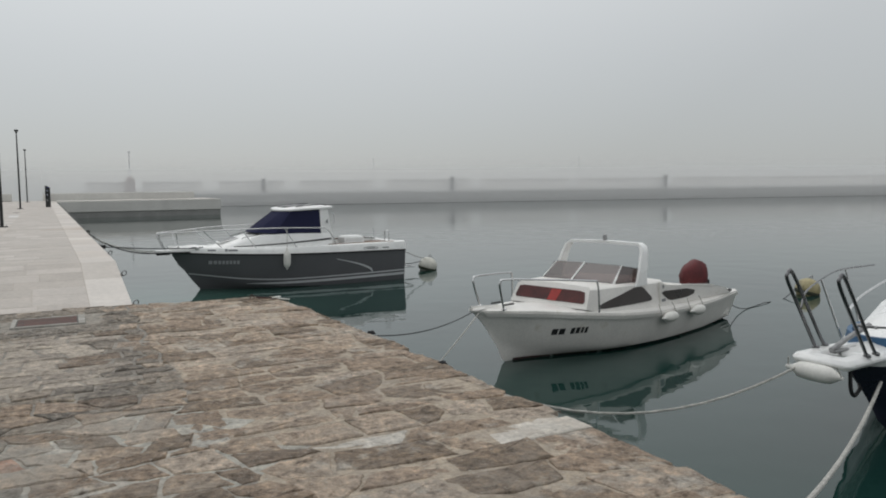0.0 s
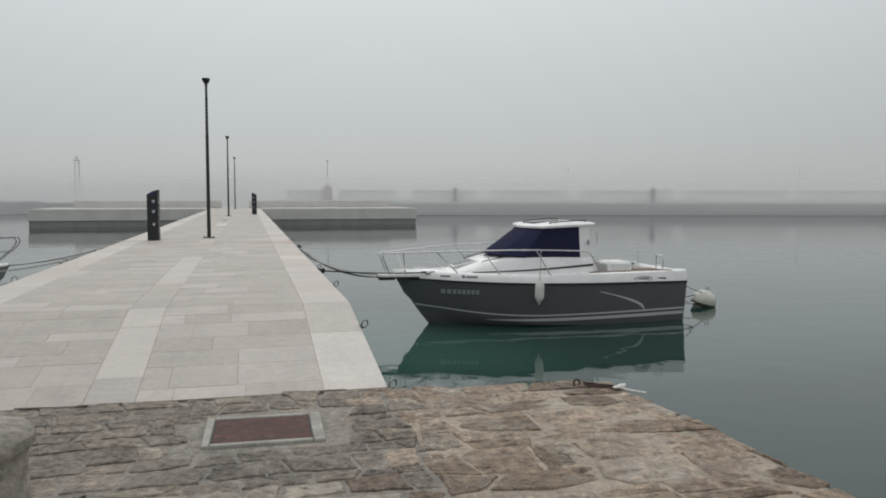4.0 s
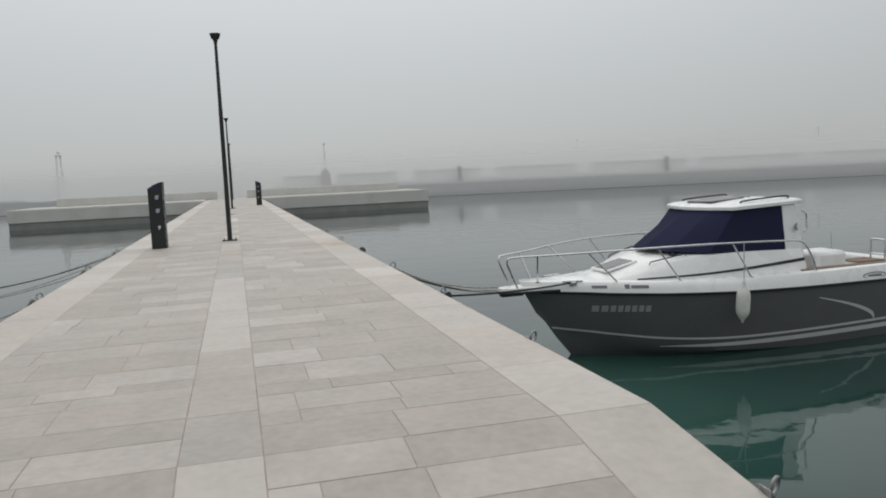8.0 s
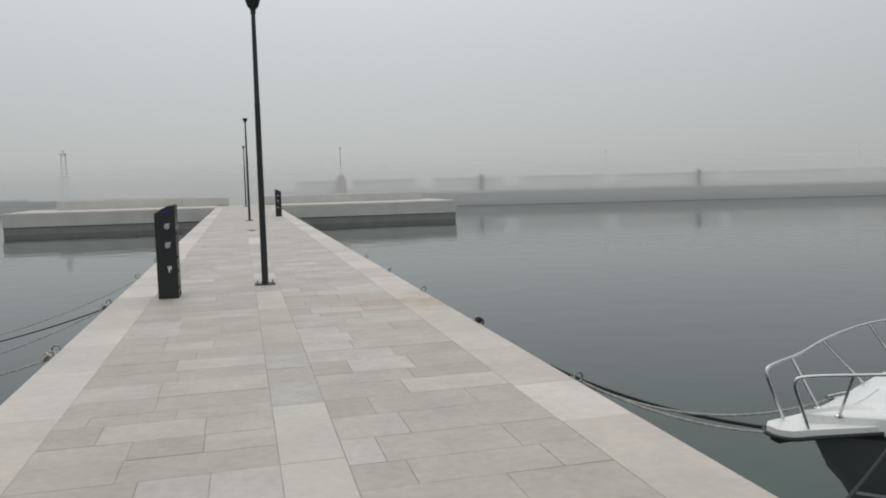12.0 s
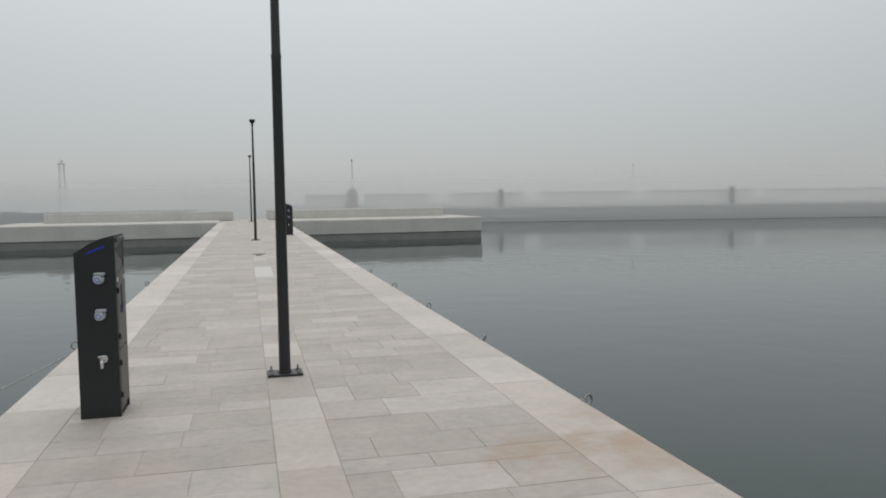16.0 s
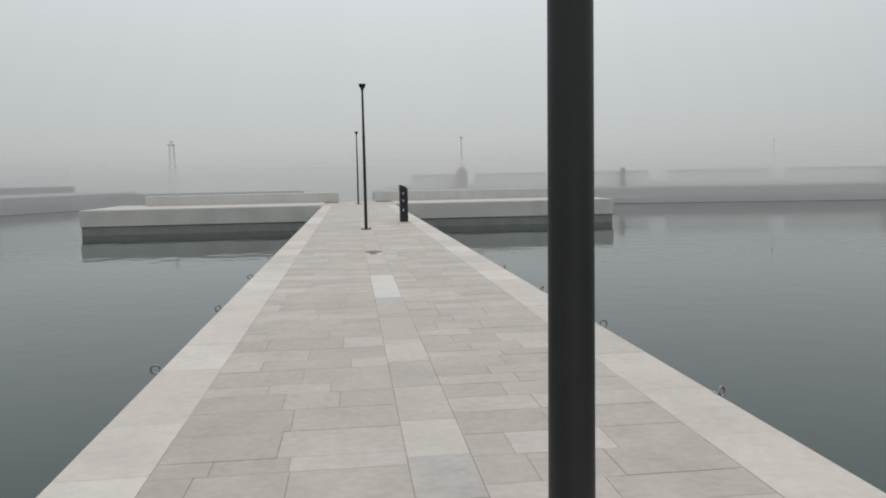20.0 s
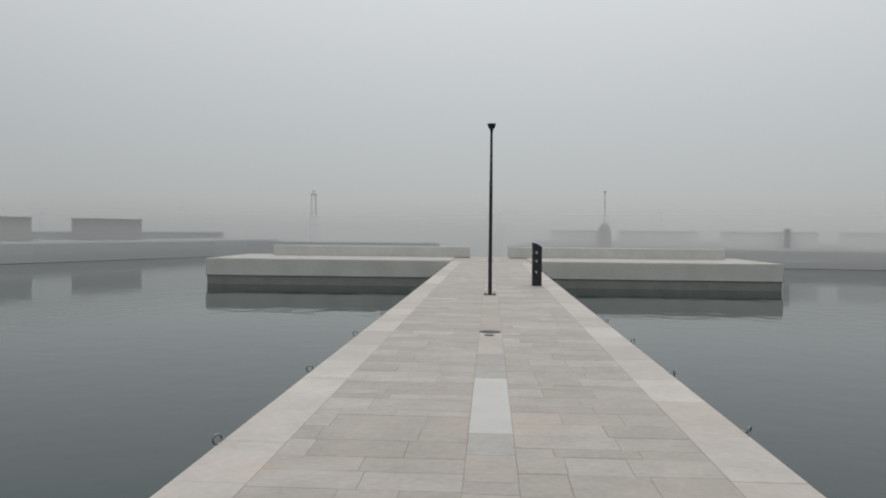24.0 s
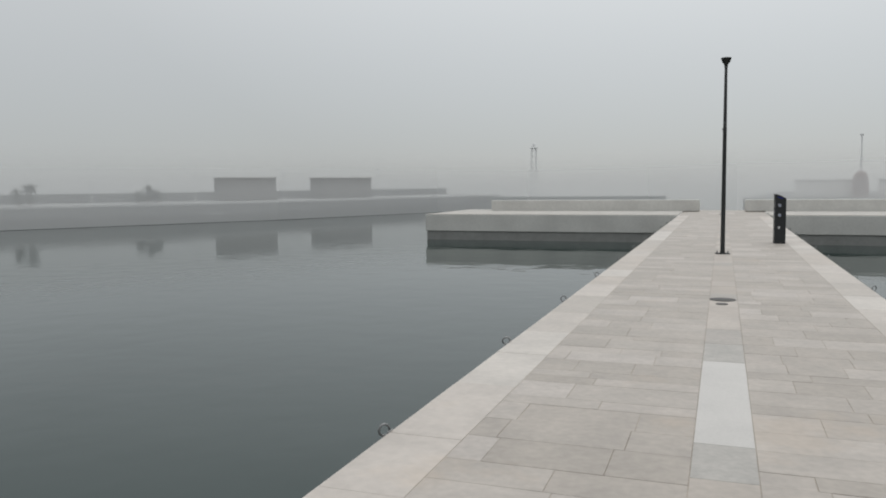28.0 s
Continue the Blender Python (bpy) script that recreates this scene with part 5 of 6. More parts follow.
for sd in (1, -1):
    part("waterline_band", hull_strip(S_TAB, S_RAKE, 0.0, 5.02, lambda x: -0.02, lambda x: 0.035, sd, 0.004), m_antired, sh_, "dark maroon waterline")
    part("rub_rail", hull_strip(S_TAB, S_RAKE, 0.0, 5.26, lambda x: curve_at(S_TAB, x, 2) - 0.07, lambda x: curve_at(S_TAB, x, 2) - 0.01, sd, 0.03, 40), m_gel_old, sh_, "thick white rubbing strake")
marks(sh_, S_TAB, S_RAKE, 4.64, 0.365, (0.062, 0.062, -0.045, 0.05, 0.05, 0.033, 0.033), 0.09, m_rubber)
rings = []
for i in range(40):
    x = 5.31 * (1 - (1 - i / 39) ** 1.2)
    b, z = max(curve_at(S_TAB, x, 1), 0.01), curve_at(S_TAB, x, 2)
    rings.append([raked(S_TAB, Vector(p), S_RAKE) for p in ((x, b + 0.012, z - 0.012), (x, b + 0.01, z + 0.02), (x, max(b - 0.03, 0.006), z + 0.04), (x, max(b - 0.16, 0.004), z + 0.04))])
for sd in (1, -1):
    part("gunwale", loft([[(p.x, p.y * sd, p.z) for p in r] for r in rings]), m_gel_old, sb)
    part("cockpit_lining", box(0.12, 2.5, *sorted((sd * 0.68, sd * 0.71)), 0.12, 0.555, 0.01), m_gel_old, sb)
part("foredeck", loft([[(p.x, p.y * k, p.z + 0.05 * (1 - abs(k))) for k in (1, 0.5, 0, -0.5, -1)] for p in [r[-1] + Vector((0, 0.01, 0)) for r in rings if r[-1].x > 2.4]]), m_gel_old, sb)
part("cockpit_sole", box(0.1, 2.5, -0.7, 0.7, 0.08, 0.12, 0.01), m_gel_old, sb)
part("transom_cap", box(-0.03, 0.14, -0.76, 0.76, 0.42, 0.56, 0.03), m_gel_old, sb)
part("stern_bench", box(0.15, 0.6, -0.68, 0.68, 0.12, 0.42, 0.03), m_gel_old, sb)
K_TAB = [(2.45, 0.84, 0.80, 0.98), (3.0, 0.84, 0.785, 1.0), (3.55, 0.82, 0.75, 1.015), (4.02, 0.77, 0.70, 1.02)]
rings = []
for x, wb, wt, zt in K_TAB:
    zb = curve_at(S_TAB, x, 2) + 0.03
    rings.append([(x, wb, zb), (x, wt, zt - 0.04), (x, wt - 0.05, zt), (x, 0, zt + 0.03), (x, -wt + 0.05, zt), (x, -wt, zt - 0.04), (x, -wb, zb)])
zb = curve_at(S_TAB, 4.32, 2) + 0.05
rings.append([(4.26, 0.71, zb), (4.13, 0.67, 0.985), (4.09, 0.63, 1.02), (4.09, 0, 1.045), (4.09, -0.63, 1.02), (4.13, -0.67, 0.985), (4.26, -0.71, zb)])
trunk = part("cuddy", loft(rings, caps=True), m_gel_old, sb, "white moulded cuddy cabin")
part("front_window", sheet([(4.222, -0.62, 0.785), (4.222, 0.62, 0.785), (4.205, 0.64, 0.82), (4.152, 0.60, 0.945), (4.146, 0.52, 0.96), (4.146, -0.52, 0.96), (4.152, -0.60, 0.945), (4.205, -0.64, 0.82)], 0.012, (0.8, 0, 0.6)), m_redcurtain, trunk, "front window with red curtains", smooth=False)
part("curtain_fold", sheet([(4.233, -0.02, 0.788), (4.233, 0.14, 0.788), (4.158, 0.2, 0.956), (4.158, 0.02, 0.956)], 0.004, (0.8, 0, 0.6)), m_redbright, trunk, "bright red curtain fold", smooth=False)
for sd in (1, -1):
    rows = []
    for x in np.linspace(2.80, 4.03, 22):
        wb, wt, zt = (curve_at(K_TAB, x, q) for q in (1, 2, 3))
        zb = curve_at(S_TAB, x, 2) + 0.03
        lo = 0.695 + 0.012 * max(0, (x - 3.9) / 0.13) + 0.01 * max(0, (2.84 - x) / 0.04)
        hi = max(lo + 0.03, min(0.745 + 0.9 * (x - 2.80), 0.935, 0.935 - 0.215 * (x - 3.2), 0.80 - 1.1 * (x - 3.97)))
        face = lambda z: wb + (wt - wb) * (z - zb) / (zt - 0.04 - zb)
        rows.append([(x, sd * (face(lo) + 0.008), lo), (x, sd * (face(hi) + 0.008), hi), (x, sd * (face(hi) - 0.01), hi), (x, sd * (face(lo) - 0.01), lo)])
    part("side_window", loft(rows, closed=True, caps=True), m_brownglass, trunk, "dark side window", smooth=False)
    wing = part("side_wing", sheet([(2.6, sd * 0.82, 0.56), (2.6, sd * 0.80, 0.96), (2.4, sd * 0.80, 0.90), (2.1, sd * 0.805, 0.865), (1.7, sd * 0.81, 0.84), (1.1, sd * 0.81, 0.78), (0.55, sd * 0.81, 0.66), (0.4, sd * 0.81, 0.55)], 0.045, (0, sd, 0)), m_gel_old, sb, smooth=False)
    part("wing_window", sheet([(2.40, sd * 0.857, 0.665), (2.58, sd * 0.857, 0.79), (2.50, sd * 0.857, 0.815), (1.85, sd * 0.857, 0.785), (1.60, sd * 0.857, 0.735), (1.62, sd * 0.857, 0.675), (1.85, sd * 0.857, 0.64), (2.30, sd * 0.857, 0.64)], 0.006, (0, sd, 0)), m_brownglass, wing, "dark brown oval side panel", smooth=False)
    part("wing_panel", box(2.46, 2.58, *sorted((sd * 0.85, sd * 0.860)), 0.63, 0.69, 0.003), m_dimpaint, wing, "small plate")
    part("wing_light", lathe([(0.035, 0), (0.03, 0.02)], 14), m_galv, wing, at=pose(2.52, sd * 0.83, 0.88, -90 * sd))
    part("cleat", box(0.25, 0.4, *sorted((sd * 0.75, sd * 0.82)), 0.56, 0.60, 0.01), m_rubber, sb)
    part("rod_holder", box(1.1, 1.18, *sorted((sd * 0.70, sd * 0.76)), 0.50, 0.60, 0.01), m_rubber, sb)
part("aft_locker_window", box(0.95, 1.7, -0.68, -0.672, 0.34, 0.50, 0.004), m_black, sb)
arch = []
for k, (y, z) in enumerate(((0.79, 0.95), (0.785, 1.02), (0.77, 1.2), (0.73, 1.45), (0.70, 1.54), (0.64, 1.575), (0.0, 1.59), (-0.64, 1.575), (-0.70, 1.54), (-0.73, 1.45), (-0.77, 1.2), (-0.785, 1.02), (-0.79, 0.95))):
    w = 0.15 if z < 1.0 else 0.115 if z < 1.1 else 0.10 if z < 1.3 else 0.075 if z < 1.56 else 0.06
    lean = (z - 0.85) * -0.33
    x = 3.08 + lean
    o = 0.022
    ny, nz = (math.copysign(1, y), 0) if z < 1.56 else (0, 1)
    arch.append([(x - w, y - ny * o, z - nz * o), (x + w, y - ny * o, z - nz * o), (x + w, y + ny * o, z + nz * o), (x - w, y + ny * o, z + nz * o)])
rb = part("roll_bar", loft(arch, closed=True, caps=True), m_gel, sb, "white moulded roll bar")
part("anchor_light", lathe([(0.025, 1.60), (0.025, 1.63), (0.04, 1.64), (0.028, 1.70), (0.01, 1.71)], 12), m_galv, rb, at=pose(2.85, 0, 0))
for (a, b, c, d) in (((3.68, -0.02, 1.045), (3.56, 0.66, 1.02), (3.28, 0.61, 1.265), (3.36, -0.02, 1.28)), ((3.68, 0.02, 1.045), (3.56, -0.66, 1.02), (3.28, -0.61, 1.265), (3.36, 0.02, 1.28)), ((3.54, 0.68, 1.015), (2.98, 0.75, 0.99), (2.98, 0.71, 1.20), (3.30, 0.63, 1.265)), ((3.54, -0.68, 1.015), (2.98, -0.75, 0.99), (2.98, -0.71, 1.20), (3.30, -0.63, 1.265))):
    ws = part("windscreen_pane", sheet([a, b, c, d], 0.006, (0, 0, 1)), m_tint, sb, "smoked acrylic windscreen pane", smooth=False)
    part("pane_frame", tube([b, c], 0.012, 6), m_gel, ws)
    part("pane_edge", tube([c, d], 0.005, 6), m_smoke, ws)
part("centre_pillar", tube([(3.685, 0, 1.04), (3.365, 0, 1.285)], 0.017, 8), m_gel, sb, "white windscreen pillar")
for sd in (1, -1):
    rail([(5.40, sd * 0.22, 0.80), (5.49, sd * 0.24, 1.10), (5.50, sd * 0.25, 1.205), (5.42, sd * 0.28, 1.24), (4.90, sd * 0.50, 1.205), (4.26, sd * 0.76, 1.145), (4.13, sd * 0.80, 1.09), (4.10, sd * 0.81, 0.67)], 0.014, sb, "bow_rail", 5)
    part("rail_foot", lathe([(0.035, -0.004), (0.035, 0.01), (0.016, 0.022)], 12), m_steel, sb, at=pose(5.40, sd * 0.22, 0.815))
    part("deck_cleat", tube([(5.1, sd * 0.12, 0.85), (5.28, sd * 0.12, 0.85)], 0.014, 8), m_rubber, sb)
part("stem_fitting", box(5.55, 5.78, -0.07, 0.07, 0.80, 0.85, 0.02), m_gel_old, sb)
eng = thing("outboard_engine", "outboard engine under a maroon canvas cover", "outboard engine", pose(10.72, 10.28, WATER + 0.10, 0, 0, 196.3))
cowl = []
for z, xa, xb, w in ((0.46, -0.28, 0.26, 0.14), (0.52, -0.36, 0.40, 0.19), (0.64, -0.38, 0.44, 0.21), (0.76, -0.34, 0.38, 0.20), (0.84, -0.28, 0.28, 0.17), (0.90, -0.20, 0.16, 0.12), (0.925, -0.10, 0.06, 0.05)):
    cowl.append([((xa + xb) / 2 + (xb - xa) / 2 * math.cos(q), w * math.sin(q) * (0.8 + 0.2 * abs(math.sin(q))), z) for q in np.linspace(0, 2 * math.pi, 18, endpoint=False)])
part("cover", rough(loft(cowl, closed=True, caps=True), 0.03, 0.16), m_redcover, eng, "maroon canvas cover")
part("leg", box(-0.42, -0.26, -0.06, 0.06, -0.4, 0.5, 0.02), m_rubber, eng)
part("clamp", box(-0.42, -0.05, -0.1, 0.1, 0.44, 0.54, 0.02), m_rubber, eng)
for xx in (2.66, 1.82):
    p = on_hull(S_TAB, S_RAKE, xx, 0.44, 0.09)
    m = pose(*(SB @ Vector((p.x - 0.2, p.y, p.z))), 0, 0, 196.3)
    fender(m, 0.38, 0.08, "small white fender lying along the cuddy boat's side", (0.0, -0.1, 0.2), lying=True)

# boat with a bow platform at the quay's corner
N_TAB = [(0.0, 1.05, 0.75, -0.2, 0.9, 0.02), (2.0, 1.2, 0.76, -0.3, 1.0, 0.02), (3.4, 1.08, 0.80, -0.3, 0.84, 0.05), (4.25, 0.80, 0.84, -0.26, 0.46, 0.10), (4.75, 0.46, 0.86, -0.12, 0.17, 0.18), (4.97, 0.23, 0.87, 0.05, 0.06, 0.30), (5.07, 0.006, 0.875, 0.20, 0.003, 0.45)]
N_RAKE = (0.86, 0.95, 0.35)
NBP = pose(12.28, 4.88, WATER - 0.05, 0, 0, 186)
nb = thing("day_cruiser", "white day cruiser with a navy hull and chrome bow hoops", "motorboat", NBP, group="moored boats")
nh = part("hull", hull_shape(N_TAB, N_RAKE), m_navy, nb, "navy gelcoat hull")
rings = []
for i in range(34):
    x = 5.06 * (1 - (1 - i / 33) ** 1.2)
    b, z = max(curve_at(N_TAB, x, 1), 0.01), curve_at(N_TAB, x, 2)
    rings.append([raked(N_TAB, Vector(p), N_RAKE) for p in ((x, b + 0.012, z - 0.05), (x, b + 0.015, z + 0.02), (x, max(b - 0.06, 0.006), z + 0.06))])
for sd in (1, -1):
    part("gunwale", loft([[(p.x, p.y * sd, p.z) for p in r] for r in rings]), m_gel, nb)
    part("boot_top", hull_strip(N_TAB, N_RAKE, 0.0, 4.9, lambda x: -0.04, lambda x: 0.12, sd, 0.004), m_gel_old, nh, "white boot-top at the waterline")
arc = [(4.60 + 0.80 * math.cos(a), 0.50 * math.sin(a)) for a in np.linspace(-1.5, 1.5, 19)]
part("blue_band", loft([[(x, y, 0.93), (x - 0.02, y * 0.97, 1.045), (x - 0.06, y * 0.9, 1.045), (x - 0.06, y * 0.9, 0.93)] for x, y in arc], closed=True, caps=True), m_bluestripe, nb, "blue vinyl band round the coachroof's nose")
part("deck", loft([[(p.x, p.y * k, p.z + 0.08 * (1 - abs(k))) for k in (1, 0.5, 0, -0.5, -1)] for p in [r[-1] + Vector((0, 0.01, 0)) for r in rings]]), m_gel, nb)
part("cabin_top", loft([[(x, w, 0.9), (x, w - 0.06, 0.9 + h * 0.7), (x, w * 0.5, 0.9 + h), (x, -w * 0.5, 0.9 + h), (x, -w + 0.06, 0.9 + h * 0.7), (x, -w, 0.9)] for x, w, h in ((1.5, 0.9, 0.5), (3.0, 0.85, 0.48), (3.9, 0.70, 0.38), (4.6, 0.49, 0.26), (5.05, 0.36, 0.17), (5.30, 0.20, 0.13))], caps=True), m_gel, nb)
pf = part("bow_platform", join(box(5.42, 5.86, -0.28, 0.28, 0.87, 0.96, 0.035), box(5.80, 6.20, -0.28, -0.10, 0.87, 0.96, 0.035), box(5.80, 6.20, 0.10, 0.28, 0.87, 0.96, 0.035), box(6.02, 6.22, -0.27, 0.27, 0.872, 0.958, 0.035)), m_gel, nb, "rounded white bow platform")
part("anchor_roller", box(5.45, 6.0, -0.035, 0.035, 0.965, 1.0, 0.01), m_galv, pf)
part("anchor", join(tube([(5.38, 0, 1.16), (5.7, 0, 1.09), (6.02, 0, 1.0)], 0.024, 8), sheet([(5.30, -0.13, 1.13), (5.52, -0.03, 1.15), (5.52, 0.03, 1.15), (5.30, 0.13, 1.13), (5.40, 0, 1.13)], 0.02, (0, 0, 1)), tube([(5.42, -0.10, 1.15), (5.42, 0.10, 1.15)], 0.016, 7)), m_galv, nb, "galvanised anchor")
part("under_bracket", tube(spline([(6.02, 0.18, 0.87), (6.0, 0.18, 0.68), (5.92, 0.17, 0.60), (5.70, 0.10, 0.61), (5.60, 0.04, 0.62)]), 0.018, 8), m_rubber, nb)
for sd in (1, -1):
    rail([(5.86, sd * 0.24, 0.955), (6.12, sd * 0.24, 1.32), (6.34, sd * 0.24, 1.63), (6.34, sd * 0.24, 1.70), (6.25, sd * 0.24, 1.68), (5.84, sd * 0.24, 1.12), (5.71, sd * 0.24, 0.955)], 0.016, nb, "bow_hoop", 6).data.materials[0] = m_chrome_dark
    for x in (5.86, 5.71):
        part("hoop_foot", lathe([(0.034, 0.956), (0.034, 0.972), (0.02, 0.985)], 12), m_chrome_dark, nb, at=pose(x, sd * 0.24, 0))
    rail([(4.9, sd * 0.45, 1.14), (4.85, sd * 0.47, 1.22), (4.3, sd * 0.62, 1.30), (3.4, sd * 0.74, 1.42), (3.3, sd * 0.74, 1.36)], 0.012, nb, "grab_rail")
rail([(6.10, -0.25, 1.36), (5.9, -0.34, 1.47), (5.3, -0.56, 1.52), (4.4, -0.86, 1.54), (3.4, -1.0, 1.52)], 0.009, nb, "side_rail").data.materials[0] = m_chrome_dark
for x, y0, y1 in ((5.2, -0.42, -0.595), (4.2, -0.78, -0.90)):
    rail([(x - 0.12, y0, 0.90), (x, y1, 1.525)], 0.011, nb, "stanchion")
fender(NBP @ pose(6.27, 0.23, 0.825, 0, 0, -95), 0.48, 0.08, "white fender tied under the bow platform", (0.0, 0.05, 0.1), lying=True)

# sailing boat and grey cutter on the far side of the pier
P_TAB = [(0.0, 0.9, 0.85, -0.1, 0.7, 0.05), (2.5, 1.25, 0.88, -0.35, 1.0, 0.05), (4.5, 1.1, 0.95, -0.35, 0.8, 0.08), (5.8, 0.72, 1.02, -0.3, 0.42, 0.1), (6.5, 0.36, 1.07, -0.26, 0.16, 0.14), (6.74, 0.17, 1.09, -0.18, 0.06, 0.16), (6.85, 0.006, 1.10, -0.06, 0.003, 0.2)]
L_TAB = [(0.0, 0.9, 0.85, -0.1, 0.7, 0.05), (2.5, 1.25, 0.88, -0.35, 1.0, 0.05), (4.5, 1.1, 0.95, -0.35, 0.8, 0.08), (5.8, 0.7, 1.02, -0.25, 0.4, 0.15), (6.5, 0.34, 1.07, 0.0, 0.14, 0.3), (6.72, 0.17, 1.09, 0.3, 0.05, 0.45), (6.85, 0.006, 1.10, 0.7, 0.003, 0.8)]


def bow_boat(name, at, hull_m, label, hull_label, extra, tall, tab, lean, reach=0.0):
    b = thing(name, label, "sailing boat" if extra else "motorboat", at, group="moored boats")
    h = part("hull", hull_shape(tab, lean), hull_m, b, hull_label)
    rings = []
    for i in range(30):
        x = 6.84 * (1 - (1 - i / 29) ** 1.2)
        w, z = max(curve_at(tab, x, 1), 0.01), curve_at(tab, x, 2)
        rings.append([raked(tab, Vector(p), lean) for p in ((x, w + 0.012, z - 0.03), (x, w + 0.012, z + 0.02), (x, max(w - 0.05, 0.005), z + 0.03))])
    for sd in (1, -1):
        part("toe_rail", loft([[(p.x, p.y * sd, p.z) for p in r] for r in rings]), m_gel, b)
        if extra:
            part("boot_top", hull_strip(tab, lean, 0.0, 6.7, lambda x: 0.06, lambda x: 0.21, sd, 0.008), m_bluehull, h, "faded blue boot top")
        rail([(6.62 + 0.3 * reach, sd * 0.12, 1.12), (6.8 + 0.9 * reach, sd * 0.15, 1.12 + 0.4 * tall), (6.78 + reach, sd * 0.16, 1.1 + 0.58 * tall), (6.6 + reach, sd * 0.24, 1.1 + 0.60 * tall), (5.7, sd * 0.68, 1.1 + 0.56 * tall), (5.0, sd * 0.9, 1.08 + 0.54 * tall), (3.0, sd * 1.15, 1.06 + 0.5 * tall)], 0.0125, b, "pulpit_rail").data.materials[0] = m_chrome_dark
        rail([(6.76 + 0.8 * reach, sd * 0.17, 1.1 + 0.3 * tall), (5.8, sd * 0.64, 1.1 + 0.28 * tall), (4.9, sd * 0.92, 1.08 + 0.25 * tall)], 0.010, b, "mid_rail").data.materials[0] = m_chrome_dark
        for xb, xt in ((5.5, 5.8), (5.9, 6.2), (4.6, 4.75)):
            w0, w1 = curve_at(tab, xb, 1) - 0.07, curve_at(tab, xt, 1) - 0.09
            rail([(xb, sd * w0, 1.02), (xt, sd * w1, 1.09 + 0.57 * tall)], 0.011, b, "stanchion").data.materials[0] = m_chrome_dark
    part("deck", loft([[(p.x, p.y * k, p.z + 0.06 * (1 - abs(k))) for k in (1, 0.5, 0, -0.5, -1)] for p in [r[-1] + Vector((0, 0.01, 0)) for r in rings]]), m_gel, b)
    cab = part("cabin_trunk", loft([[(x, w, 0.95), (x, w - 0.08, 0.95 + t), (x, 0, 1.0 + t), (x, -w + 0.08, 0.95 + t), (x, -w, 0.95)] for x, w, t in ((1.6, 0.8, 0.42), (3.8, 0.78, 0.38), (4.8, 0.6, 0.30), (5.35, 0.42, 0.12))], caps=True), m_gel, b)
    for sd in (1, -1):
        part("port_light", box(3.7, 4.4, *sorted((sd * 0.70, sd * 0.74)), 1.06, 1.2, 0.01), m_black, cab)
    return b


lb = bow_boat("sailing_boat", pose(-12.98, 21.9, WATER, 0, 0, 3) @ Matrix.Diagonal((1, 1, 0.92, 1)), m_navy, "navy-hulled sailing boat moored bow-on to the pier", "navy gelcoat hull", True, 0.98, P_TAB, (0.08, 0.8, 0.3))
for i, w in enumerate((0.075, 0.075, 0, 0.065, 0.065, 0.065, 0.065)):
    if w:
        x = 5.85 + i * 0.085
        part("registration_bar", hull_strip(P_TAB, (0.08, 0.8, 0.3), x, x + w, lambda q: 0.755, lambda q: 0.915, -1, 0.007, 2), m_yellow, lb, smooth=False)
part("mast_pole", tube([(3.0, 0, 1.2), (3.0, 0, 9.5)], 0.05, 10), m_galv, lb)
part("forestay", tube([(6.66, 0, 1.15), (3.05, 0, 9.3)], 0.008, 6), m_galv, lb)
part("stay_tensioner", tube([(6.38, 0, 1.78), (6.24, 0, 2.09)], 0.022, 8), m_rubber, lb)
gb = bow_boat("grey_cutter", pose(-12.80, 24.9, WATER, 0, 0, 0) @ Matrix.Diagonal((1, 1, 0.72, 1)), m_greyhull, "grey-hulled motorboat moored bow-on to the pier", "grey gelcoat hull", False, 1.55, L_TAB, (0.25, 0.8, 0.3), 0.55)
part("windlass", join(box(5.75, 6.05, -0.14, 0.14, 1.12, 1.36, 0.04), moved(lathe([(0.1, -0.2), (0.1, 0.2)], 14), pose(5.9, 0, 1.42, 90))), m_gel, gb, "white anchor windlass")
part("hanging_cover", box(6.1, 6.28, 0.16, 0.30, 1.15, 1.75, 0.05), m_gel_old, gb, "white cloth cover on the rail")

# ---- buoys and mooring lines ----
def buoy(x, y, r, label, tint):
    s = thing("mooring_buoy", label, "buoy", pose(x, y, WATER + r * 0.45, 8, 12, 0), group="mooring buoys")
    part("float_body", lathe([(r * math.sin(a), -r * math.cos(a) * 0.92) for a in np.linspace(0.05, math.pi - 0.12, 14)], 24), tint, s)
    part("weed_band", lathe([(r * 0.93, -r * 0.42), (r * 1.006, -r * 0.28), (r * 1.01, -r * 0.17), (r * 1.0, -r * 0.12)], 24, cap=False), m_weed, s, "dark algae band")
    part("shackle", tube([(0.04 * math.cos(a), 0, r * 0.92 + 0.03 + 0.04 * math.sin(a)) for a in np.linspace(0, 2 * math.pi, 12, endpoint=False)], 0.01, 6, True), m_galv, s)


buoy(9.85, 19.75, 0.27, "round off-white mooring buoy behind the cruiser", m_buoy)
buoy(14.7, 10.9, 0.26, "round yellowish mooring buoy with dark algae", m_buoy_yellow)


def rope(points, r, material, label, drop=None):
    s = thing("mooring_rope", label, "rope", group="mooring lines")
    pts = sag(points[0], points[1], drop) if drop is not None else spline(points, 8)
    part("strand", tube(pts, r, 8), material, s)


def cw(x, y, z):
    return tuple(pose(8.35, 19.12, WATER, 0, 0, 181.8) @ Vector((x, y, z)))


def sw(x, y, z):
    return tuple(SB @ Vector((x, y, z)))


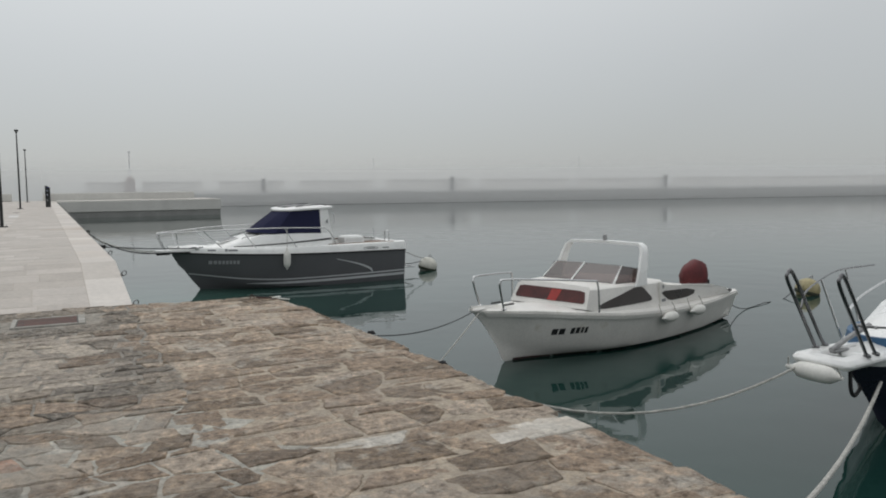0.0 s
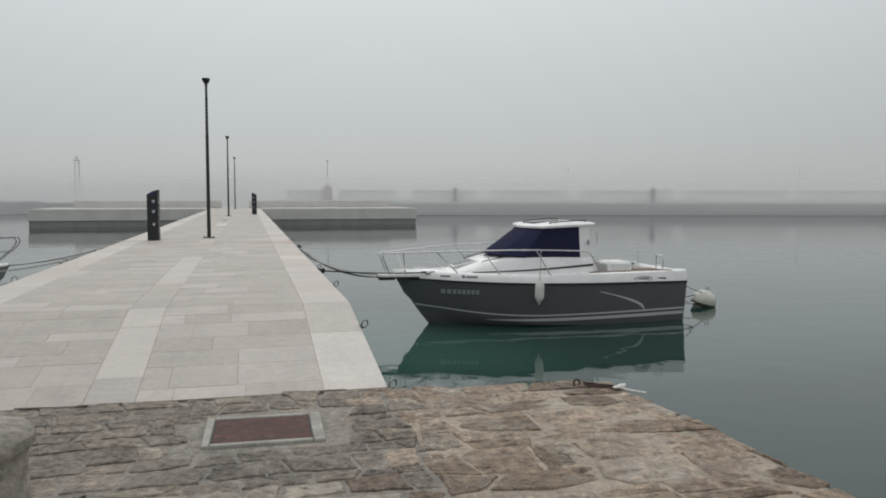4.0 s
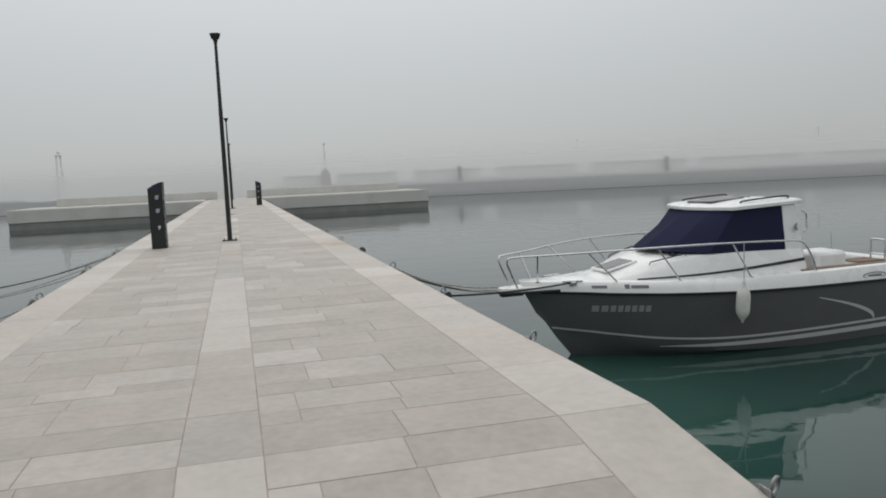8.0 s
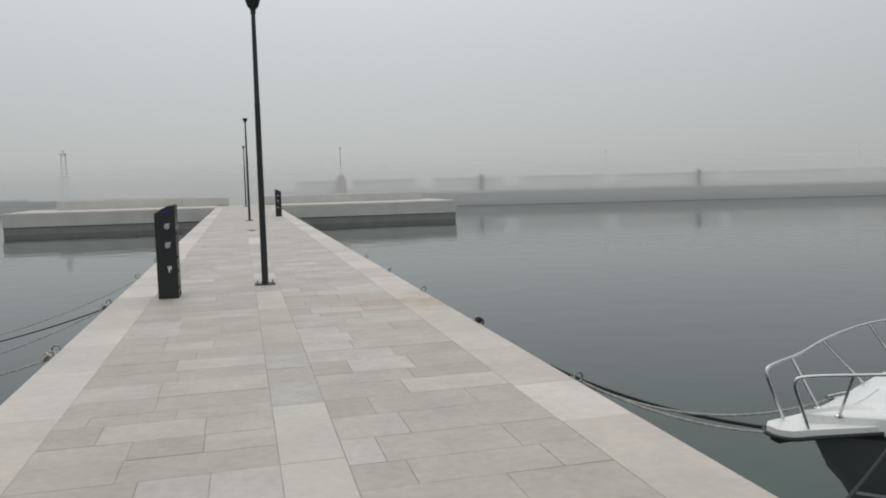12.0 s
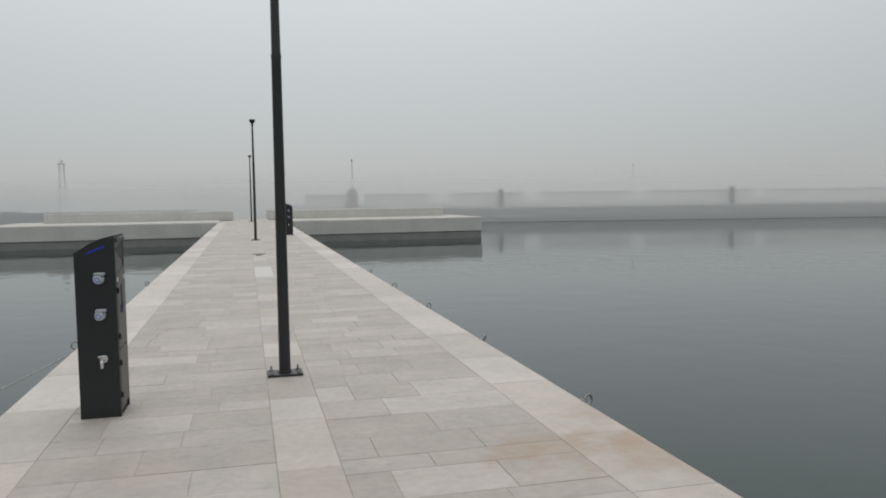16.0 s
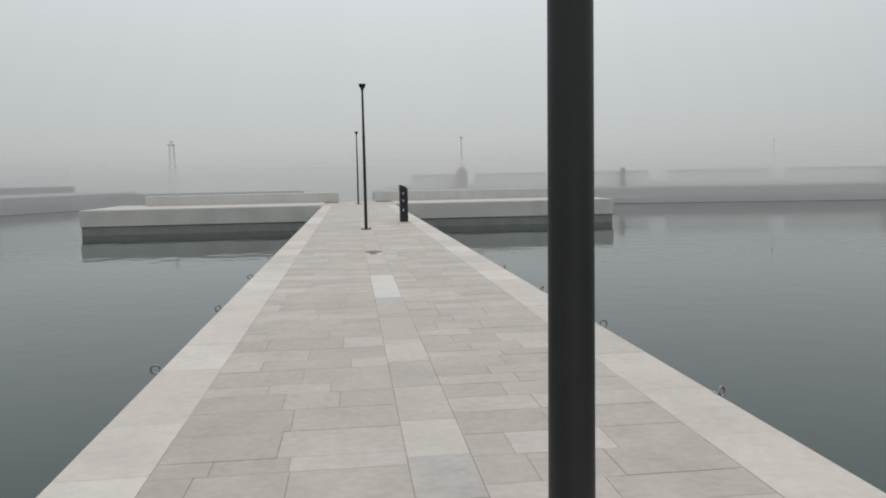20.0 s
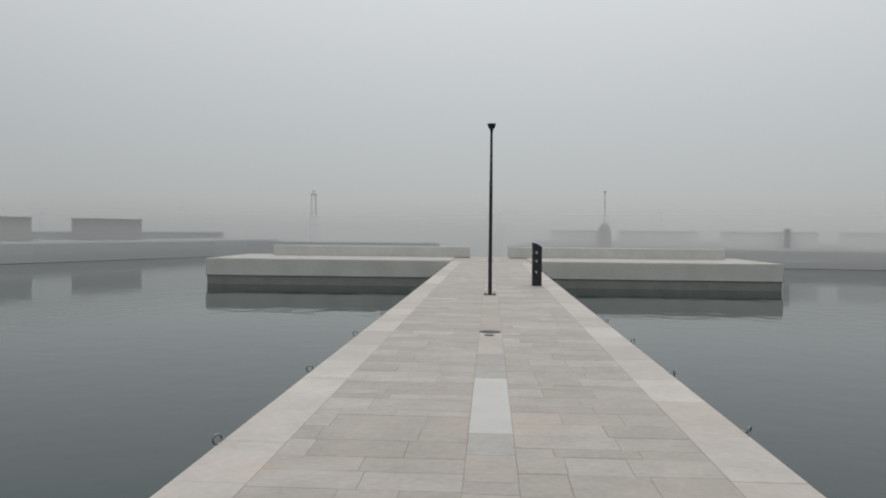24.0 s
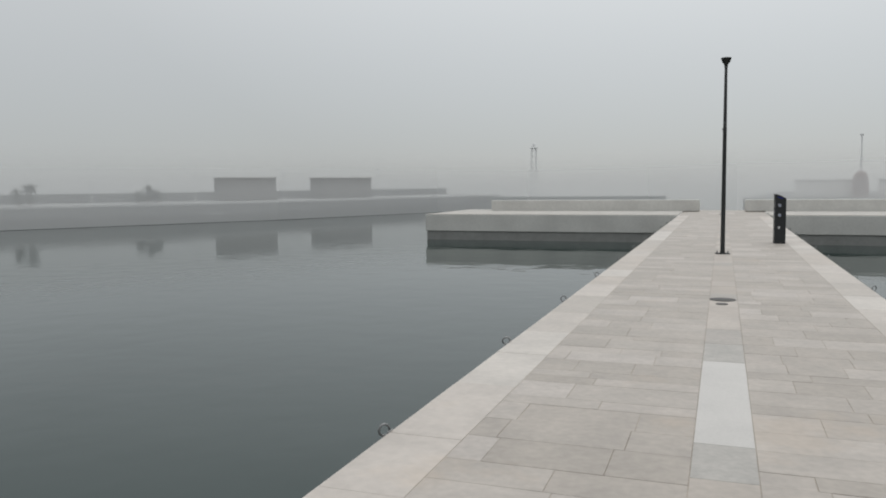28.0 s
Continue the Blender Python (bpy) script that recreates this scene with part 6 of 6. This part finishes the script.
rope([cw(5.15, 0.33, 1.03), (1.07, 16.98, 0.30)], 0.011, m_rope_dark, "dark mooring rope from the cruiser's bow cleat to a pier ring", 0.03)
rope([cw(5.9, -0.05, 0.93), (1.04, 22.06, 0.30)], 0.015, m_rope_dark, "dark slack mooring rope from the cruiser's bow to a pier ring", 0.19)
rope([cw(5.9, 0.02, 0.93), (1.06, 19.54, 0.32)], 0.010, m_rope, "grey mooring rope from the cruiser's bow to a pier ring", 0.10)
rope([cw(5.15, -0.33, 1.03), (1.06, 19.56, 0.30)], 0.010, m_rope, "grey mooring rope hanging slack under the cruiser's bow", 0.2)
rope([cw(0.05, 0.5, 0.85), (9.8, 19.7, WATER + 0.32)], 0.010, m_rope, "grey stern line from the cruiser to its buoy", 0.05)
rope([cw(0.05, -0.3, 0.4), (9.8, 19.8, WATER + 0.30)], 0.010, m_rope_dark, "dark stern line from the cruiser to its buoy", 0.12)
knot = thing("rope_knot", "dark knotted rope end on a pier ring", "rope knot")
part("coil", tube([(1.05 + 0.05 * math.cos(a) * (1 + 0.2 * math.sin(3 * a)), 16.95 + 0.06 * math.sin(a), 0.30 + 0.03 * math.sin(2.5 * a)) for a in np.linspace(0, 14, 60)], 0.013, 7), m_rope_dark, knot)
rope([sw(5.68, 0.05, 0.80), (3.08, 7.02, -0.93)], 0.009, m_rope, "pale mooring rope from the cuddy boat to the quay", 0.05)
rope([sw(5.68, -0.05, 0.80), (2.93, 7.05, -0.03)], 0.006, m_rope_dark, "dark mooring rope from the cuddy boat to the quay", 0.10)
rope([sw(0.0, 0.6, 0.5), (11.35, 9.95, WATER + 0.18), (12.0, 10.2, WATER + 0.015), (12.9, 10.5, WATER + 0.02), (13.6, 10.7, WATER - 0.02), (14.4, 10.88, WATER + 0.2)], 0.008, m_rope_dark, "dark slack stern line from the cuddy boat to a buoy")
rope([(6.10, 4.36, -0.13), (2.95, 5.60, -0.05)], 0.012, m_rope, "pale thick mooring rope from the day cruiser to the quay", 0.45)
rope([(6.8, 4.1, -0.35), (2.95, 2.1, -0.1)], 0.016, m_rope, "pale thick bow rope running to the quay's edge", 0.15)
for (a, b, dr, dark) in (((-6.15, 22.2, -0.1), (-3.19, 21.9, 0.32), 0.12, 0), ((-6.5, 22.5, -0.1), (-3.19, 24.95, 0.32), 0.25, 0), ((-5.95, 24.95, -0.18), (-3.19, 27.98, 0.32), 0.18, 0), ((-5.95, 24.85, -0.2), (-3.19, 24.98, 0.32), 0.1, 1), ((-6.8, 21.45, -0.12), (-3.18, 18.85, 0.32), 0.3, 0)):
    rope([a, b], 0.008, m_rope_dark if dark else m_rope, "mooring rope from a boat to a ring on the pier", dr)
k4 = thing("rope_knot", "dark mooring rope wound round a pier ring", "rope knot")
part("coil", tube([(1.035 + 0.035 * math.cos(a), 22.08 + 0.05 * math.sin(a * 0.7), 0.355 + 0.026 * math.sin(1.9 * a)) for a in np.linspace(0, 12, 50)], 0.008, 7), m_rope_dark, k4)
for y in (21.9, 24.97, 18.87):
    k2 = thing("rope_knot", "grey mooring rope wound round a pier ring", "rope knot")
    part("coil", tube([(-3.19 + 0.05 * math.cos(a), y + 0.10 * math.sin(a * 0.7), 0.34 + 0.035 * math.sin(1.9 * a)) for a in np.linspace(0, 16, 60)], 0.012, 7), m_rope, k2)
for x, y in ((2.94, 5.44), (2.93, 7.0)):
    k3 = thing("rope_knot", "black knotted rope end on the old quay's edge", "rope knot")
    part("coil", tube([(x + 0.022 * math.cos(a) * (1 + 0.3 * math.sin(2.3 * a)), y + 0.03 * math.sin(a * 0.8), 0.010 + 0.009 * math.sin(1.7 * a)) for a in np.linspace(0, 15, 60)], 0.008, 7), m_rope_dark, k3)
for x, y in ((2.45, 10.07),):
    ir = thing("quay_ring", "rusty iron ring bolt at the old quay's edge", "mooring ring", pose(x, y, -0.012), group="iron rings on the old quay")
    part("ring", moved(tube([(0.032 * math.cos(a), 0.032 * math.sin(a), 0) for a in np.linspace(0, 2 * math.pi, 16, endpoint=False)], 0.008, 7, True), pose(0, 0, 0.034, 78, 10, 20)), m_iron, ir)
    part("bolt", lathe([(0.015, -0.02), (0.015, 0.014), (0.009, 0.02)], 10), m_iron, ir, at=pose(-0.035, 0, 0))

tangle = thing("rope_scraps", "frayed old rope tied to a rusty ring on the quay's corner", "rope")
rs = random.Random(5)
for i, (p, q, m) in enumerate((((2.50, 10.06, 0.03), (2.74, 9.92, 0.02), m_rope_dark), ((2.50, 10.04, 0.02), (2.72, 9.88, 0.015), m_iron), ((2.70, 9.92, 0.02), (2.86, 9.70, 0.012), m_fender))):
    part("strand", tube(sag(p, q, 0.004, 8), 0.008, 6), m, tangle)
for i in range(4):
    x, y = 2.74 + rs.uniform(-0.04, 0.05), 9.88 + rs.uniform(-0.04, 0.04)
    pts = [(x + 0.03 * math.cos(q * 1.7 + i), y + 0.025 * math.sin(q * 1.9 + i), 0.022 + 0.004 * (q % 3)) for q in range(8)]
    part("frayed_knot", tube(spline(pts, 4), 0.009, 6), m_fender, tangle)

# ---- stones of the old quay ----
def shrink(poly, gap):
    """Moves the edges inward and rounds the corners a little."""
    c = sum(poly, Vector((0, 0))) / len(poly)
    hx, hy = (max((max(q[a] for q in poly) - min(q[a] for q in poly)) / 2, 0.02) for a in (0, 1))
    kx, ky = max(0.3, 1 - gap / hx), max(0.3, 1 - gap / hy)
    base = [c + Vector(((q.x - c.x) * kx, (q.y - c.y) * ky)) for q in poly]
    pts = []
    for i, q in enumerate(base):
        nx = base[(i + 1) % len(base)]
        pts.append(q)
        ln = (nx - q).length
        m = int(ln / 0.065)
        for j in range(1, m + 1):
            p = q.lerp(nx, j / (m + 1))
            side = Vector((-(nx - q).y, (nx - q).x)) / max(ln, 1e-3)
            pts.append(p + side * random.uniform(-0.009, 0.010))
    out = []
    for i, q in enumerate(pts):
        a, b = pts[i - 1], pts[(i + 1) % len(pts)]
        if min((a - q).length, (b - q).length) > 0.09:
            out += [q.lerp(a, 0.15), q.lerp(b, 0.15)]
        else:
            out.append(q)
    return c, out


def stone(poly, gap, top, bev):
    c, o = shrink(poly, gap)
    n, tx, ty = len(o), random.uniform(-0.035, 0.035), random.uniform(-0.035, 0.035)
    tip = lambda q, k, z: ((q.x - c.x) * k, (q.y - c.y) * k, z + ((q.x - c.x) * tx + (q.y - c.y) * ty) * k)
    v = [(q.x - c.x, q.y - c.y, -0.035) for q in o]
    v += [tip(q, 1.0, top - bev) for q in o]
    v += [tip(q, 0.94, top + random.uniform(-0.005, 0.004)) for q in o]
    v += [tip(q, 0.5, top + random.uniform(-0.005, 0.007)) for q in o]
    v.append((0, 0, top + random.uniform(-0.003, 0.006)))
    f = []
    for i in range(n):
        j = (i + 1) % n
        f += [(i, j, n + j, n + i), (n + i, n + j, 2 * n + j, 2 * n + i), (2 * n + i, 2 * n + j, 3 * n + j, 3 * n + i), (3 * n + i, 3 * n + j, 4 * n)]
    return c, v, f


def quick(verts, faces, material):
    me = bpy.data.meshes.new("piece")
    me.from_pydata(verts, [], faces)
    me.materials.append(material)
    return me


rnd = random.Random(7)
polys = []


def course_line(y, seed, wild):
    """An uneven line of joints between two courses."""
    r = random.Random(seed + 900)
    a, b, c = r.uniform(0, 6.28), r.uniform(0, 6.28), r.uniform(-0.03, 0.03)
    return lambda x: y + c * math.sin(x * 0.9 + b) + wild * (math.sin(x * 3.4 + a) + 0.6 * math.sin(x * 7.3 + b))


def seam(y):
    """Where the setts of the land side meet the larger blocks."""
    return 0.88 + 0.10 * math.sin(y * 2.1 + 1.0) * (2.2 if y < 5.8 else 0.4) + 0.05 * math.sin(y * 6.3)


# rough courses of four-cornered stones: small setts on the land side, larger blocks along the quay's edge, flagstones between the bollard and the hatch
for side, (xa, xb, lo, hi, wlo, whi) in enumerate(((-15.9, 0.9, 0.15, 0.27, 0.15, 0.42), (0.9, 3.06, 0.22, 0.42, 0.26, 0.70))):
    y, row = -2.6, 0
    low = course_line(y, side * 500, 0.02)
    while y < 10.6:
        y += rnd.uniform(lo, hi) * (1.25 if side == 0 and rnd.random() < 0.2 else 1.0)
        row += 1
        wild = side or y < 5.8
        up = course_line(y, side * 500 + row, 0.055 if wild else 0.024)
        x, xlo, xup, skew = xa, xa, xa, 0.10 if wild else 0.05
        if side:
            x, xlo, xup = seam(y), seam(low(xa)), seam(up(xa))
        while x < xb:
            w = rnd.uniform(wlo, whi)
            if -0.55 < x < 0.45 and 6.3 < y < 8.3:
                w *= 1.35
            if 0.3 < x < 0.9 and y > 6.0:
                w = rnd.uniform(0.16, 0.30)
            x = x + w if xb - x - w > wlo * 0.7 else xb
            nlo, nup = (x + rnd.uniform(-skew, skew), x + rnd.uniform(-skew, skew)) if x < xb else ((xb, xb) if side else (seam(low(xb)), seam(up(xb))))
            quad = [Vector((xlo, low(xlo))), Vector((nlo, low(nlo))), Vector((nup, up(nup))), Vector((xup, up(xup)))]
            d = rnd.random()
            if d < 0.16 and side == 1 and w > 0.36:        # two thin stones, one above the other
                u, v = rnd.uniform(0.35, 0.65), rnd.uniform(0.35, 0.65)
                p, q = quad[0].lerp(quad[3], u), quad[1].lerp(quad[2], v)
                polys += [[quad[0], quad[1], q, p], [p, q, quad[2], quad[3]]]
            elif d < (0.75 if wild else 0.40):                                 # a knocked-off corner
                k = rnd.randrange(4)
                a, b, c = quad[k - 1], quad[k], quad[(k + 1) % 4]
                polys.append(quad[:k] + [b.lerp(a, rnd.uniform(0.2, 0.48)), b.lerp(c, rnd.uniform(0.2, 0.48))] + quad[k + 1:])
            else:
                polys.append(quad)
            xlo, xup = nlo, nup
        low = up
sites = [sum(p, Vector((0, 0))) / len(p) for p in polys]
SPECIAL = {(1.68, 3.84): "white", (2.70, 3.58): "white", (-0.19, 4.60): "red", (0.90, 3.64): "dark", (0.69, 5.20): "dark", (1.29, 3.84): "dark", (0.3, 5.7): "dark", (1.90, 5.58): "dark", (0.6, 8.3): "dark", (0.72, 8.05): "dark", (0.45, 7.2): "dark", (0.1, 6.9): "dark"}
chosen = {min(range(len(sites)), key=lambda i: (sites[i] - Vector(k)).length): v for k, v in SPECIAL.items()}


def quay_edge(y):
    return 3.0 - 0.012 * (y - 2.5) + 0.018 * math.sin(y * 2.3) + 0.014 * math.sin(y * 5.1) - 0.04 * max(0, y - 7.0)


joined, count = {}, {"edge_block": 0, "paving_stone": 0}
for i, s in enumerate(sites):
    poly = polys[i]
    lim_y = 10.39 if s.x < 1.0 else 10.39 - (s.x - 1.0) * 0.11
    poly = [Vector((min(q.x, quay_edge(q.y)), min(q.y, lim_y + 0.04 * math.sin(q.x * 6)))) for q in poly]
    if max(q.x for q in poly) - min(q.x for q in poly) < 0.08 or max(q.y for q in poly) - min(q.y for q in poly) < 0.06:
        continue
    if -0.47 < s.x < 0.46 and 9.08 < s.y < 9.92:
        continue
    if (s - Vector((-1.24, 7.92))).length < 0.2:
        continue
    mid = sum(poly, Vector((0, 0))) / len(poly)
    if mid.x > seam(mid.y) + rnd.gauss(0, 0.13):
        m, top, gap = m_brown, rnd.uniform(-0.003, 0.007), rnd.uniform(0.006, 0.022)
    elif mid.y < 5.7:
        m, top, gap = (m_brown if rnd.random() < 0.5 + 0.5 * max(0.0, min(1.0, mid.x + 0.3)) else m_grey), rnd.uniform(0.002, 0.010), rnd.uniform(0.006, 0.018)
    elif 6.2 < mid.y < 8.4 and -0.6 < mid.x < 0.45:
        m, top, gap = m_flag, rnd.uniform(-0.001, 0.004), rnd.uniform(0.010, 0.018)
    else:
        m, top, gap = m_grey, rnd.uniform(-0.004, 0.010), rnd.uniform(0.008, 0.018)
    if i in chosen:
        m = {"white": m_whitestone, "red": m_redstone, "dark": m_darkstone}[chosen[i]]
    c, v, f = stone(poly, gap, top, 0.007)
    kind = "edge_block" if c.x > seam(c.y) else "paving_stone"
    if i in chosen or count[kind] < 290 and c.y > 1.6 and c.x > (-0.9 if c.y < 5.6 else -1.9):
        ob = new(kind, quick(v, f, m))
        ob.parent, ob.location = old_quay, (c.x, c.y, 0)
        count[kind] += 1
    else:
        far_v, far_f = joined.setdefault("grey" if m in (m_grey, m_flag) else "brown", ([], []))
        o = len(far_v)
        far_v += [(a + c.x, b + c.y, d) for a, b, d in v]
        far_f += [tuple(k + o for k in q) for q in f]
for tone, (v, f) in joined.items():
    rest = new("stone_paving", quick(v, f, m_grey_far if tone == "grey" else m_brown_far))
    rest.parent = old_quay
    tagged(rest, "rough " + tone + " quay stones in lime mortar", kind="stuff")

# ---- limestone pavers of the pier ----


def slab_mesh(w, d, h, material, slope=0.0):
    """A paver w wide and d deep with small chamfers, its top at height 0, following the ramp's slope."""
    b = 0.0016
    v = [(-w / 2, -d / 2, -h), (w / 2, -d / 2, -h), (w / 2, d / 2, -h), (-w / 2, d / 2, -h), (-w / 2, -d / 2, -b), (w / 2, -d / 2, -b), (w / 2, d / 2, -b), (-w / 2, d / 2, -b), (-w / 2 + b, -d / 2 + b, 0), (w / 2 - b, -d / 2 + b, 0), (w / 2 - b, d / 2 - b, 0), (-w / 2 + b, d / 2 - b, 0)]
    v = [(x, yy, z + slope * yy) for x, yy, z in v]
    f = [(8, 9, 10, 11)] + [(a, (a + 1) % 4, 4 + (a + 1) % 4, 4 + a) for a in range(4)] + [(4 + a, 4 + (a + 1) % 4, 8 + (a + 1) % 4, 8 + a) for a in range(4)]
    return v, f


decks = {}
for key, y0, y1 in (("ramp", RAMP0, RAMP1), ("deck_1", RAMP1, 22.0), ("deck_2", 22.0, 31.0), ("deck_3", 31.0, 40.0)):
    decks[key] = [thing("pier_" + key, "pale beige limestone paving of the pier", "paving", kind="structure"), y0, y1, 0]
far = {"white": ([], []), "blue": ([], []), "pale": ([], []), "pave": ([], []), "edge": ([], []), "strip": ([], [])}
mats = {"white": (m_white, m_white), "blue": (m_blue, m_blue), "pale": (m_pale, m_pale), "pave": (m_pave, m_pave_far), "edge": (m_edge, m_edge_far), "strip": (m_strip, m_strip_far)}
cache = {}
J = 0.0021


def lay(kind, x0, x1, y0, y1):
    w, d = x1 - x0 - 2 * J, y1 - y0 - 2 * J
    if w < 0.03 or d < 0.03:
        return
    cx, cy = (x0 + x1) / 2, (y0 + y1) / 2
    slope = DECK / (RAMP1 - RAMP0) if cy < RAMP1 else 0.0
    z = deck_z(cy) + rnd.uniform(-0.0012, 0.0012)
    for key, rec in decks.items():
        if rec[1] <= cy < rec[2] and rec[3] < 300:
            rec[3] += 1
            tag = (kind, round(w, 3), round(d, 3), slope > 0)
            if tag not in cache:
                cache[tag] = quick(*slab_mesh(w, d, 0.05 if kind != "edge" else 0.07, None, slope), mats[kind][0])
            ob = new("kerb_slab" if kind == "edge" else "paver", cache[tag])
            ob.parent, ob.location = rec[0], (cx, cy, z)
            return
    v, f = far[kind]
    o = len(v)
    a, b = slab_mesh(w, d, 0.05, None, slope)
    v += [(p[0] + cx, p[1] + cy, p[2] + z) for p in a]
    f += [tuple(k + o for k in q) for q in b]


def runs(y0, y1, lo, hi):
    """Course boundaries from y0 to y1, with a joint at the top of the ramp."""
    out, y = [y0], y0
    for stop in ((RAMP1, y1) if y0 < RAMP1 < y1 else (y1,)):
        while stop - y > hi:
            y += round(rnd.uniform(lo, hi), 2)
            out.append(y)
        if stop - y > 0.08:
            out.append(stop)
        y = out[-1] = stop
    return out


def courses(y0, y1):
    """Courses of the paving: mostly wide ones, now and then a narrow one, with a joint at the top of the ramp."""
    out, y = [y0], y0
    for stop in (RAMP1, y1):
        while stop - y > 0.62:
            y += round(rnd.uniform(0.20, 0.27) if rnd.random() < 0.22 else rnd.uniform(0.32, 0.47), 2)
            out.append(y)
        if stop - y > 0.47:
            out.append((y + stop) / 2)
        out.append(stop)
        y = stop
    return out


LE, CS0, CS1, RE = XL + 0.50, -1.265, -0.905, XR - 0.50
KERB_WEST = (RAMP0, 11.6, RAMP1, 13.9, 15.1, 16.2, 17.4, 18.5, 19.7, 21.1, 22.2, 23.1, 24.4, 25.6, 26.8, 28.1, 28.9, 29.8, 31.25, 32.25, 33.38, 34.33, 35.68, 36.88)
KERB_EAST = (RAMP0, 11.8, RAMP1, 13.8, 15.0, 16.1, 17.0, 18.57, 19.47, 20.7, 21.63, 22.98, 23.94, 25.36, 26.34, 27.65, 29.0, 30.0, 31.15, 32.7, 33.68, 34.83, 36.08, 37.18)
for x0, x1, r in ((XL, LE, KERB_WEST), (RE, XR, KERB_EAST)):
    r = list(r) + runs(r[-1], ARM0, 0.9, 1.5)[1:]
    for a, b in zip(r, r[1:]):
        lay("edge", x0, x1, a, b)
# the middle strip: each slab's far end and its stone
STRIP_RUN = ((10.9, "strip"), (11.45, "pale"), (12.18, "pale"), (RAMP1, "pale"), (13.5, "strip"), (14.2, "strip"), (15.1, "strip"), (16.0, "pale"), (16.87, "pale"), (17.46, "pale"), (18.36, "pale"), (19.5, "pale"), (20.15, "blue"), (20.6, "strip"), (21.15, "blue"), (21.65, "strip"), (22.78, "strip"), (23.8, "strip"), (24.8, "strip"), (25.4, "pale"), (26.1, "strip"), (27.0, "strip"), (27.7, "pale"), (28.35, "strip"), (28.95, "blue"), (29.6, "pale"), (30.4, "strip"), (31.2, "strip"), (32.1, "strip"), (33.3, "strip"), (33.53, "strip"), (34.13, "strip"), (34.73, "blue"), (35.88, "white"), (37.08, "white"), (37.88, "blue"))
a = RAMP0
for b, kind in STRIP_RUN:
    lay(kind, CS0, CS1, a, b)
    a = b
r = runs(a, ARM0, 0.5, 0.9)
for a, b in zip(r, r[1:]):
    lay("strip", CS0, CS1, a, b)
for x0, x1 in ((LE, CS0), (CS1, RE)):
    r = courses(RAMP0, ARM0)
    for a, b in zip(r, r[1:]):
        if a > 45:
            parts_ = [x0, (x0 + x1) / 2 + rnd.uniform(-0.25, 0.25), x1]
        else:
            parts_ = [x0]
            if rnd.random() < 0.35:
                parts_.append(x0 + round(rnd.uniform(0.18, 0.34), 2))
            while x1 - parts_[-1] > 0.95:
                parts_.append(parts_[-1] + round(rnd.uniform(0.42, 0.80), 2))
            if x1 - parts_[-1] > 0.7 and rnd.random() < 0.3:
                parts_.append((parts_[-1] + x1) / 2)
            parts_.append(x1)
        for c, d in zip(parts_, parts_[1:]):
            lay("pave", c, d, a, b)
r = runs(ARM0, PIER_END, 0.4, 0.7)
for a, b in zip(r, r[1:]):
    for c, d in ((XL, -1.8), (-1.8, -0.5), (-0.5, XR)):
        lay("pave", c, d, a, b)
for kind, (v, f) in far.items():
    if not v:
        continue
    ob = new("paving_rest", quick(v, f, mats[kind][1]))
    ob.parent = pier
    tagged(ob, "pale limestone pavers further along the pier", kind="stuff")
